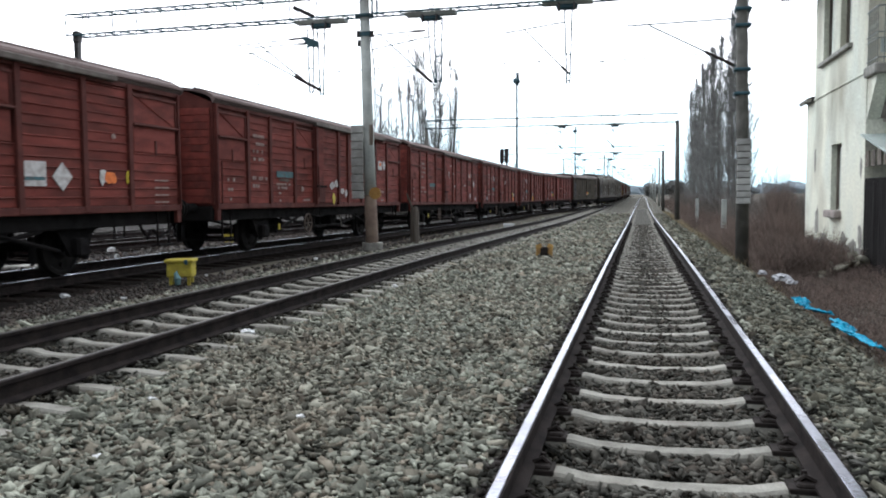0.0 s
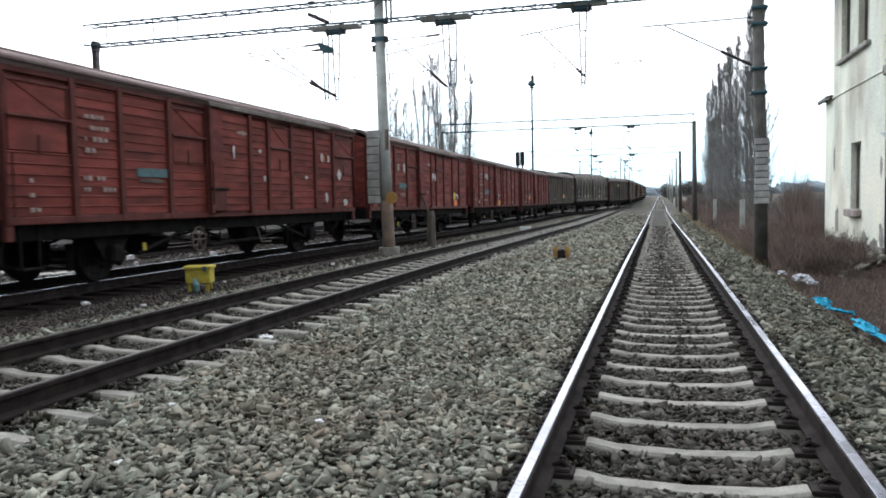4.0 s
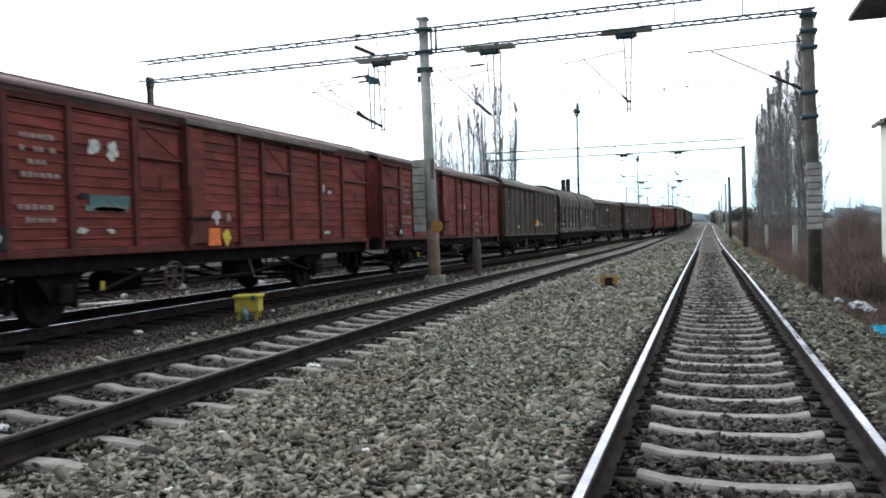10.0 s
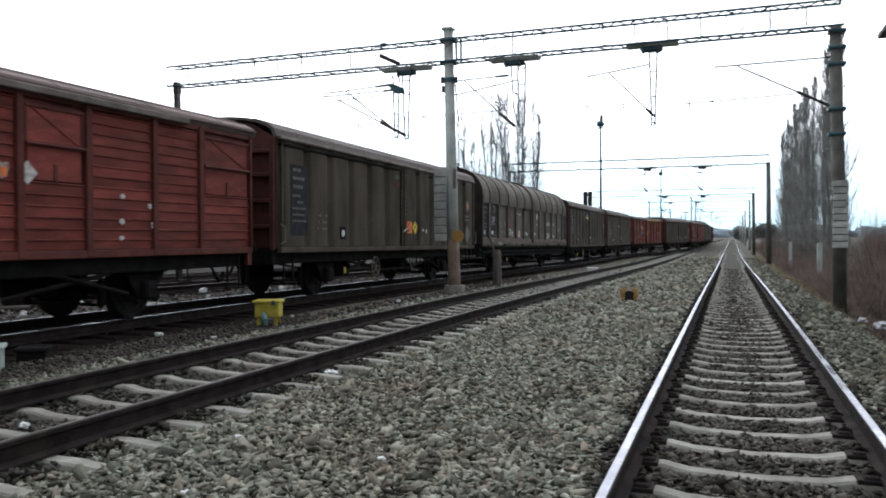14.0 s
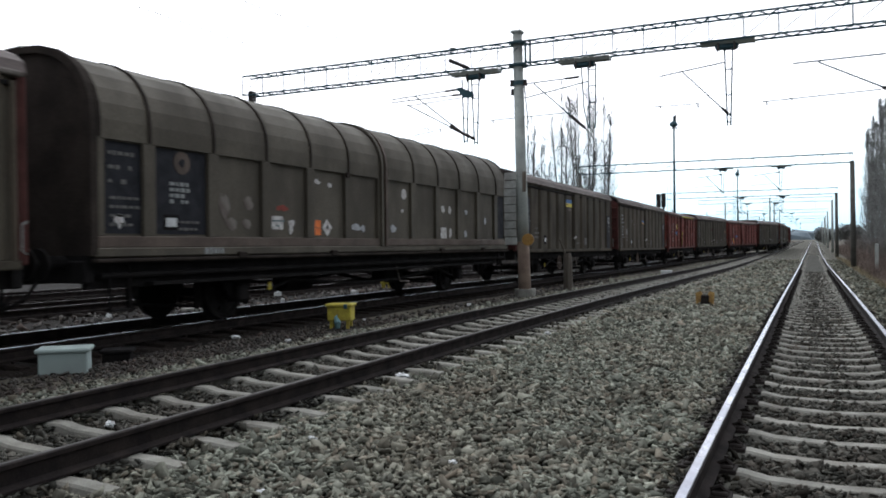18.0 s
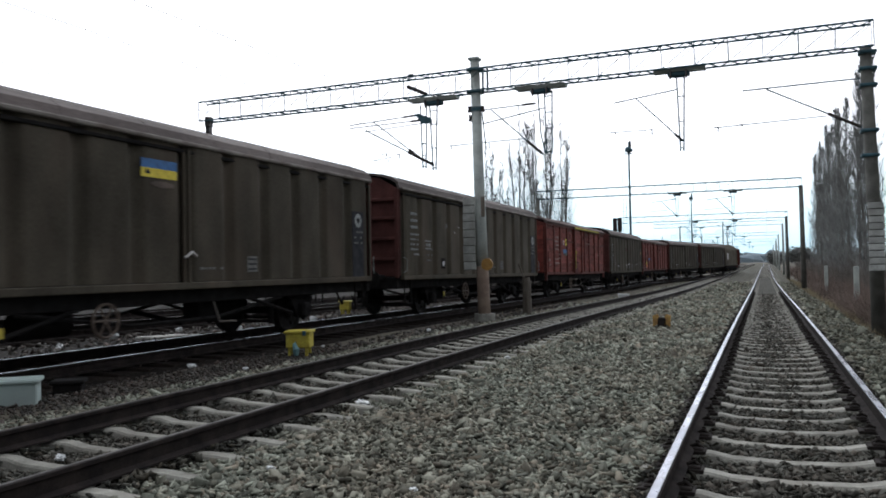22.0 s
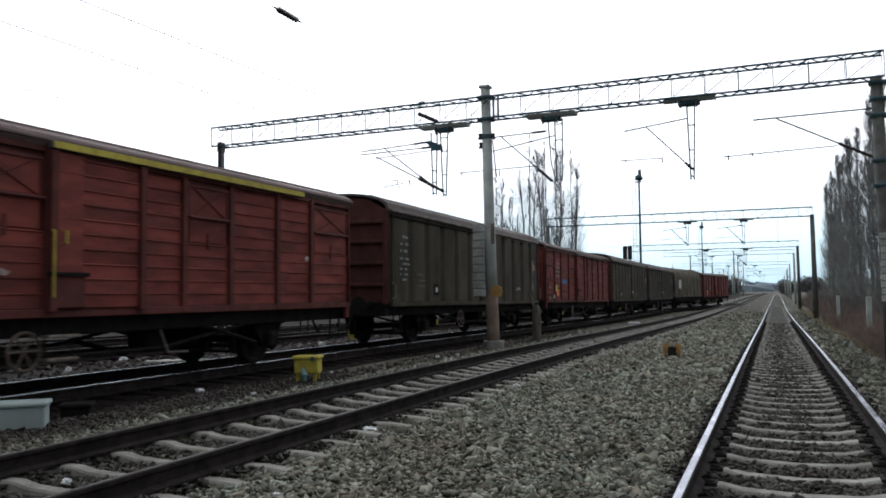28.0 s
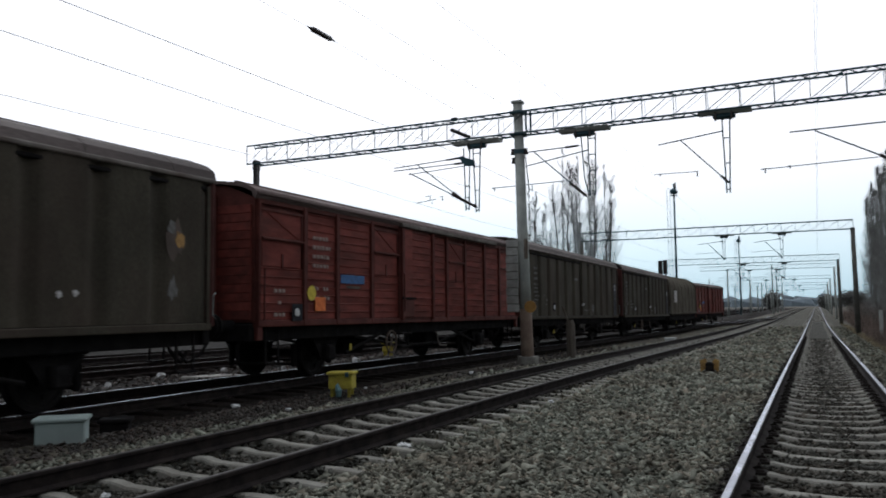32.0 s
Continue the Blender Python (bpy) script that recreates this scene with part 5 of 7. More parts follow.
def underframe(w, L, base, deep=0.0, handwheel=False):
    """Solebars, cross members, buffers, couplings, springs, axleboxes, brake gear and steps."""
    L, base = L * BODY, base * BODY
    h = L / 2
    for x in (-1.18, 1.18):
        part("solebar", Shape().box(x - 0.05, x + 0.05, -h, h, 0.98 - deep, 1.24, 0.02), M_BLACK, w)
    cross = Shape()
    for i in range(9):
        y = -h + 0.3 + i * (L - 0.6) / 8
        cross.box(-1.15, 1.15, y - 0.06, y + 0.06, 1.0, 1.2)
    cross.box(-0.2, 0.2, -h, h, 0.98, 1.2)
    part("cross_members", cross, M_BLACK, w)
    for e in (-1, 1):
        part("headstock", Shape().box(-1.3, 1.3, e * h - 0.08, e * h + 0.08, 0.95, 1.25, 0.02), M_BLACK, w)
        for x in (-0.875, 0.875):
            b = part("buffer", Shape().tube([(x, e * (h + 0.05), 1.22), (x, e * (h + 0.36), 1.22)], 0.1, 12).tube([(x, e * (h + 0.3), 1.22), (x, e * (h + 0.62), 1.22)], 0.06, 10), M_BLACK, w)
            part("buffer_plate", Shape().tube([(x, e * (h + 0.61), 1.22), (x, e * (h + 0.645), 1.22)], 0.21, 16), M_WHEEL, b)
        part("coupling", Shape().tube([(0, e * h, 1.12), (0, e * (h + 0.35), 1.1), (0, e * (h + 0.68), 0.98)], 0.05, 8), M_BLACK, w)
        part("brake_hose", Shape().tube([(0.4, e * h, 1.05), (0.4, e * (h + 0.25), 0.75), (0.32, e * (h + 0.5), 0.62), (0.3, e * (h + 0.66), 0.8)], 0.028, 7), M_BLACK, w)
        y = e * base / 2
        for x in (-1.08, 1.08):
            g = Shape()
            g.add([(x - 0.012, y - 0.5, 1.0), (x - 0.012, y + 0.5, 1.0), (x - 0.012, y + 0.16, 0.5), (x - 0.012, y - 0.16, 0.5), (x + 0.012, y - 0.5, 1.0), (x + 0.012, y + 0.5, 1.0), (x + 0.012, y + 0.16, 0.5), (x + 0.012, y - 0.16, 0.5)], [(0, 1, 2, 3), (7, 6, 5, 4), (0, 4, 5, 1), (1, 5, 6, 2), (2, 6, 7, 3), (3, 7, 4, 0)])
            part("axle_guard", g, M_BLACK, w)
            part("axlebox", Shape().box(x - 0.14, x + 0.16, y - 0.15, y + 0.15, 0.5, 0.8, 0.04), M_BLACK, w)
            sp = Shape()
            for j in range(6):
                ln = 0.62 - 0.09 * j
                zc = 0.9 - 0.022 * j
                sp.tube([(x, y - ln, zc + 0.1 * (ln / 0.62) ** 2), (x, y, zc), (x, y + ln, zc + 0.1 * (ln / 0.62) ** 2)], 0.022, 4)
            part("leaf_spring", sp, M_BLACK, w)
        part("wheelset", WHEELSET, None, w, at=pose(0, y, RAIL_TOP + WHEEL_R))
        for j in (-1, 1):
            yy = y + j * 0.62
            part("brake_block", Shape().box(0.7, 0.8, yy - 0.06, yy + 0.06, 0.4, 0.85, 0.03).box(-0.8, -0.7, yy - 0.06, yy + 0.06, 0.4, 0.85, 0.03).tube([(-0.75, yy, 0.45), (0.75, yy, 0.45)], 0.03, 6), M_BLACK, w)
        for x in (-1.32, 1.32):
            st = Shape()
            st.box(x - 0.08, x + 0.08, e * (h - 0.5) - 0.2, e * (h - 0.5) + 0.2, 0.55, 0.58)
            for q in (-0.18, 0.18):
                st.box(x - 0.015, x + 0.015, e * (h - 0.5) + q - 0.015, e * (h - 0.5) + q + 0.015, 0.57, 1.25)
            part("step", st, M_BLACK, w)
    gear = Shape()
    gear.tube([(0.3, -2.3, 0.72), (0.3, -1.4, 0.72)], 0.19, 12)
    gear.tube([(0.1, -base / 2 + 0.6, 0.62), (0.1, base / 2 - 0.6, 0.62)], 0.03, 6)
    gear.tube([(-0.2, 0.5, 0.8), (0.9, 0.5, 0.6)], 0.04, 6)
    gear.box(0.55, 0.95, 0.9, 1.35, 0.6, 0.98, 0.03)
    gear.tube([(0.2, 1.8, 0.75), (0.2, 2.9, 0.75)], 0.15, 10)
    part("brake_gear", gear, M_BLACK, w)
    truss_rod = Shape()
    for x in (-1.18, 1.18):
        truss_rod.tube([(x, -base / 2 + 0.9, 0.98 - deep), (x, -1.0, 0.68 - deep * 0.3), (x, 1.0, 0.68 - deep * 0.3), (x, base / 2 - 0.9, 0.98 - deep)], 0.035, 6)
    part("truss_rod", truss_rod, M_BLACK, w)
    for x in (-1.2, 1.2):
        for e in (-1, 1):
            part("guard_strut", Shape().tube([(x, e * (base / 2 - 0.55), 0.62), (x, e * (base / 2 - 2.1), 1.0)], 0.035, 6), M_BLACK, w)
    part("brake_lever", Shape().tube([(1.22, 0.9, 0.95), (1.24, 1.05, 0.6), (1.24, 1.5, 0.58)], 0.02, 6), M_TRIM, w, "pale changeover lever")
    part("brake_plate", Shape().box(1.22, 1.25, -base / 2 + 0.64, -base / 2 + 0.73, 0.66, 0.8, 0.01), M_YBOX, w, "small yellow brake plate")
    if handwheel:
        ring = [(1.3, -1.6 + 0.24 * math.cos(a), 0.78 + 0.24 * math.sin(a)) for a in [i * math.pi / 9 for i in range(19)]]
        hw = Shape().tube(ring, 0.022, 6, False)
        for i in range(3):
            a = i * math.pi / 3
            hw.tube([(1.3, -1.6 - 0.24 * math.cos(a), 0.78 - 0.24 * math.sin(a)), (1.3, -1.6 + 0.24 * math.cos(a), 0.78 + 0.24 * math.sin(a))], 0.016, 5)
        part("handwheel", hw, M_BEAM, w, "spoked handbrake wheel")
    for ob in w.children:
        ob["running_gear"] = True


def arch(half, z0, z1, n=12, thick=0.06):
    """Outline of a shallow arched roof."""
    top = [(half * math.cos(math.pi * i / n), z0 + (z1 - z0) * math.sin(math.pi * i / n) ** 0.8) for i in range(n + 1)]
    low = [((half - 0.05) * math.cos(math.pi * i / n), z0 - thick + (z1 - z0) * math.sin(math.pi * i / n) ** 0.8) for i in range(n, -1, -1)]
    return top + low


PANEL_W = [1.6, 1.28, 1.57, 1.45, 1.85, 1.1, 1.35, 1.6, 1.35, 1.75]
PANEL_K = "SBBSDBSBBS"


def red_van(handwheel, N=13, crossed=False):
    """Boarded van: end and middle bays with shuttered hatches, one sliding door. N courses of boards; crossed hatches."""
    L, H0, H1, HW = 14.9, 1.24, 3.71, 1.34
    w = thing("covered_wagon", "covered goods wagon with rust-red boards and an arched roof", "goods wagon", "wagons of the goods train")
    underframe(w, L, 9.0, 0.03, handwheel)
    part("floor", Shape().box(-HW, HW, -L / 2, L / 2, 1.22, 1.3), M_BLACK, w)
    part("far_wall", Shape().box(-HW - 0.03, -HW + 0.03, -L / 2, L / 2, H0, H1), M_RED, w)
    near = part("side_wall", Shape().box(HW - 0.05, HW, -L / 2 + 0.02, L / 2 - 0.02, H0 + 0.02, H1 - 0.02), M_REDFRAME, w)
    part("sill", Shape().box(HW - 0.06, HW + 0.075, -L / 2, L / 2, 1.16, 1.29, 0.012), M_REDFRAME, w)
    part("cant_rail", Shape().box(HW - 0.06, HW + 0.06, -L / 2, L / 2, H1 - 0.12, H1 + 0.02, 0.012), M_REDFRAME, w)
    planks = {}
    ph = (H1 - 0.14 - 1.3) / N
    LOW = round(N * 0.46)     # courses below a hatch

    def plank(width):
        key = round(width, 2)
        if key not in planks:
            planks[key] = Shape().prism([(-0.022, 0.001), (0.008, 0.001), (0.008, ph - 0.034), (0.022, ph - 0.03), (0.028, ph - 0.02), (0.02, ph - 0.008), (0.008, ph - 0.003), (-0.022, ph - 0.003)], -width / 2, width / 2).mesh("plank", M_RED)
        return planks[key]

    y = -L / 2
    for wd, kind in zip(PANEL_W, PANEL_K):
        y0, y1, yc = y, y + wd, y + wd / 2
        y = y1
        holder, proud, lo = near, 0.0, 0
        if kind == "D":
            holder = part("sliding_door", Shape().box(HW + 0.05, HW + 0.075, y0 - 0.06, y1 + 0.06, H0 + 0.03, H1 - 0.1), M_REDFRAME, w)
            proud = 0.075
            part("door_rail", Shape().box(HW + 0.05, HW + 0.17, y0 - 0.05, 5.2, H1 - 0.06, H1 + 0.05, 0.015), M_TRIM, w, "pale weathered door track cover")
            for yy in (y0 + 0.02, y1 - 0.02):
                part("door_stile", Shape().box(HW + 0.076, HW + 0.16, yy - 0.07, yy + 0.07, H0, H1 - 0.08, 0.015), M_REDFRAME, holder)
            part("leading_strip", Shape().box(HW + 0.076, HW + 0.125, y0 + 0.08, y0 + 0.58, H0 + 0.05, H1 - 0.1, 0.012), M_RED, holder)
            part("latch_plate", Shape().box(HW + 0.12, HW + 0.15, y0 + 0.06, y0 + 0.62, 1.3, 1.8, 0.015), M_REDFRAME, holder)
            part("latch_bar", Shape().box(HW + 0.15, HW + 0.19, y0 - 0.1, y0 + 0.66, 1.77, 1.83, 0.01), M_BLACK, holder)
            part("handle", Shape().tube([(HW + 0.12, y0 - 0.02, 1.42), (HW + 0.19, y0 - 0.02, 1.47), (HW + 0.19, y0 - 0.02, 2.42), (HW + 0.12, y0 - 0.02, 2.47)], 0.017, 6), M_YBOX if crossed else M_REDFRAME, holder)
            if crossed:
                part("handle", Shape().tube([(HW + 0.12, y0 + 0.2, 2.25), (HW + 0.19, y0 + 0.2, 2.25), (HW + 0.19, y0 + 0.2, 2.45), (HW + 0.12, y0 + 0.2, 2.45)], 0.017, 6), M_YBOX, holder)
            for zz in (0.52, 0.86):
                part("door_step", Shape().box(HW - 0.05, HW + 0.12, y0 - 0.02, y0 + 0.55, zz, zz + 0.045, 0.01), M_OLDWOOD if crossed else M_BLACK, w)
            part("step_hanger", Shape().box(HW, HW + 0.02, y0, y0 + 0.03, 0.52, 1.2).box(HW, HW + 0.02, y0 + 0.5, y0 + 0.53, 0.52, 1.2), M_BLACK, w)
        elif kind == "S":
            lo = 1
            part("shutter", Shape().box(HW, HW + 0.045, y0 + 0.14, y1 - 0.14, 1.3 + LOW * ph + 0.01, H1 - 0.2, 0.012), M_RED, near)
            za, zb = 1.3 + 0.715 * N * ph, H1 - 0.22
            fr = Shape()
            fr.box(HW + 0.045, HW + 0.075, y0 + 0.1, y1 - 0.1, za - 0.05, za + 0.02)
            fr.box(HW + 0.045, HW + 0.07, y0 + 0.1, y1 - 0.1, zb - 0.03, zb + 0.02)
            for yy in (y0 + 0.12, y1 - 0.12):
                fr.box(HW + 0.045, HW + 0.06, yy - 0.02, yy + 0.02, za, zb)
            if crossed:
                fr.tube([(HW + 0.055, y0 + 0.16, za), (HW + 0.055, y1 - 0.16, zb)], 0.009, 4)
                fr.tube([(HW + 0.055, y1 - 0.16, za), (HW + 0.055, y0 + 0.16, zb)], 0.009, 4)
            else:
                part("brace", Shape().tube([(HW + 0.05, y0 + 0.16, zb), (HW + 0.05, y1 - 0.16, za)], 0.008, 4), M_RED, near)
            part("hatch_ledge", Shape().prism([(HW + 0.04, za - 0.02), (HW + 0.11, za - 0.03), (HW + 0.11, za - 0.012), (HW + 0.04, za + 0.03)], y0 + 0.09, y1 - 0.09), M_REDFRAME, near)
            fr.box(HW + 0.045, HW + 0.06, yc - 0.03, yc + 0.03, za - 0.6, za - 0.3)
            part("brace", fr, M_REDFRAME, near)
        for i in range(N):
            if lo and i >= LOW:
                break
            part("plank", plank(wd - 0.14), None, holder, at=pose(HW + 0.022 + proud + random.uniform(-0.004, 0.004), yc, 1.3 + i * ph))
    y = -L / 2
    for wd in [0] + PANEL_W:
        y += wd
        part("post", Shape().box(HW, HW + 0.085, y - 0.07 if y > -7.4 else y, y + 0.07 if y < 7.4 else y, 1.18, H1 - 0.05, 0.012), M_REDFRAME, w)
    for e in (-1, 1):
        end = part("end_wall", Shape().prism([(-HW, 1.25), (HW, 1.25), (HW, H1 - 0.02), (0.75, H1 + 0.26), (0, H1 + 0.33), (-0.75, H1 + 0.26), (-HW, H1 - 0.02)], e * (L / 2) - 0.03, e * (L / 2) + 0.03), M_REDFRAME, w)
        course = Shape().box(-HW + 0.06, HW - 0.06, -0.018, 0.018, 0.006, ph - 0.006, 0.006).mesh("plank", M_RED)
        for i in range(N):
            part("plank", course, None, end, at=pose(0, e * (L / 2 + 0.045), 1.3 + i * ph))
        for x in (-0.5, 0.5):
            part("end_post", Shape().box(x - 0.05, x + 0.05, e * (L / 2 + 0.1) - 0.05, e * (L / 2 + 0.1) + 0.05, 1.2, H1 + 0.1, 0.012), M_REDFRAME, w)
        part("corner_foot", Shape().box(HW - 0.02, HW + 0.06, e * (L / 2 - 0.08) - 0.08, e * (L / 2 - 0.08) + 0.08, 0.9, 1.18, 0.01), M_REDFRAME, w)
        part("grab_rail", Shape().tube([(HW + 0.12, e * (L / 2 - 0.12), 1.3), (HW + 0.12, e * (L / 2 - 0.12), 2.3)], 0.018, 6), M_REDFRAME, w)
    part("eave_strip", Shape().box(HW + 0.03, HW + 0.13, -L / 2 - 0.1, L / 2 + 0.1, H1 + 0.04, H1 + 0.1, 0.012), M_REDROOF, w)
    for x, z in ((1.2, 0.245), (0.98, 0.325)):
        part("roof_strip", Shape().box(x - 0.03, x + 0.03, -L / 2 - 0.13, L / 2 + 0.13, H1 + z - 0.04, H1 + z + 0.015, 0.01), M_REDROOF, w)
    roof = part("roof", Shape().prism(arch(HW + 0.1, H1 + 0.02, H1 + 0.39), -L / 2 - 0.12, L / 2 + 0.12), M_REDROOF, w, smooth=False)
    for i in range(7):
        yy = -L / 2 + (i + 0.5) * L / 7
        part("seam", Shape().prism(arch(HW + 0.104, H1 + 0.024, H1 + 0.395, 12, 0.02), yy - 0.02, yy + 0.02), M_REDROOF, roof)
    return w


def wave_wall(y0, y1, z0, z1, x, ribs, amp=0.065):
    """A pressed steel wall with rounded upright flutes."""
    s, n = Shape(), ribs * 20
    v = []
    for i in range(n + 1):
        u = i / n
        off = abs((ribs * u + 0.5) % 1 - 0.5)              # distance from the nearest groove
        d = amp * (1 - (0.5 + 0.5 * math.cos(math.pi * min(off / 0.2, 1))))
        yy = y0 + (y1 - y0) * u
        v += [(x + d, yy, z0), (x + d, yy, z1), (x - 0.04, yy, z1), (x - 0.04, yy, z0)]
    f = []
    for i in range(n):
        k = i * 4
        f += [(k + j, k + (j + 1) % 4, k + 4 + (j + 1) % 4, k + 4 + j) for j in range(4)]
    f += [(3, 2, 1, 0), tuple(range(n * 4, n * 4 + 4))]
    return s.add(v, f)


def slide_van(handwheel, paint):
    L, H0, H1, HW = 14.9, 1.24, 3.8, 1.36
    w = thing("sliding_wall_wagon", "covered wagon with grimy olive sliding walls and a brown roof", "goods wagon", "wagons of the goods train")
    underframe(w, L, 9.0, 0.03, handwheel)
    part("floor", Shape().box(-HW, HW, -L / 2, L / 2, 1.18, 1.28), M_BLACK, w)
    part("far_wall", Shape().box(-HW - 0.03, -HW + 0.03, -L / 2, L / 2, H0, H1), paint, w)
    part("lower_rail", Shape().box(HW - 0.05, HW + 0.08, -L / 2 + 0.05, L / 2 - 0.05, 1.14, 1.27, 0.015), paint, w)
    part("gutter", Shape().box(HW - 0.08, HW + 0.1, -L / 2, L / 2, H1 - 0.03, H1 + 0.05, 0.02), M_TRIM, w, "pale weathered gutter")
    part("gutter_lip", Shape().box(HW - 0.03, HW + 0.06, -L / 2 + 0.1, L / 2 - 0.1, H1 - 0.17, H1 - 0.1, 0.015), M_BLACK, w)
    for a, b, out in ((-L / 2 + 0.12, -0.02, 0.0), (0.02, L / 2 - 0.12, 0.03)):
        wall = part("sliding_wall", wave_wall(a, b, 1.28, H1 - 0.02, HW - 0.05 + out, 6, 0.085), paint, w)
        for yy in (a + 0.03, b - 0.03):
            part("stile", Shape().box(HW + 0.02 + out, HW + 0.06 + out, yy - 0.04, yy + 0.04, 1.26, H1 - 0.1, 0.01), paint, wall)
    part("handle", Shape().tube([(HW + 0.1, 0.2, 1.75), (HW + 0.13, 0.05, 1.82), (HW + 0.1, -0.1, 1.72)], 0.025, 6), M_CHALK, w)
    for e in (-1, 1):
        end = part("end_wall", Shape().prism([(-HW, 1.25), (HW, 1.25), (HW, H1 - 0.02), (0.8, H1 + 0.36), (0, H1 + 0.45), (-0.8, H1 + 0.36), (-HW, H1 - 0.02)], e * (L / 2) - 0.03, e * (L / 2) + 0.03), M_ENDRED, w)
        for z in (1.75, 2.35, 2.95, 3.5):
            part("rib", Shape().box(-HW + 0.05, HW - 0.02, e * (L / 2 + 0.075) - 0.05, e * (L / 2 + 0.075) + 0.05, z - 0.05, z + 0.05, 0.02), M_ENDRED, end)
        for x in (-HW + 0.04, HW - 0.04):
            part("corner_post", Shape().box(x - 0.05, x + 0.05, e * (L / 2 + 0.1) - 0.08, e * (L / 2 + 0.1) + 0.02, 1.2, H1, 0.015), M_ENDRED, w)
        part("grab_rail", Shape().tube([(HW + 0.1, e * (L / 2 + 0.02), 1.35), (HW + 0.14, e * (L / 2 - 0.1), 1.4), (HW + 0.14, e * (L / 2 - 0.1), 1.75), (HW + 0.1, e * (L / 2 + 0.02), 1.8)], 0.014, 6), M_IRON, w)
    roof = part("roof", Shape().prism(arch(HW + 0.04, H1 + 0.04, H1 + 0.54), -L / 2 - 0.1, L / 2 + 0.1), M_OLIVEROOF, w)
    for x, z in ((1.26, 0.24), (1.1, 0.35), (0.88, 0.44)):
        part("roof_strip", Shape().box(x - 0.02, x + 0.02, -L / 2 - 0.11, L / 2 + 0.11, H1 + z - 0.05, H1 + z + 0.02, 0.008), M_OLIVEROOF, roof)
    for i in range(8):
        yy = -L / 2 + (i + 0.5) * L / 8
        part("seam", Shape().prism(arch(HW + 0.043, H1 + 0.043, H1 + 0.544, 12, 0.02), yy - 0.025, yy + 0.025), M_OLIVEROOF, roof)
    return w


def hood_outline(hw, z0, z1, ztop, n=7):
    """Half-round hood of flat strips over upright sides."""
    right = [(hw, z0), (hw, z1)] + [(hw * math.cos(math.pi / 2 * i / n) ** 0.75, z1 + (ztop - z1) * math.sin(math.pi / 2 * i / n)) for i in range(1, n + 1)]
    return right + [(-x, z) for x, z in reversed(right[:-1])]


def hoop(hw, z0, z1, ztop, y0, y1, thick=0.05):
    """A hoop of flat strip that follows the hood."""
    a, b = hood_outline(hw, z0, z1, ztop), hood_outline(hw - thick, z0, z1, ztop - thick)
    k = len(a)
    v = [(x, y, z) for y in (y0, y1) for ring in (a, b) for x, z in ring]
    f = [(0, k, 3 * k, 2 * k), (k - 1, 3 * k - 1, 4 * k - 1, 2 * k - 1)]
    for i in range(k - 1):
        f += [(i, i + 1, k + i + 1, k + i), (2 * k + i, 3 * k + i, 3 * k + i + 1, 2 * k + i + 1), (i, 2 * k + i, 2 * k + i + 1, i + 1), (k + i, k + i + 1, 3 * k + i + 1, 3 * k + i)]
    return Shape().add(v, f)


HOOD_BAYS = [0.12, 1.65, 3.2, 4.75, 6.3, 7.85, 8.92]      # uprights of one hood, from the middle outwards


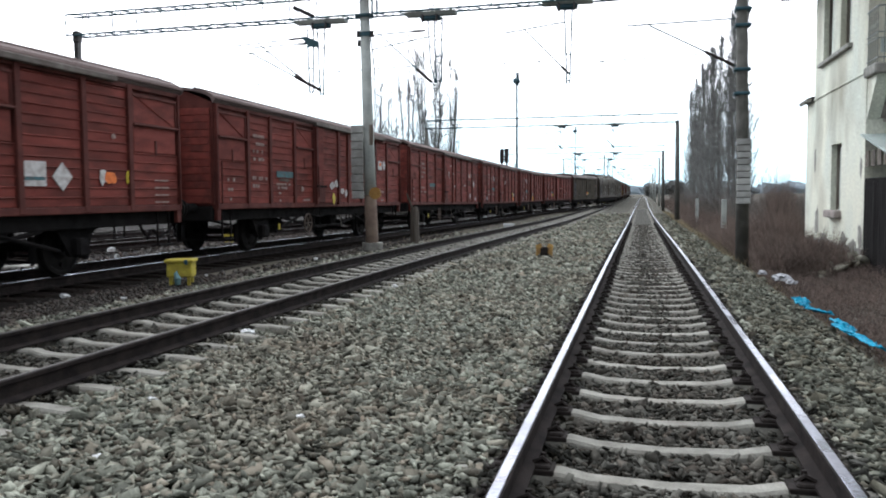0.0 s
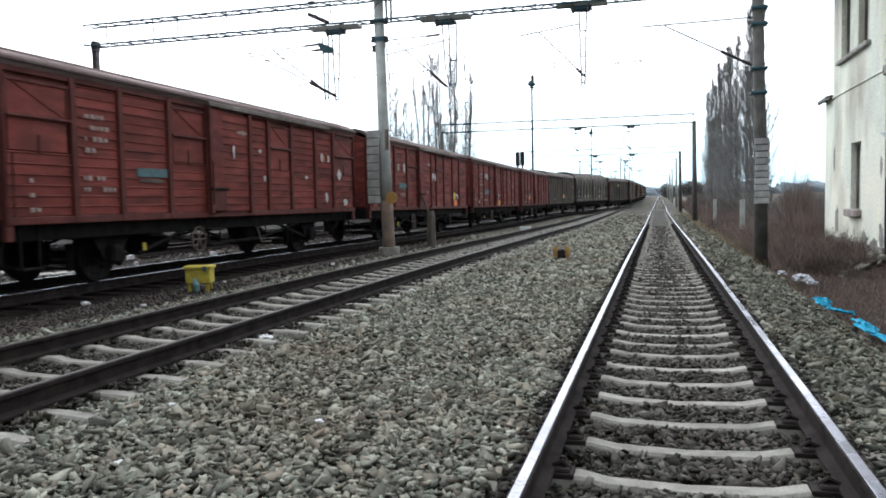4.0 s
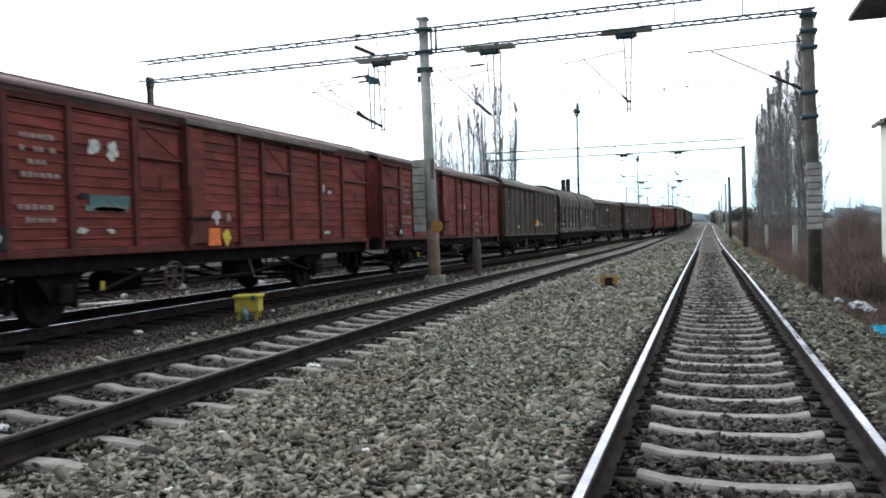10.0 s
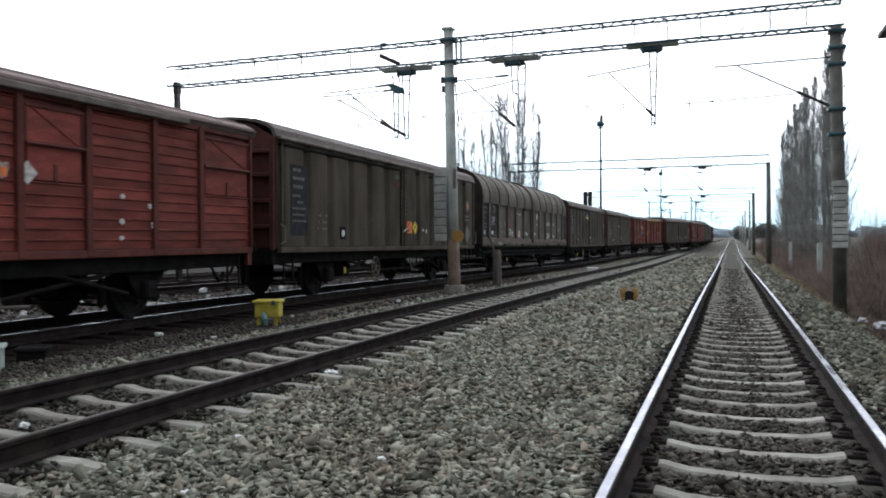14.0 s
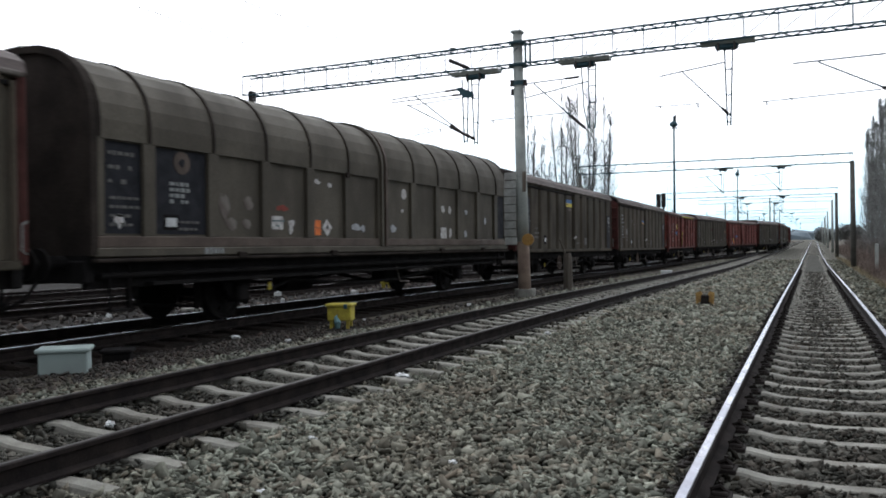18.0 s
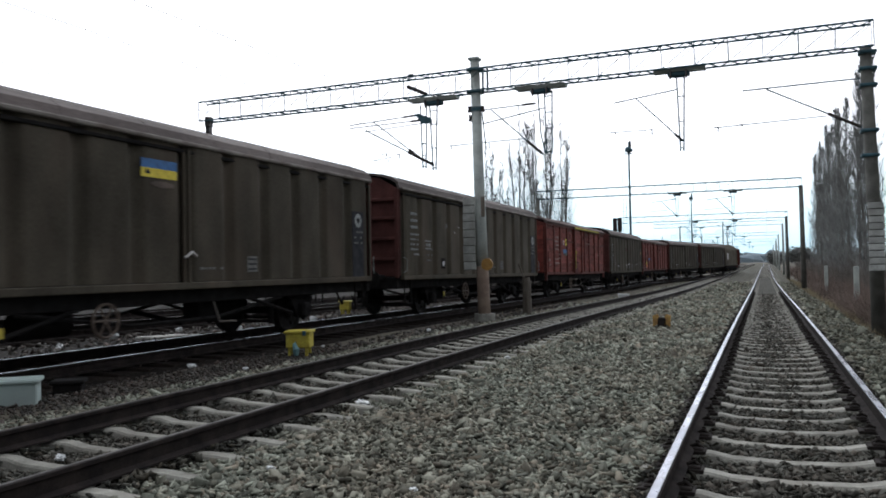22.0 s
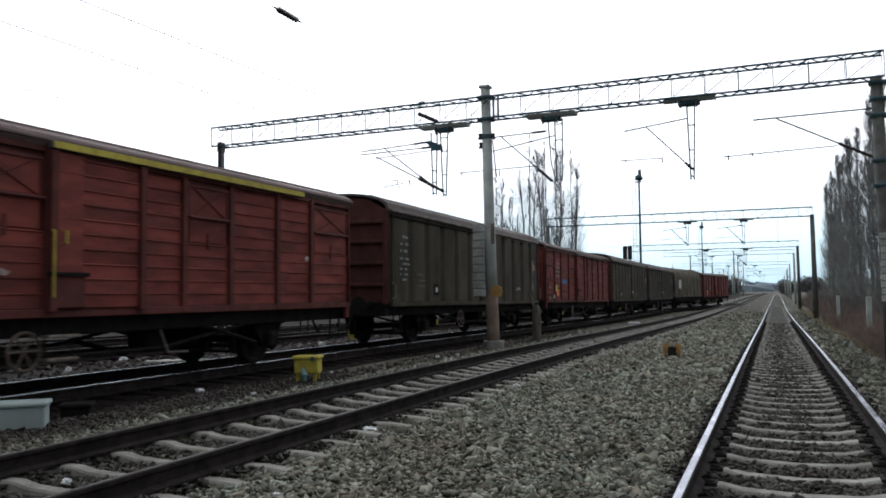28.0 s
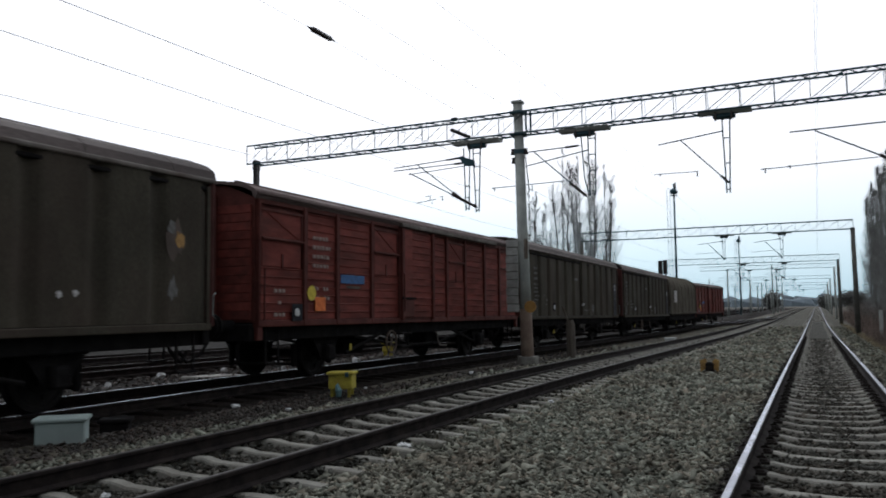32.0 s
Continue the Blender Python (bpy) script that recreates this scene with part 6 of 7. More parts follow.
def hood_wagon(L, name, label, mat, panels):
    HW, ZP, ZR = 1.36, (3.4 if panels else 3.15), (4.55 if panels else 4.35)
    w = thing(name, label, "goods wagon", "wagons of the goods train")
    underframe(w, L, 10.5 if L > 16 else 8.5, 0.12)
    part("floor", Shape().box(-HW, HW, -L / 2, L / 2, 1.16, 1.3), M_BLACK, w)
    for x in (-1.3, 1.3):
        part("side_tube", Shape().tube([(x, -L / 2 + 0.2, 0.98), (x, L / 2 - 0.2, 0.98)], 0.05, 8), M_BLACK, w)
        part("footboard", Shape().box(x - 0.1, x + 0.1, -L / 2 + 1.2, L / 2 - 1.2, 0.8, 0.85), M_BLACK, w)
    part("sill_beam", Shape().box(HW - 0.08, HW + 0.05, -L / 2, L / 2, 1.27, 1.42, 0.02), mat, w)
    part("track_strip", Shape().box(HW - 0.02, HW + 0.09, -L / 2, L / 2, 1.19, 1.25, 0.015), M_ENDGRIME, w)
    for e in (-1, 1):
        part("end_wall", Shape().prism(hood_outline(HW - 0.02, 1.25, ZP, ZR + 0.02), e * (L / 2 - 0.05) - 0.04, e * (L / 2 - 0.05) + 0.04), M_ENDGRIME, w)
        part("end_hoop", hoop(HW + 0.05, 1.3, ZP, ZR + 0.06, e * L / 2 - 0.06, e * L / 2 + 0.06, 0.12), M_ENDGRIME if panels else mat, w)
    if not panels:
        a, b = -L / 2 + 0.08, L / 2 - 0.08
        hood = part("sliding_hood", Shape().prism(hood_outline(HW - 0.02, 1.42, ZP, ZR), a, b), mat, w)
        for i in range(8):
            yy = min(max(a + (b - a) * i / 7, a + 0.05), b - 0.05)
            part("rib", hoop(HW + 0.004, 1.42, ZP, ZR + 0.018, yy - 0.05, yy + 0.05), mat, hood)
        return w
    for e in (-1, 1):
        out = 0.03 if e > 0 else 0.0
        ys = sorted(e * y for y in HOOD_BAYS)
        a, b = ys[0], ys[-1]
        hood = part("sliding_hood", Shape().prism(hood_outline(HW + 0.025 + out, 3.1, ZP, ZR + out), a, b), mat, w)
        part("panel_wall", Shape().box(-HW + 0.02, HW - 0.035 + out, a + 0.02, b - 0.02, 1.42, 3.12), mat, hood)
        part("bottom_frame", Shape().box(HW - 0.04 + out, HW + 0.03 + out, a, b, 1.42, 1.6, 0.012), M_BEAM, hood)
        for y in ys:
            y0, y1 = max(y - 0.14, a), min(y + 0.14, b)
            part("upright", Shape().box(HW - 0.04 + out, HW + 0.028 + out, y0, y1, 1.6, 3.1, 0.012), mat, hood)
            yy = min(max(y, a + 0.03), b - 0.03)
            part("rib", hoop(HW + 0.045 + out, 3.12, ZP, ZR + 0.025 + out, yy - 0.03, yy + 0.03, 0.06), M_ENDGRIME, hood)
    part("middle_gap", Shape().prism(hood_outline(HW - 0.03, 1.4, ZP, ZR - 0.05), -0.12, 0.12), M_BLACK, w)
    for y in (-0.115, 0.1):
        part("middle_post", hoop(HW + 0.08, 1.4, ZP, ZR + 0.06, y - 0.05, y + 0.05, 0.12), M_BEAM if y > 0 else mat, w)
    for y in (-5.6, -2.4, 3.4, 6.6):
        part("roller_bracket", Shape().box(HW + 0.04, HW + 0.12, y - 0.12, y + 0.12, 1.2, 1.33, 0.02), M_ENDGRIME, w)
    part("latch_eye", Shape().tube([(HW + 0.05, -1.75, 3.06), (HW + 0.08, -1.75, 3.06)], 0.07, 12), M_ENDGRIME, w)
    return w


def mark(w, y, z, b, h, mat, kind="rect", x=None, tilt=0.0):
    """A painted mark, label or pasted paper on the side that faces the main line."""
    s = Shape()
    if kind == "round":
        s.tube([(-0.003, 0, 0), (0.004, 0, 0)], b / 2, 18)
    elif kind == "torn":
        pts = [(0.5 * b * math.cos(a) * (0.75 + 0.5 * noise.noise((y * 3 + math.cos(a) * 2, z + math.sin(a) * 2, b * 9))), 0.5 * h * math.sin(a) * (0.75 + 0.5 * noise.noise((z * 5 + math.sin(a) * 2, y + math.cos(a) * 2, h * 7)))) for a in [i * math.pi / 7 for i in range(14)]]
        s.add([(-0.003, *p) for p in pts] + [(0.004, *p) for p in pts], [tuple(range(13, -1, -1)), tuple(range(14, 28))] + [(i, (i + 1) % 14, 14 + (i + 1) % 14, 14 + i) for i in range(14)])
    else:
        s.box(-0.003, 0.004, -b / 2, b / 2, -h / 2, h / 2)
    turn = {"diamond": 45}.get(kind, tilt)
    part("paint_mark" if mat in (M_CHALK, M_PALE) else "label", s, mat, w, at=pose(x, y, z, turn, 0, 0))


def bars(w, y, z, rows_, width, x, mat, seed, h=0.06, step=0.16):
    """Unreadable lettering as rows of short bars."""
    rng = random.Random(seed)
    for r in range(rows_):
        p, end = y - width / 2, y + width / 2 - rng.uniform(0, 0.3) * width
        while p < end - 0.03:
            ln = rng.uniform(0.05, 0.13)
            if rng.random() < 0.82:
                mark(w, p + ln / 2, z - r * step, ln, h * rng.uniform(0.75, 1.05), mat, x=x)
            p += ln + 0.035


RX, DX = 1.391, 1.405


def mark_red(w, i):
    """Lettering, plates and pasted labels of each boarded van."""

    def m(y, z, b, h, mat, kind="rect", lift=0.0):
        mark(w, y, z, b, h, mat, kind, RX + lift + (0.075 if -1.6 < y < 0.35 else 0.0))

    def lettering(y, z, rows_, width, seed, h=0.09, step=0.2):
        bars(w, y, z, rows_, width, RX, M_PALE, seed + i, h, step)

    def plate(y, z, b=1.0, low=True):
        m(y, z, b, 0.17, M_TEAL)
        if low:
            m(y - 0.05, z - 0.16, b * 0.95, 0.12, M_BEAM, "torn")

    def number_case(y, z):
        m(y, z, 0.36, 0.35, M_NAVY, "rect", 0.05)
        m(y, z + 0.01, 0.2, 0.22, M_LITTER, "torn", 0.056)

    lettering(-5.2, 3.05, 4, 0.72, 0)
    lettering(-5.2, 1.95, 2, 0.85, 50)
    lettering(-6.75, 1.88, 3, 0.35, 90, 0.08, 0.24)
    if i == 0:
        lettering(-3.55, 1.83, 1, 0.9, 20)
        m(3.1, 1.86, 0.5, 0.42, M_CHALK)
        m(3.08, 1.78, 0.46, 0.06, M_TEAL, lift=0.006)
        m(3.75, 1.82, 0.36, 0.36, M_CHALK, "diamond")
        m(4.85, 1.84, 0.34, 0.4, M_CHALK, "torn")
        m(5.05, 1.82, 0.46, 0.34, M_ORANGE, "torn", 0.005)
        m(5.65, 1.84, 0.3, 0.4, M_YELLOW, "torn")
        m(5.2, 2.62, 0.16, 0.14, M_PALE, "torn")
        for z in (1.35, 1.5, 1.65, 1.8):
            m(6.75, z, 0.5, 0.03, M_PALE)
    elif i == 1:
        plate(-3.65, 2.1, 1.07)
        lettering(-3.73, 1.82, 2, 0.97, 20, 0.07, 0.1)
        for y, z, b, h in ((-4.01, 1.57, 0.25, 0.07), (-3.99, 1.36, 0.2, 0.08), (-2.46, 1.71, 0.3, 0.17), (-2.12, 1.38, 0.69, 0.09)):
            m(y, z, b, h, M_PALE, "torn")
        m(-0.3, 1.84, 0.5, 0.3, M_CHALK, "torn")
        m(0.08, 1.9, 0.4, 0.3, M_CHALK, "torn")
        m(-0.16, 1.42, 0.36, 0.4, M_YELLOW, "torn")
        m(0.85, 1.68, 0.4, 0.24, M_CHALK, "torn")
        m(1.18, 1.6, 0.35, 0.3, M_CHALK, "torn")
        m(3.57, 1.6, 0.8, 0.34, M_PALE, "torn")
        m(3.35, 1.66, 0.36, 0.2, M_CHALK, "torn", 0.005)
        m(4.88, 2.69, 0.44, 0.33, M_CHALK)
        m(4.88, 2.72, 0.3, 0.2, M_ORANGE, "torn", 0.006)
        m(5.37, 2.72, 0.28, 0.28, M_CHALK, "diamond")
        lettering(5.12, 1.85, 4, 0.35, 33, 0.07, 0.16)
    elif i == 2:
        plate(-3.6, 2.1)
        for y, z, b, h in ((-0.51, 2.67, 0.14, 0.4), (0.95, 2.78, 0.18, 0.12), (1.44, 2.67, 0.16, 0.32), (1.18, 2.1, 0.18, 0.18), (3.71, 2.19, 0.2, 0.14), (5.36, 2.8, 0.2, 0.28), (5.15, 1.61, 0.24, 0.42), (6.66, 1.46, 0.4, 0.28)):
            m(y, z, b, h, M_CHALK, "torn")
        m(-0.09, 3.16, 0.62, 0.13, M_PALE, "torn")
        m(4.85, 2.81, 0.26, 0.4, M_CHALK, "torn")
        m(4.98, 2.78, 0.16, 0.26, M_ORANGE, "torn", 0.005)
        m(6.19, 2.33, 0.27, 0.27, M_CHALK, "diamond")
    elif i == 3:
        plate(-3.5, 2.13)
        lettering(-3.55, 1.76, 1, 0.9, 20)
        m(-4.1, 2.81, 0.4, 0.42, M_PALE, "torn")
        m(-3.35, 2.82, 0.3, 0.46, M_CHALK, "torn")
        number_case(-6.2, 1.49)
        m(-0.11, 3.09, 0.69, 0.14, M_PALE, "torn")
        m(-0.3, 1.9, 0.22, 0.18, M_PALE, "torn")
        m(0.85, 2.66, 0.42, 0.2, M_CHALK)
        m(0.8, 2.55, 0.22, 0.32, M_CHALK, "torn", 0.005)
        m(1.27, 2.58, 0.27, 0.27, M_CHALK, "diamond")
        m(4.73, 1.76, 0.36, 0.34, M_YELLOW, "round")
        m(5.1, 1.82, 0.34, 0.2, M_CHALK, "torn")
        m(5.38, 1.72, 0.32, 0.26, M_CHALK, "torn")
        m(4.92, 1.39, 0.56, 0.34, M_ORANGE)
        m(5.05, 1.2, 0.6, 0.14, M_PALE, "torn")
    elif i == 4:
        plate(-3.66, 2.1)
        m(-3.73, 1.96, 1.05, 0.11, M_SHEETPALE)
        m(-4.29, 2.16, 0.36, 0.13, M_NAVY, "torn", 0.006)
        for y, z, b, h in ((-4.02, 2.99, 0.4, 0.36), (-3.56, 2.95, 0.36, 0.42), (-4.33, 1.58, 0.3, 0.14), (-3.66, 1.57, 0.26, 0.13), (4.5, 2.63, 0.24, 0.3), (4.86, 2.55, 0.3, 0.14), (4.68, 1.46, 0.5, 0.13)):
            m(y, z, b, h, M_CHALK, "torn")
        m(-0.62, 1.86, 0.45, 0.26, M_CHALK, "torn")
        m(-0.62, 1.72, 0.16, 0.16, M_CHALK, "torn", 0.004)
        m(-0.18, 1.82, 0.22, 0.26, M_PALE, "torn")
        m(-0.72, 1.42, 0.44, 0.36, M_ORANGE)
        m(-0.26, 1.4, 0.4, 0.36, M_YELLOW, "torn")
        number_case(-6.1, 1.48)
    elif i == 5:
        number_case(-5.98, 1.44)
        m(-3.48, 2.02, 1.05, 0.16, M_TEAL)
        m(-3.8, 1.76, 0.48, 0.42, M_CHALK, "torn")
        m(-3.74, 1.77, 0.42, 0.36, M_ORANGE, "torn", 0.005)
        m(-3.35, 1.76, 0.38, 0.4, M_YELLOW, "torn", 0.005)
        m(-3.7, 2.6, 0.5, 0.07, M_CHALK, "torn")
        m(1.1, 2.48, 0.26, 0.34, M_PALE, "torn")
        m(1.12, 2.44, 0.16, 0.2, M_ORANGE, "torn", 0.005)
        m(1.54, 2.46, 0.26, 0.26, M_CHALK, "diamond")
        for y, z in ((3.52, 2.2), (4.21, 2.06), (3.5, 1.77), (3.49, 1.49), (4.29, 1.72)):
            m(y, z, 0.15, 0.13, M_CHALK, "torn")
        m(-2.3, 1.62, 0.3, 0.16, M_PALE, "torn")
    elif i == 10:
        part("rail_paint", Shape().box(1.512, 1.518, -1.58, 5.18, 3.655, 3.755), M_YBOX, w, "yellow painted door track cover")
        m(-3.75, 2.84, 0.2, 0.4, M_CHALK, "torn")
        m(-3.58, 2.87, 0.18, 0.2, M_ORANGE, "torn", 0.005)
        m(-3.2, 2.86, 0.34, 0.36, M_YELLOW)
        m(-3.2, 2.88, 0.2, 0.16, M_RUST, "torn", 0.006)
        m(-3.35, 2.38, 1.1, 0.2, M_BLUE)
        m(-3.3, 2.22, 0.8, 0.14, M_BEAM)
        for k in range(3):
            m(-3.55 + 0.26 * k, 2.23, 0.12, 0.08, M_TEAL, lift=0.006)
        lettering(-4.7, 2.4, 3, 0.4, 61)
        m(-2.3, 1.81, 0.3, 0.13, M_PALE, "torn")
        m(5.5, 2.29, 0.16, 0.14, M_CHALK, "torn")
    else:
        number_case(-6.2, 1.44)
        m(-5.66, 1.85, 0.32, 0.34, M_YELLOW, "round", 0.04)
        m(-5.28, 1.62, 0.4, 0.3, M_ORANGE, lift=0.012)
        m(-3.9, 2.2, 1.05, 0.2, M_BLUE)
        m(-3.9, 2.02, 0.9, 0.1, M_BEAM, "torn")


def mark_dark(w, i):
    """Lettering panels, plates and labels of each sliding-wall van."""

    def m(y, z, b, h, mat, kind="rect", lift=0.0, tilt=0.0):
        mark(w, y, z, b, h, mat, kind, DX - 0.008 + lift + (0.03 if y > 0.05 else 0.0), tilt)

    if i < 9:
        m(-6.5, 2.4, 0.82, 1.7, M_NAVY)
    ink = M_FADED if i in (8, 9, 11) else M_DIM
    bars(w, -6.55, 3.12, 3, 0.5, DX, ink, i, 0.085, 0.2)
    bars(w, -6.5, 2.5, 5, 0.66, DX, ink, i + 40, 0.06, 0.15)
    bars(w, -5.3, 2.07, 3, 0.6, DX - 0.006, M_DIM, i + 9, 0.06, 0.17)
    m(-4.2, 1.64, 0.34, 0.34, M_BLACK)
    m(-4.19, 1.63, 0.24, 0.22, M_LITTER, "torn", 0.006)
    if i != 6:
        m(2.0, 1.6, 0.34, 0.32, M_DIM)
        for j in range(3):
            m(2.0, 1.5 + j * 0.1, 0.26, 0.035, M_NAVY, lift=0.006)
        bars(w, 0.75, 1.52, 1, 0.8, DX + 0.024, M_DIM, i + 5, 0.05)
    if i == 6:
        m(-0.52, 3.19, 0.5, 0.2, M_REDFRAME, "torn")
        m(-0.5, 3.42, 0.48, 0.22, M_TAN, "torn")
        for k in range(9):
            m(-0.1, 3.0 - 0.13 * k, 0.07, 0.08, M_DIM)
            if k < 6:
                m(0.13, 2.95 - 0.13 * k, 0.1, 0.06, M_DIM)
        m(0.48, 1.965, 0.44, 0.185, M_ORANGE)
        m(0.48, 1.77, 0.44, 0.185, M_ORANGE)
        for z in (1.965, 1.77):
            bars(w, 0.5, z, 1, 0.32, DX + 0.03, M_RUST, 5, 0.08)
        m(0.95, 1.87, 0.31, 0.31, M_YELLOW, "diamond")
        m(0.95, 1.9, 0.08, 0.1, M_BLACK, "torn", 0.006)
        m(1.67, 1.8, 0.18, 0.12, M_CHALK, "torn")
        m(1.97, 1.76, 0.16, 0.18, M_CHALK, "torn")
        m(2.9, 1.66, 0.74, 0.66, M_TAN, "torn")
        m(6.5, 2.8, 0.4, 0.4, M_TRIM, "round")
        m(6.5, 2.78, 0.18, 0.2, M_ORANGE, "torn", 0.006)
        bars(w, 6.45, 2.4, 2, 0.55, DX + 0.024, M_TRIM, 9, 0.06, 0.14)
        m(6.5, 1.7, 0.7, 0.7, M_DIM, "torn")
    elif i == 11:
        m(-0.57, 2.86, 0.64, 0.24, M_ENDRED)
        m(-0.6, 1.67, 0.18, 0.2, M_CHALK, "torn")
        m(-0.42, 1.5, 0.22, 0.2, M_CHALK, "torn")
        m(4.2, 1.74, 0.14, 0.12, M_CHALK, "torn")
        m(4.48, 1.76, 0.12, 0.12, M_CHALK, "torn")
        m(6.5, 2.65, 0.62, 0.8, M_BEAM, "torn")
        m(6.6, 2.7, 0.3, 0.36, M_OCHRE, "torn", 0.006)
        m(6.4, 2.9, 0.24, 0.3, M_DIM, "torn", 0.006)
        m(6.45, 1.85, 0.3, 0.5, M_DIM, "torn")
    else:
        m(6.65, 2.1, 0.62, 1.7, M_NAVY)
        m(6.65, 2.72, 0.36, 0.36, M_FADED, "round", 0.008)
        m(6.65, 2.72, 0.15, 0.15, M_NAVY, "round", 0.014)
        bars(w, 6.65, 2.42, 3, 0.45, DX + 0.03, M_DIM, i + 3, 0.05, 0.14)
    if i == 8:
        m(-0.68, 3.35, 0.9, 0.16, M_BLUE)
        m(-0.68, 3.19, 0.9, 0.16, M_YELLOW)
        m(-0.98, 3.2, 0.16, 0.12, M_NAVY, "torn", 0.006)
        m(-0.6, 3.0, 0.74, 0.16, M_BEAM, "torn")
        m(-6.99, 1.64, 0.2, 0.26, M_REDFRAME)
    elif i == 9:
        m(-0.55, 2.93, 0.68, 0.11, M_BLUE, tilt=-5)
        m(-0.55, 2.82, 0.66, 0.11, M_OCHRE, tilt=-5)
        for z in (2.33, 2.1):
            m(-5.45, z, 0.46, 0.035, M_FADED)
        bars(w, -5.42, 2.21, 1, 0.4, DX - 0.006, M_FADED, 12, 0.1)
        m(-3.88, 2.88, 0.2, 0.22, M_DIM, "torn")
        m(-3.1, 2.69, 0.09, 0.08, M_CHALK, "torn")
        m(-2.72, 2.88, 0.09, 0.08, M_CHALK, "torn")
        bars(w, -1.9, 1.67, 1, 0.5, DX - 0.006, M_DIM, 15, 0.1)
    elif i > 11:
        m(-0.75, 2.9, 0.5, 0.1, M_DIM)


def mark_hood(w):
    """Panels, plates and torn papers in the bays of the long hood wagon."""
    inner = 1.327

    def m(y, z, b, h, mat, kind="rect", lift=0.0):
        mark(w, y, z, b, h, mat, kind, inner + lift + (0.03 if y > 0 else 0.0))

    m(-8.35, 2.36, 0.74, 1.44, M_NAVY)
    m(-7.08, 2.36, 1.24, 1.44, M_NAVY)
    m(8.35, 2.36, 0.74, 1.44, M_NAVY)
    bars(w, -8.36, 2.9, 3, 0.6, inner + 0.008, M_DIM, 4, 0.07, 0.22)
    bars(w, -8.36, 2.2, 4, 0.55, inner + 0.008, M_DIM, 8, 0.05, 0.14)
    m(-8.43, 1.86, 0.26, 0.32, M_CHALK, "torn", 0.008)
    m(-7.05, 2.87, 0.4, 0.4, M_BEAM, "round", 0.008)
    m(-7.05, 2.87, 0.2, 0.16, M_NAVY, "torn", 0.014)
    bars(w, -7.05, 2.5, 4, 0.6, inner + 0.008, M_FADED, 6, 0.07, 0.1)
    bars(w, -6.9, 1.85, 2, 0.6, inner + 0.008, M_DIM, 7, 0.05, 0.12)
    m(-7.32, 1.84, 0.36, 0.26, M_BLACK, lift=0.008)
    m(-7.32, 1.84, 0.25, 0.15, M_LITTER, lift=0.014)
    for y, z, b, h in ((-5.95, 2.2, 0.36, 0.62), (-5.75, 1.85, 0.4, 0.36), (-5.3, 1.85, 0.3, 0.28), (-5.25, 2.25, 0.4, 0.34), (-1.2, 1.86, 0.5, 0.24), (-0.9, 1.84, 0.26, 0.22), (0.6, 1.85, 0.42, 0.26), (5.4, 2.45, 0.3, 0.2), (5.35, 1.76, 0.3, 0.28), (7.0, 2.2, 0.2, 0.3)):
        m(y, z, b, h, M_SACK if y > -1.5 else M_TRIM, "torn")
    m(-4.15, 2.2, 0.5, 0.17, M_RUSTRED, "torn")
    for y, z, b, h, kind in ((-4.32, 1.9, 0.38, 0.27, "rect"), (-3.82, 1.9, 0.32, 0.2, "torn"), (-3.86, 1.76, 0.2, 0.2, "torn"), (-2.87, 2.83, 0.3, 0.14, "torn"), (-2.36, 2.79, 0.22, 0.14, "torn"), (-2.48, 1.83, 0.28, 0.28, "diamond"), (1.2, 2.78, 0.28, 0.26, "round"), (1.1, 2.33, 0.2, 0.13, "torn"),
                             (3.67, 2.47, 0.36, 0.26, "torn"), (4.16, 2.46, 0.3, 0.28, "torn"), (3.71, 1.78, 0.4, 0.32, "rect"), (4.2, 1.78, 0.26, 0.34, "torn")):
        m(y, z, b, h, M_CHALK, kind)
    bars(w, -4.32, 1.94, 2, 0.34, inner + 0.008, M_TEAL, 3, 0.04, 0.1)
    m(-2.96, 1.91, 0.44, 0.16, M_ORANGE)
    m(-2.96, 1.74, 0.44, 0.16, M_ORANGE)
    for z in (1.91, 1.74):
        bars(w, -2.94, z, 1, 0.3, inner + 0.008, M_RUST, 5, 0.07)
    m(-2.48, 1.84, 0.1, 0.1, M_NAVY, "torn", 0.008)
    bars(w, -6.3, 1.35, 1, 0.6, 1.415, M_FADED, 21, 0.12)


# middle of each body along the line when the clip starts, and its kind
ENDS = [(8.4, "R"), (24.85, "R"), (41.3, "R"), (57.6, "R"), (73.85, "R"), (89.85, "R"), (105.85, "D"), (123.5, "H"),
        (141.1, "D"), (157.95, "D"), (174.6, "X"), (191.8, "E"), (208.0, "R"), (224.2, "E"), (240.6, "E"), (256.2, "T"), (271.2, "R")]
WAGONS = []


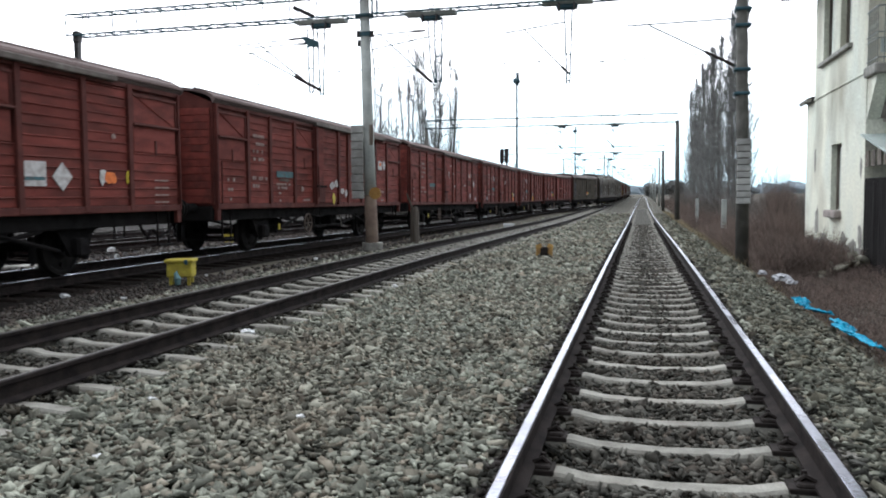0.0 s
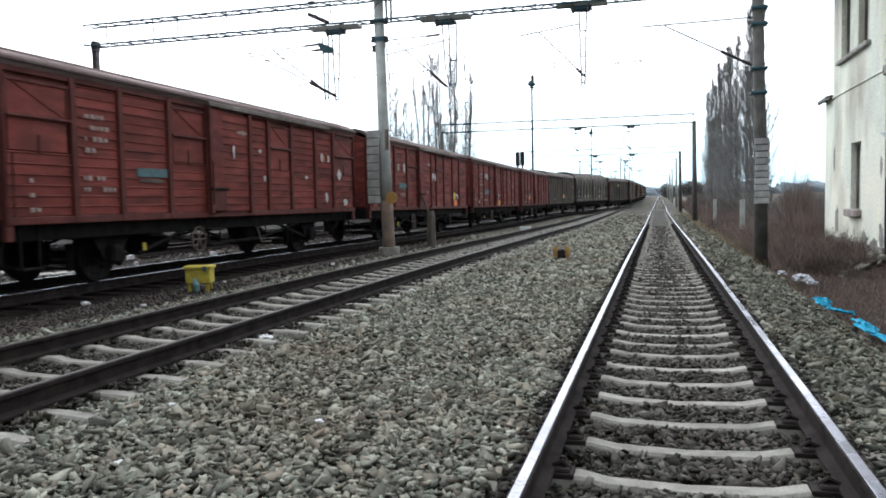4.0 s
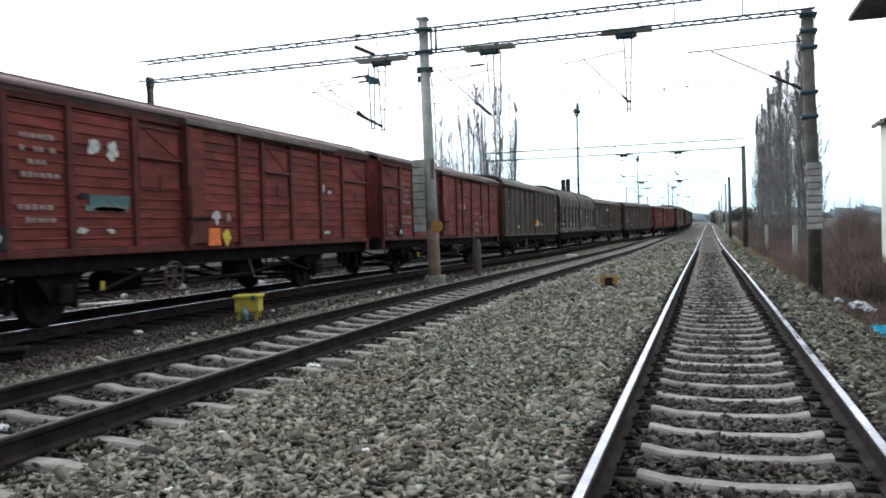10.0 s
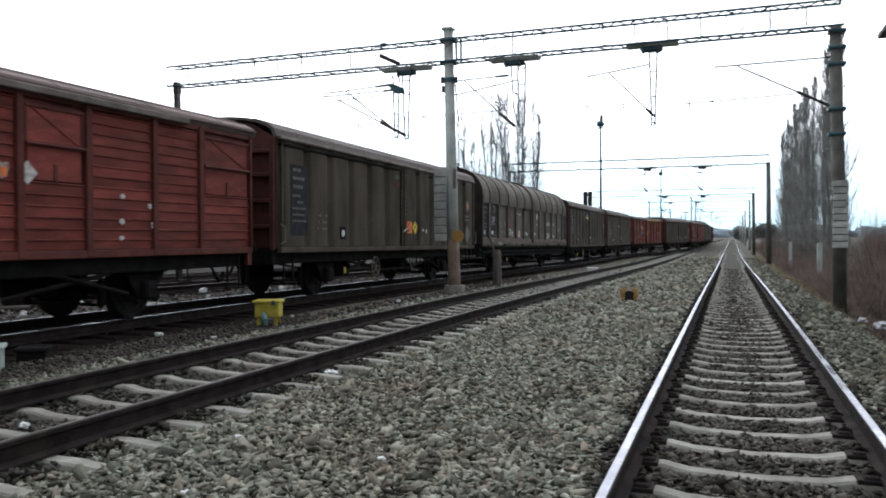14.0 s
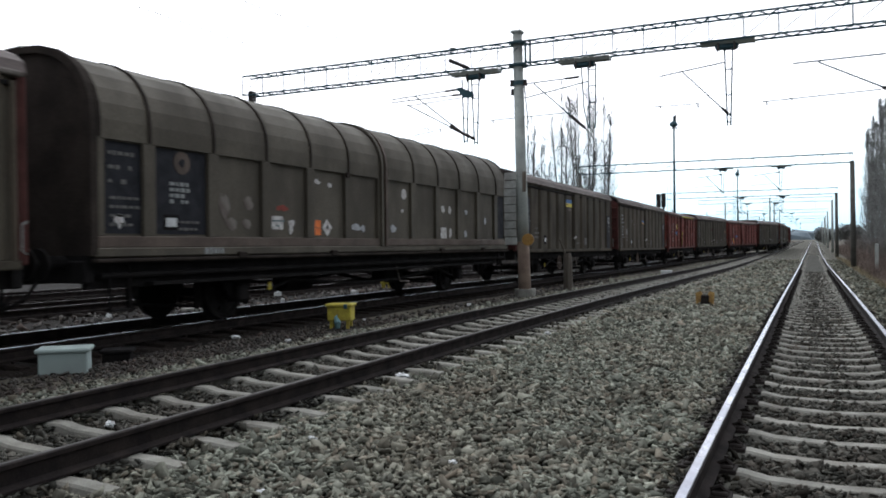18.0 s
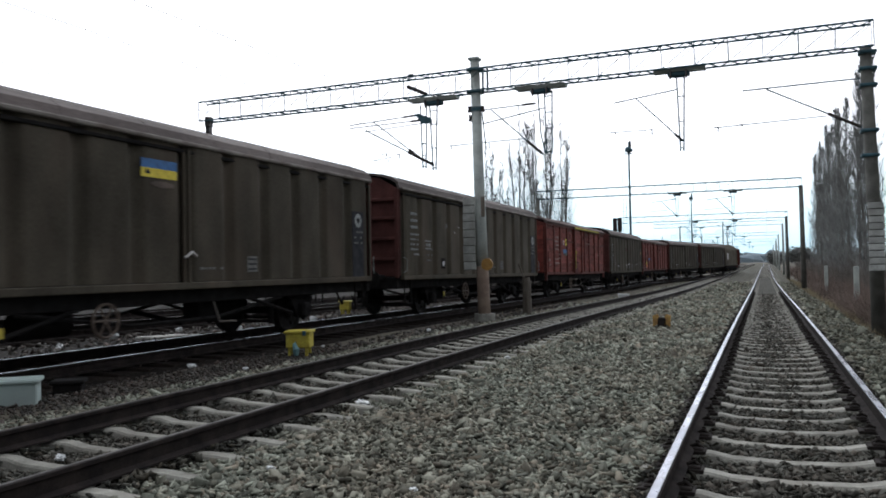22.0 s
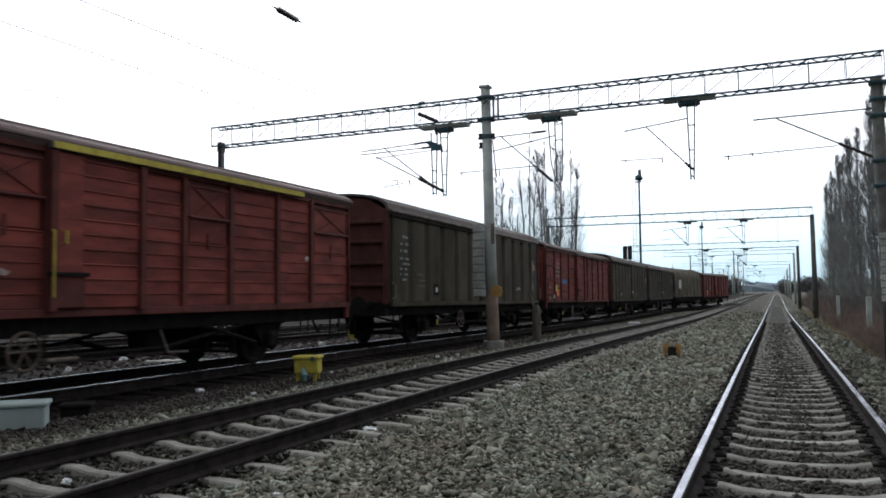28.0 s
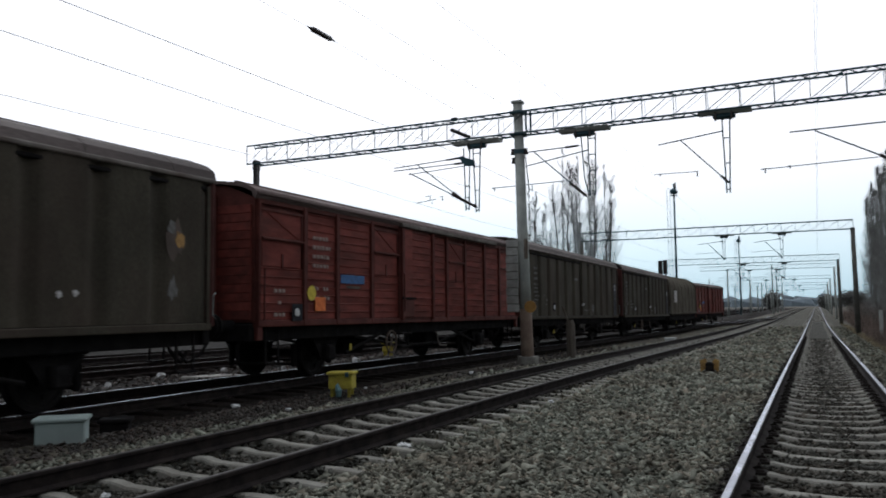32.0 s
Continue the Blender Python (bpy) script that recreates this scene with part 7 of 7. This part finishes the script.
def goods_train():
    proto = {"R": red_van(True), "X": red_van(True, 10, True), "D": slide_van(True, M_OLIVE), "E": slide_van(True, M_DARKWALL)}
    fresh = {"R": True, "X": True, "D": True, "E": True}
    for i, (mid, kind) in enumerate(ENDS):
        if kind in proto:
            WAGONS.append((i, kind, mid, proto[kind] if fresh[kind] else copy_thing(proto[kind], pose(0, 0, 0))))
            fresh[kind] = False
        elif kind == "H":
            WAGONS.append((i, kind, mid, hood_wagon(18.0, "hood_wagon", "long wagon with grimy rounded sliding hoods over framed sides", M_HOOD, True)))
        else:
            WAGONS.append((i, kind, mid, hood_wagon(13.5, "covered_hood_wagon", "wagon under a smooth faded tan rounded cover", M_TAN, False)))
    for i, kind, mid, w in WAGONS:
        if kind in "RX":
            mark_red(w, i)
        elif kind in "DE":
            mark_dark(w, i)
        elif kind == "H":
            mark_hood(w)
        else:
            mark(w, -4.6, 2.6, 1.2, 0.9, M_CHALK, x=1.39)
    # bring the bodies to their true length and height over the running gear
    done = set()
    for _, _, _, w in WAGONS:
        for ob in w.children:
            if "running_gear" in ob:
                continue
            x, y, z = ob.location
            ob.location = (x, y * BODY, z * BODY + EYE * (1 - BODY))
            for sub in ob.children:
                x, y, z = sub.location
                sub.location = (x, y * BODY, z * BODY)
            for o in (ob, *ob.children):
                if o.data.name not in done:
                    done.add(o.data.name)
                    o.data.transform(Matrix.Diagonal((1, BODY, BODY, 1)))


goods_train()


def wagon_pose(mid, base, t):
    y = mid * BODY - SPEED * t
    ya, yb = y - base / 2, y + base / 2
    xa, xb, za, zb = c_line(ya), c_line(yb), sag(ya), sag(yb)
    return pose((xa + xb) / 2, y, (za + zb) / 2, math.degrees(math.atan2(zb - za, base)), 0, -math.degrees(math.atan2(xb - xa, base)))


# ---- small things beside the lines ----
def equipment_box(name, x, y, turn, w, d, h, mat, lid, label, category, legs=0.1, z=-0.06):
    t = thing(name, label, category, at=pose(x, y, z, 0, 0, turn))
    part("case", Shape().box(-w / 2, w / 2, -d / 2, d / 2, legs, h - 0.05, 0.015), mat, t)
    part("lid", Shape().box(-w / 2 - 0.03, w / 2 + 0.03, -d / 2 - 0.03, d / 2 + 0.03, h - 0.05, h, 0.015), lid, t)
    for a in (-1, 1):
        for b in (-1, 1):
            part("leg", Shape().box(a * (w / 2 - 0.06) - 0.025, a * (w / 2 - 0.06) + 0.025, b * (d / 2 - 0.05) - 0.02, b * (d / 2 - 0.05) + 0.02, 0, legs + 0.01), mat, t)
    return t


yb = equipment_box("cable_box", -7.7, 12.35, 18, 0.42, 0.34, 0.44, M_YBOX, M_YBOX, "yellow painted metal cable box on short legs", "cable box", 0.14)
part("latch", Shape().box(0.1, 0.16, -0.235, -0.2, 0.36, 0.44, 0.008), M_STEEL, yb)
equipment_box("cable_box", -13.1, 23.9, 12, 0.32, 0.3, 0.44, M_YBOX, M_YBOX, "yellow painted metal cable box between the far lines", "cable box", 0.14)
equipment_box("junction_box", -8.15, 6.87, 40, 0.54, 0.34, 0.34, M_WBOX, M_WBOX, "pale grey lidded plastic junction box on the ground", "junction box", 0.03, -0.09)
equipment_box("concrete_block", -8.28, 7.8, 35, 0.34, 0.26, 0.2, M_BLACK, M_BLACK, "dark oily concrete block beside a junction box", "block", 0.02, -0.09)
equipment_box("marker_box", -6.1, 37.5, 5, 0.44, 0.36, 0.36, M_LITTER, M_LITTER, "white lidded trackside box", "trackside box", 0.02, sag(37.5) - 0.1)
rag = solid("rag", Shape().tube([(-7.6, 12.06, -0.03), (-7.59, 12.05, 0.07), (-7.63, 12.07, 0.16), (-7.62, 12.09, 0.2)], [0.045, 0.06, 0.035, 0.015], 7), M_RAG, "crumpled pale blue-green rag hanging by a yellow cable box", "rag")
solid("wooden_post", Shape().tube([(-7.3, 25.6, -0.3), (-7.3, 25.6, 0.9), (-7.32, 25.6, 1.05)], [0.15, 0.14, 0.11], 10).tube([(-7.35, 25.6, 0.95), (-7.55, 25.55, 1.5)], 0.03, 6), M_OLDWOOD, "short weathered wooden post with a splintered top", "post")


def dwarf_signal():
    t = thing("rusty_track_marker", "small rust-orange metal track marker on the ballast", "track marker")
    x, y = -2.32, 19.6
    for s in (-1, 1):
        part("wing", Shape().add([(x, y, 0.05), (x + s * 0.19, y - 0.06, -0.05), (x + s * 0.21, y, 0.2), (x + s * 0.1, y + 0.05, 0.24), (x, y + 0.06, 0.05), (x + s * 0.19, y + 0.08, -0.05), (x + s * 0.21, y + 0.1, 0.2), (x + s * 0.1, y + 0.13, 0.24)], [(0, 1, 2, 3), (7, 6, 5, 4), (0, 4, 5, 1), (1, 5, 6, 2), (2, 6, 7, 3), (3, 7, 4, 0)]), M_RUST, t)
    part("core", Shape().box(x - 0.09, x + 0.09, y - 0.07, y + 0.2, -0.08, 0.16, 0.03), M_CLIP, t)


dwarf_signal()


def rumpled(name, x, y, z, sx, sy, sz, mat, label, category, seed):
    """A crumpled sheet or bag: an uneven closed lump."""
    bm = bmesh.new()
    bmesh.ops.create_icosphere(bm, subdivisions=3, radius=1)
    for v in bm.verts:
        k = 0.75 + 0.55 * noise.noise(v.co * 1.9 + Vector((seed, 0, 0))) + 0.22 * noise.noise(v.co * 5 + Vector((0, seed, 0)))
        v.co = Vector((v.co.x * sx * k, v.co.y * sy * k, max(v.co.z * sz * k, -0.03)))
    me = bpy.data.meshes.new(name)
    bm.to_mesh(me)
    bm.free()
    me.materials.append(mat)
    return tagged(new(name, me), label, category)


def torn_sheet(x, y, z, length, width, turn, seed):
    """A crumpled strip of thin plastic with folds and ragged edges."""
    n, m = 26, 9
    top = []
    for i in range(n):
        u = i / (n - 1) - 0.5
        half = width * (0.35 + 0.4 * abs(noise.noise((u * 6, seed, 1))) + 0.35 * (0.5 - abs(u)))
        drift = 0.35 * width * noise.noise((u * 3, seed, 9))
        for j in range(m):
            w = j / (m - 1) * 2 - 1
            fold = 0.07 * abs(noise.noise((u * 9 + seed, w * 2.3, 4))) + 0.035 * abs(noise.noise((u * 25, w * 6, seed)))
            top.append((w * half + drift, u * length + 0.05 * noise.noise((w * 3, u * 7, seed)), 0.015 + fold * (1 - 0.5 * w * w)))
    low = [(p, q, r - 0.006) for p, q, r in top]
    k = n * m
    f = [(i * m + j, i * m + j + 1, i * m + m + j + 1, i * m + m + j) for i in range(n - 1) for j in range(m - 1)]
    f += [tuple(k + v for v in reversed(q)) for q in list(f)]
    rim_ = [j for j in range(m)] + [i * m + m - 1 for i in range(1, n)] + [(n - 1) * m + j for j in range(m - 2, -1, -1)] + [i * m for i in range(n - 2, 0, -1)]
    f += [(p, q, k + q, k + p) for p, q in zip(rim_, rim_[1:] + rim_[:1])]
    ob = solid("plastic_sheet", Shape().add(top + low, f), M_BLUEBAG, "torn bright blue plastic sheet lying on the ballast edge", "plastic sheet", "plastic sheets")
    ob.matrix_basis = pose(x, y, z, 0, 18, turn)
    return ob


for x, y, z, length, width, turn, seed in ((2.14, 12.0, -0.1, 0.7, 0.2, -12, 1), (2.24, 11.4, -0.14, 0.4, 0.16, 30, 2), (2.31, 10.3, -0.17, 0.9, 0.22, -6, 3), (2.36, 9.55, -0.2, 0.9, 0.2, 4, 4)):
    torn_sheet(x, y, z, length, width, turn, seed)
for x, y, s, seed in ((2.48, 15.8, 0.17, 7), (2.55, 15.2, 0.1, 8), (2.3, 16.9, 0.1, 9)):
    ob = rumpled("sack", x, y, -0.1, s, s * 0.9, s * 0.7, M_SACK, "crumpled grey-white sack on the ballast edge", "sack", seed)
    ob.matrix_basis = pose(x, y, -0.14)
for x, y, s, seed in ((-4.12, 7.85, 0.11, 11), (-3.88, 12.4, 0.06, 12), (-3.45, 5.1, 0.05, 13), (-2.2, 4.9, 0.045, 14), (-5.3, 4.9, 0.06, 15), (-7.9, 13.5, 0.05, 16), (-7.3, 10.2, 0.06, 17), (-8.4, 10.3, 0.08, 18), (-3.0, 3.9, 0.035, 19), (-7.4, 17.5, 0.07, 20)):
    ob = rumpled("litter", x, y, 0, s, s * 0.8, s * 0.5, M_LITTER, "scrap of pale litter on the ballast", "litter", seed)
    ob.matrix_basis = pose(x, y, -0.02, 0, 0, seed * 31)
slab = Shape().box(-0.75, 0.75, -0.3, 0.3, 0, 0.07, 0.015)
solid("concrete_slab", slab, M_SLAB, "pale broken concrete slab lying between the lines", "slab", at=pose(-13.05, 15.2, -0.1, 0, 2, 88))
for x, y, s, seed in ((-14.2, 14.7, 0.12, 31), (-13.9, 16.6, 0.1, 32), (-12.7, 17.5, 0.09, 33), (-13.4, 12.4, 0.1, 34), (-12.6, 21, 0.12, 35), (-14.4, 19.6, 0.13, 36)):
    ob = rumpled("litter", x, y, 0, s, s * 0.8, s * 0.9, M_LITTER, "scrap of pale litter between the lines", "litter", seed)
    ob.matrix_basis = pose(x, y, -0.04, 0, 0, seed * 31)
for x, y, h in ((3.5, 37.9, 1.35), (3.6, 58, 1.4), (3.4, 84, 1.4)):
    solid("marker_post", Shape().box(x - 0.1, x + 0.1, y - 0.1, y + 0.1, -1.1, h + sag(y), 0.02), M_POLE, "pale concrete marker post in the brush", "post", "marker posts")
feeder = thing("feeder_wire", "feeder wire with a dark strain insulator beside the goods line", "overhead wire")
part("wire", Shape().tube([(-7.6, -50, 6.4), (-7.6, 11.1, 6.24)], 0.003, 5).tube([(-7.6, 12.0, 6.24), (-7.6, 21.7, 6.1)], 0.003, 5), M_WIRE, feeder)
ins = Shape()
ins.tube([(-7.6, 11.1 + 0.9 * u, 6.24) for u in (0, 0.14, 0.2, 0.8, 0.86, 1)], [0.008, 0.02, 0.05, 0.05, 0.02, 0.008], 10)
part("insulator", ins, M_INSUL, feeder, "smooth dark strain insulator", smooth=True)


def motions():
    """The train rolls past at an even pace, and its wheels turn with it."""
    turn = math.degrees(SPEED / WHEEL_R)
    for i, kind, mid, w in WAGONS:
        base = {"H": 10.5, "T": 8.5}.get(kind, 9.0) * BODY
        walk(w, [(t, wagon_pose(mid, base, t)) for t in range(33)])
        for o in w.children:
            if o.name.startswith("wheelset"):
                y = o.location.y
                walk(o, [(k / 10, pose(0, y, RAIL_TOP + WHEEL_R, turn * k / 10)) for k in range(321)])


motions()
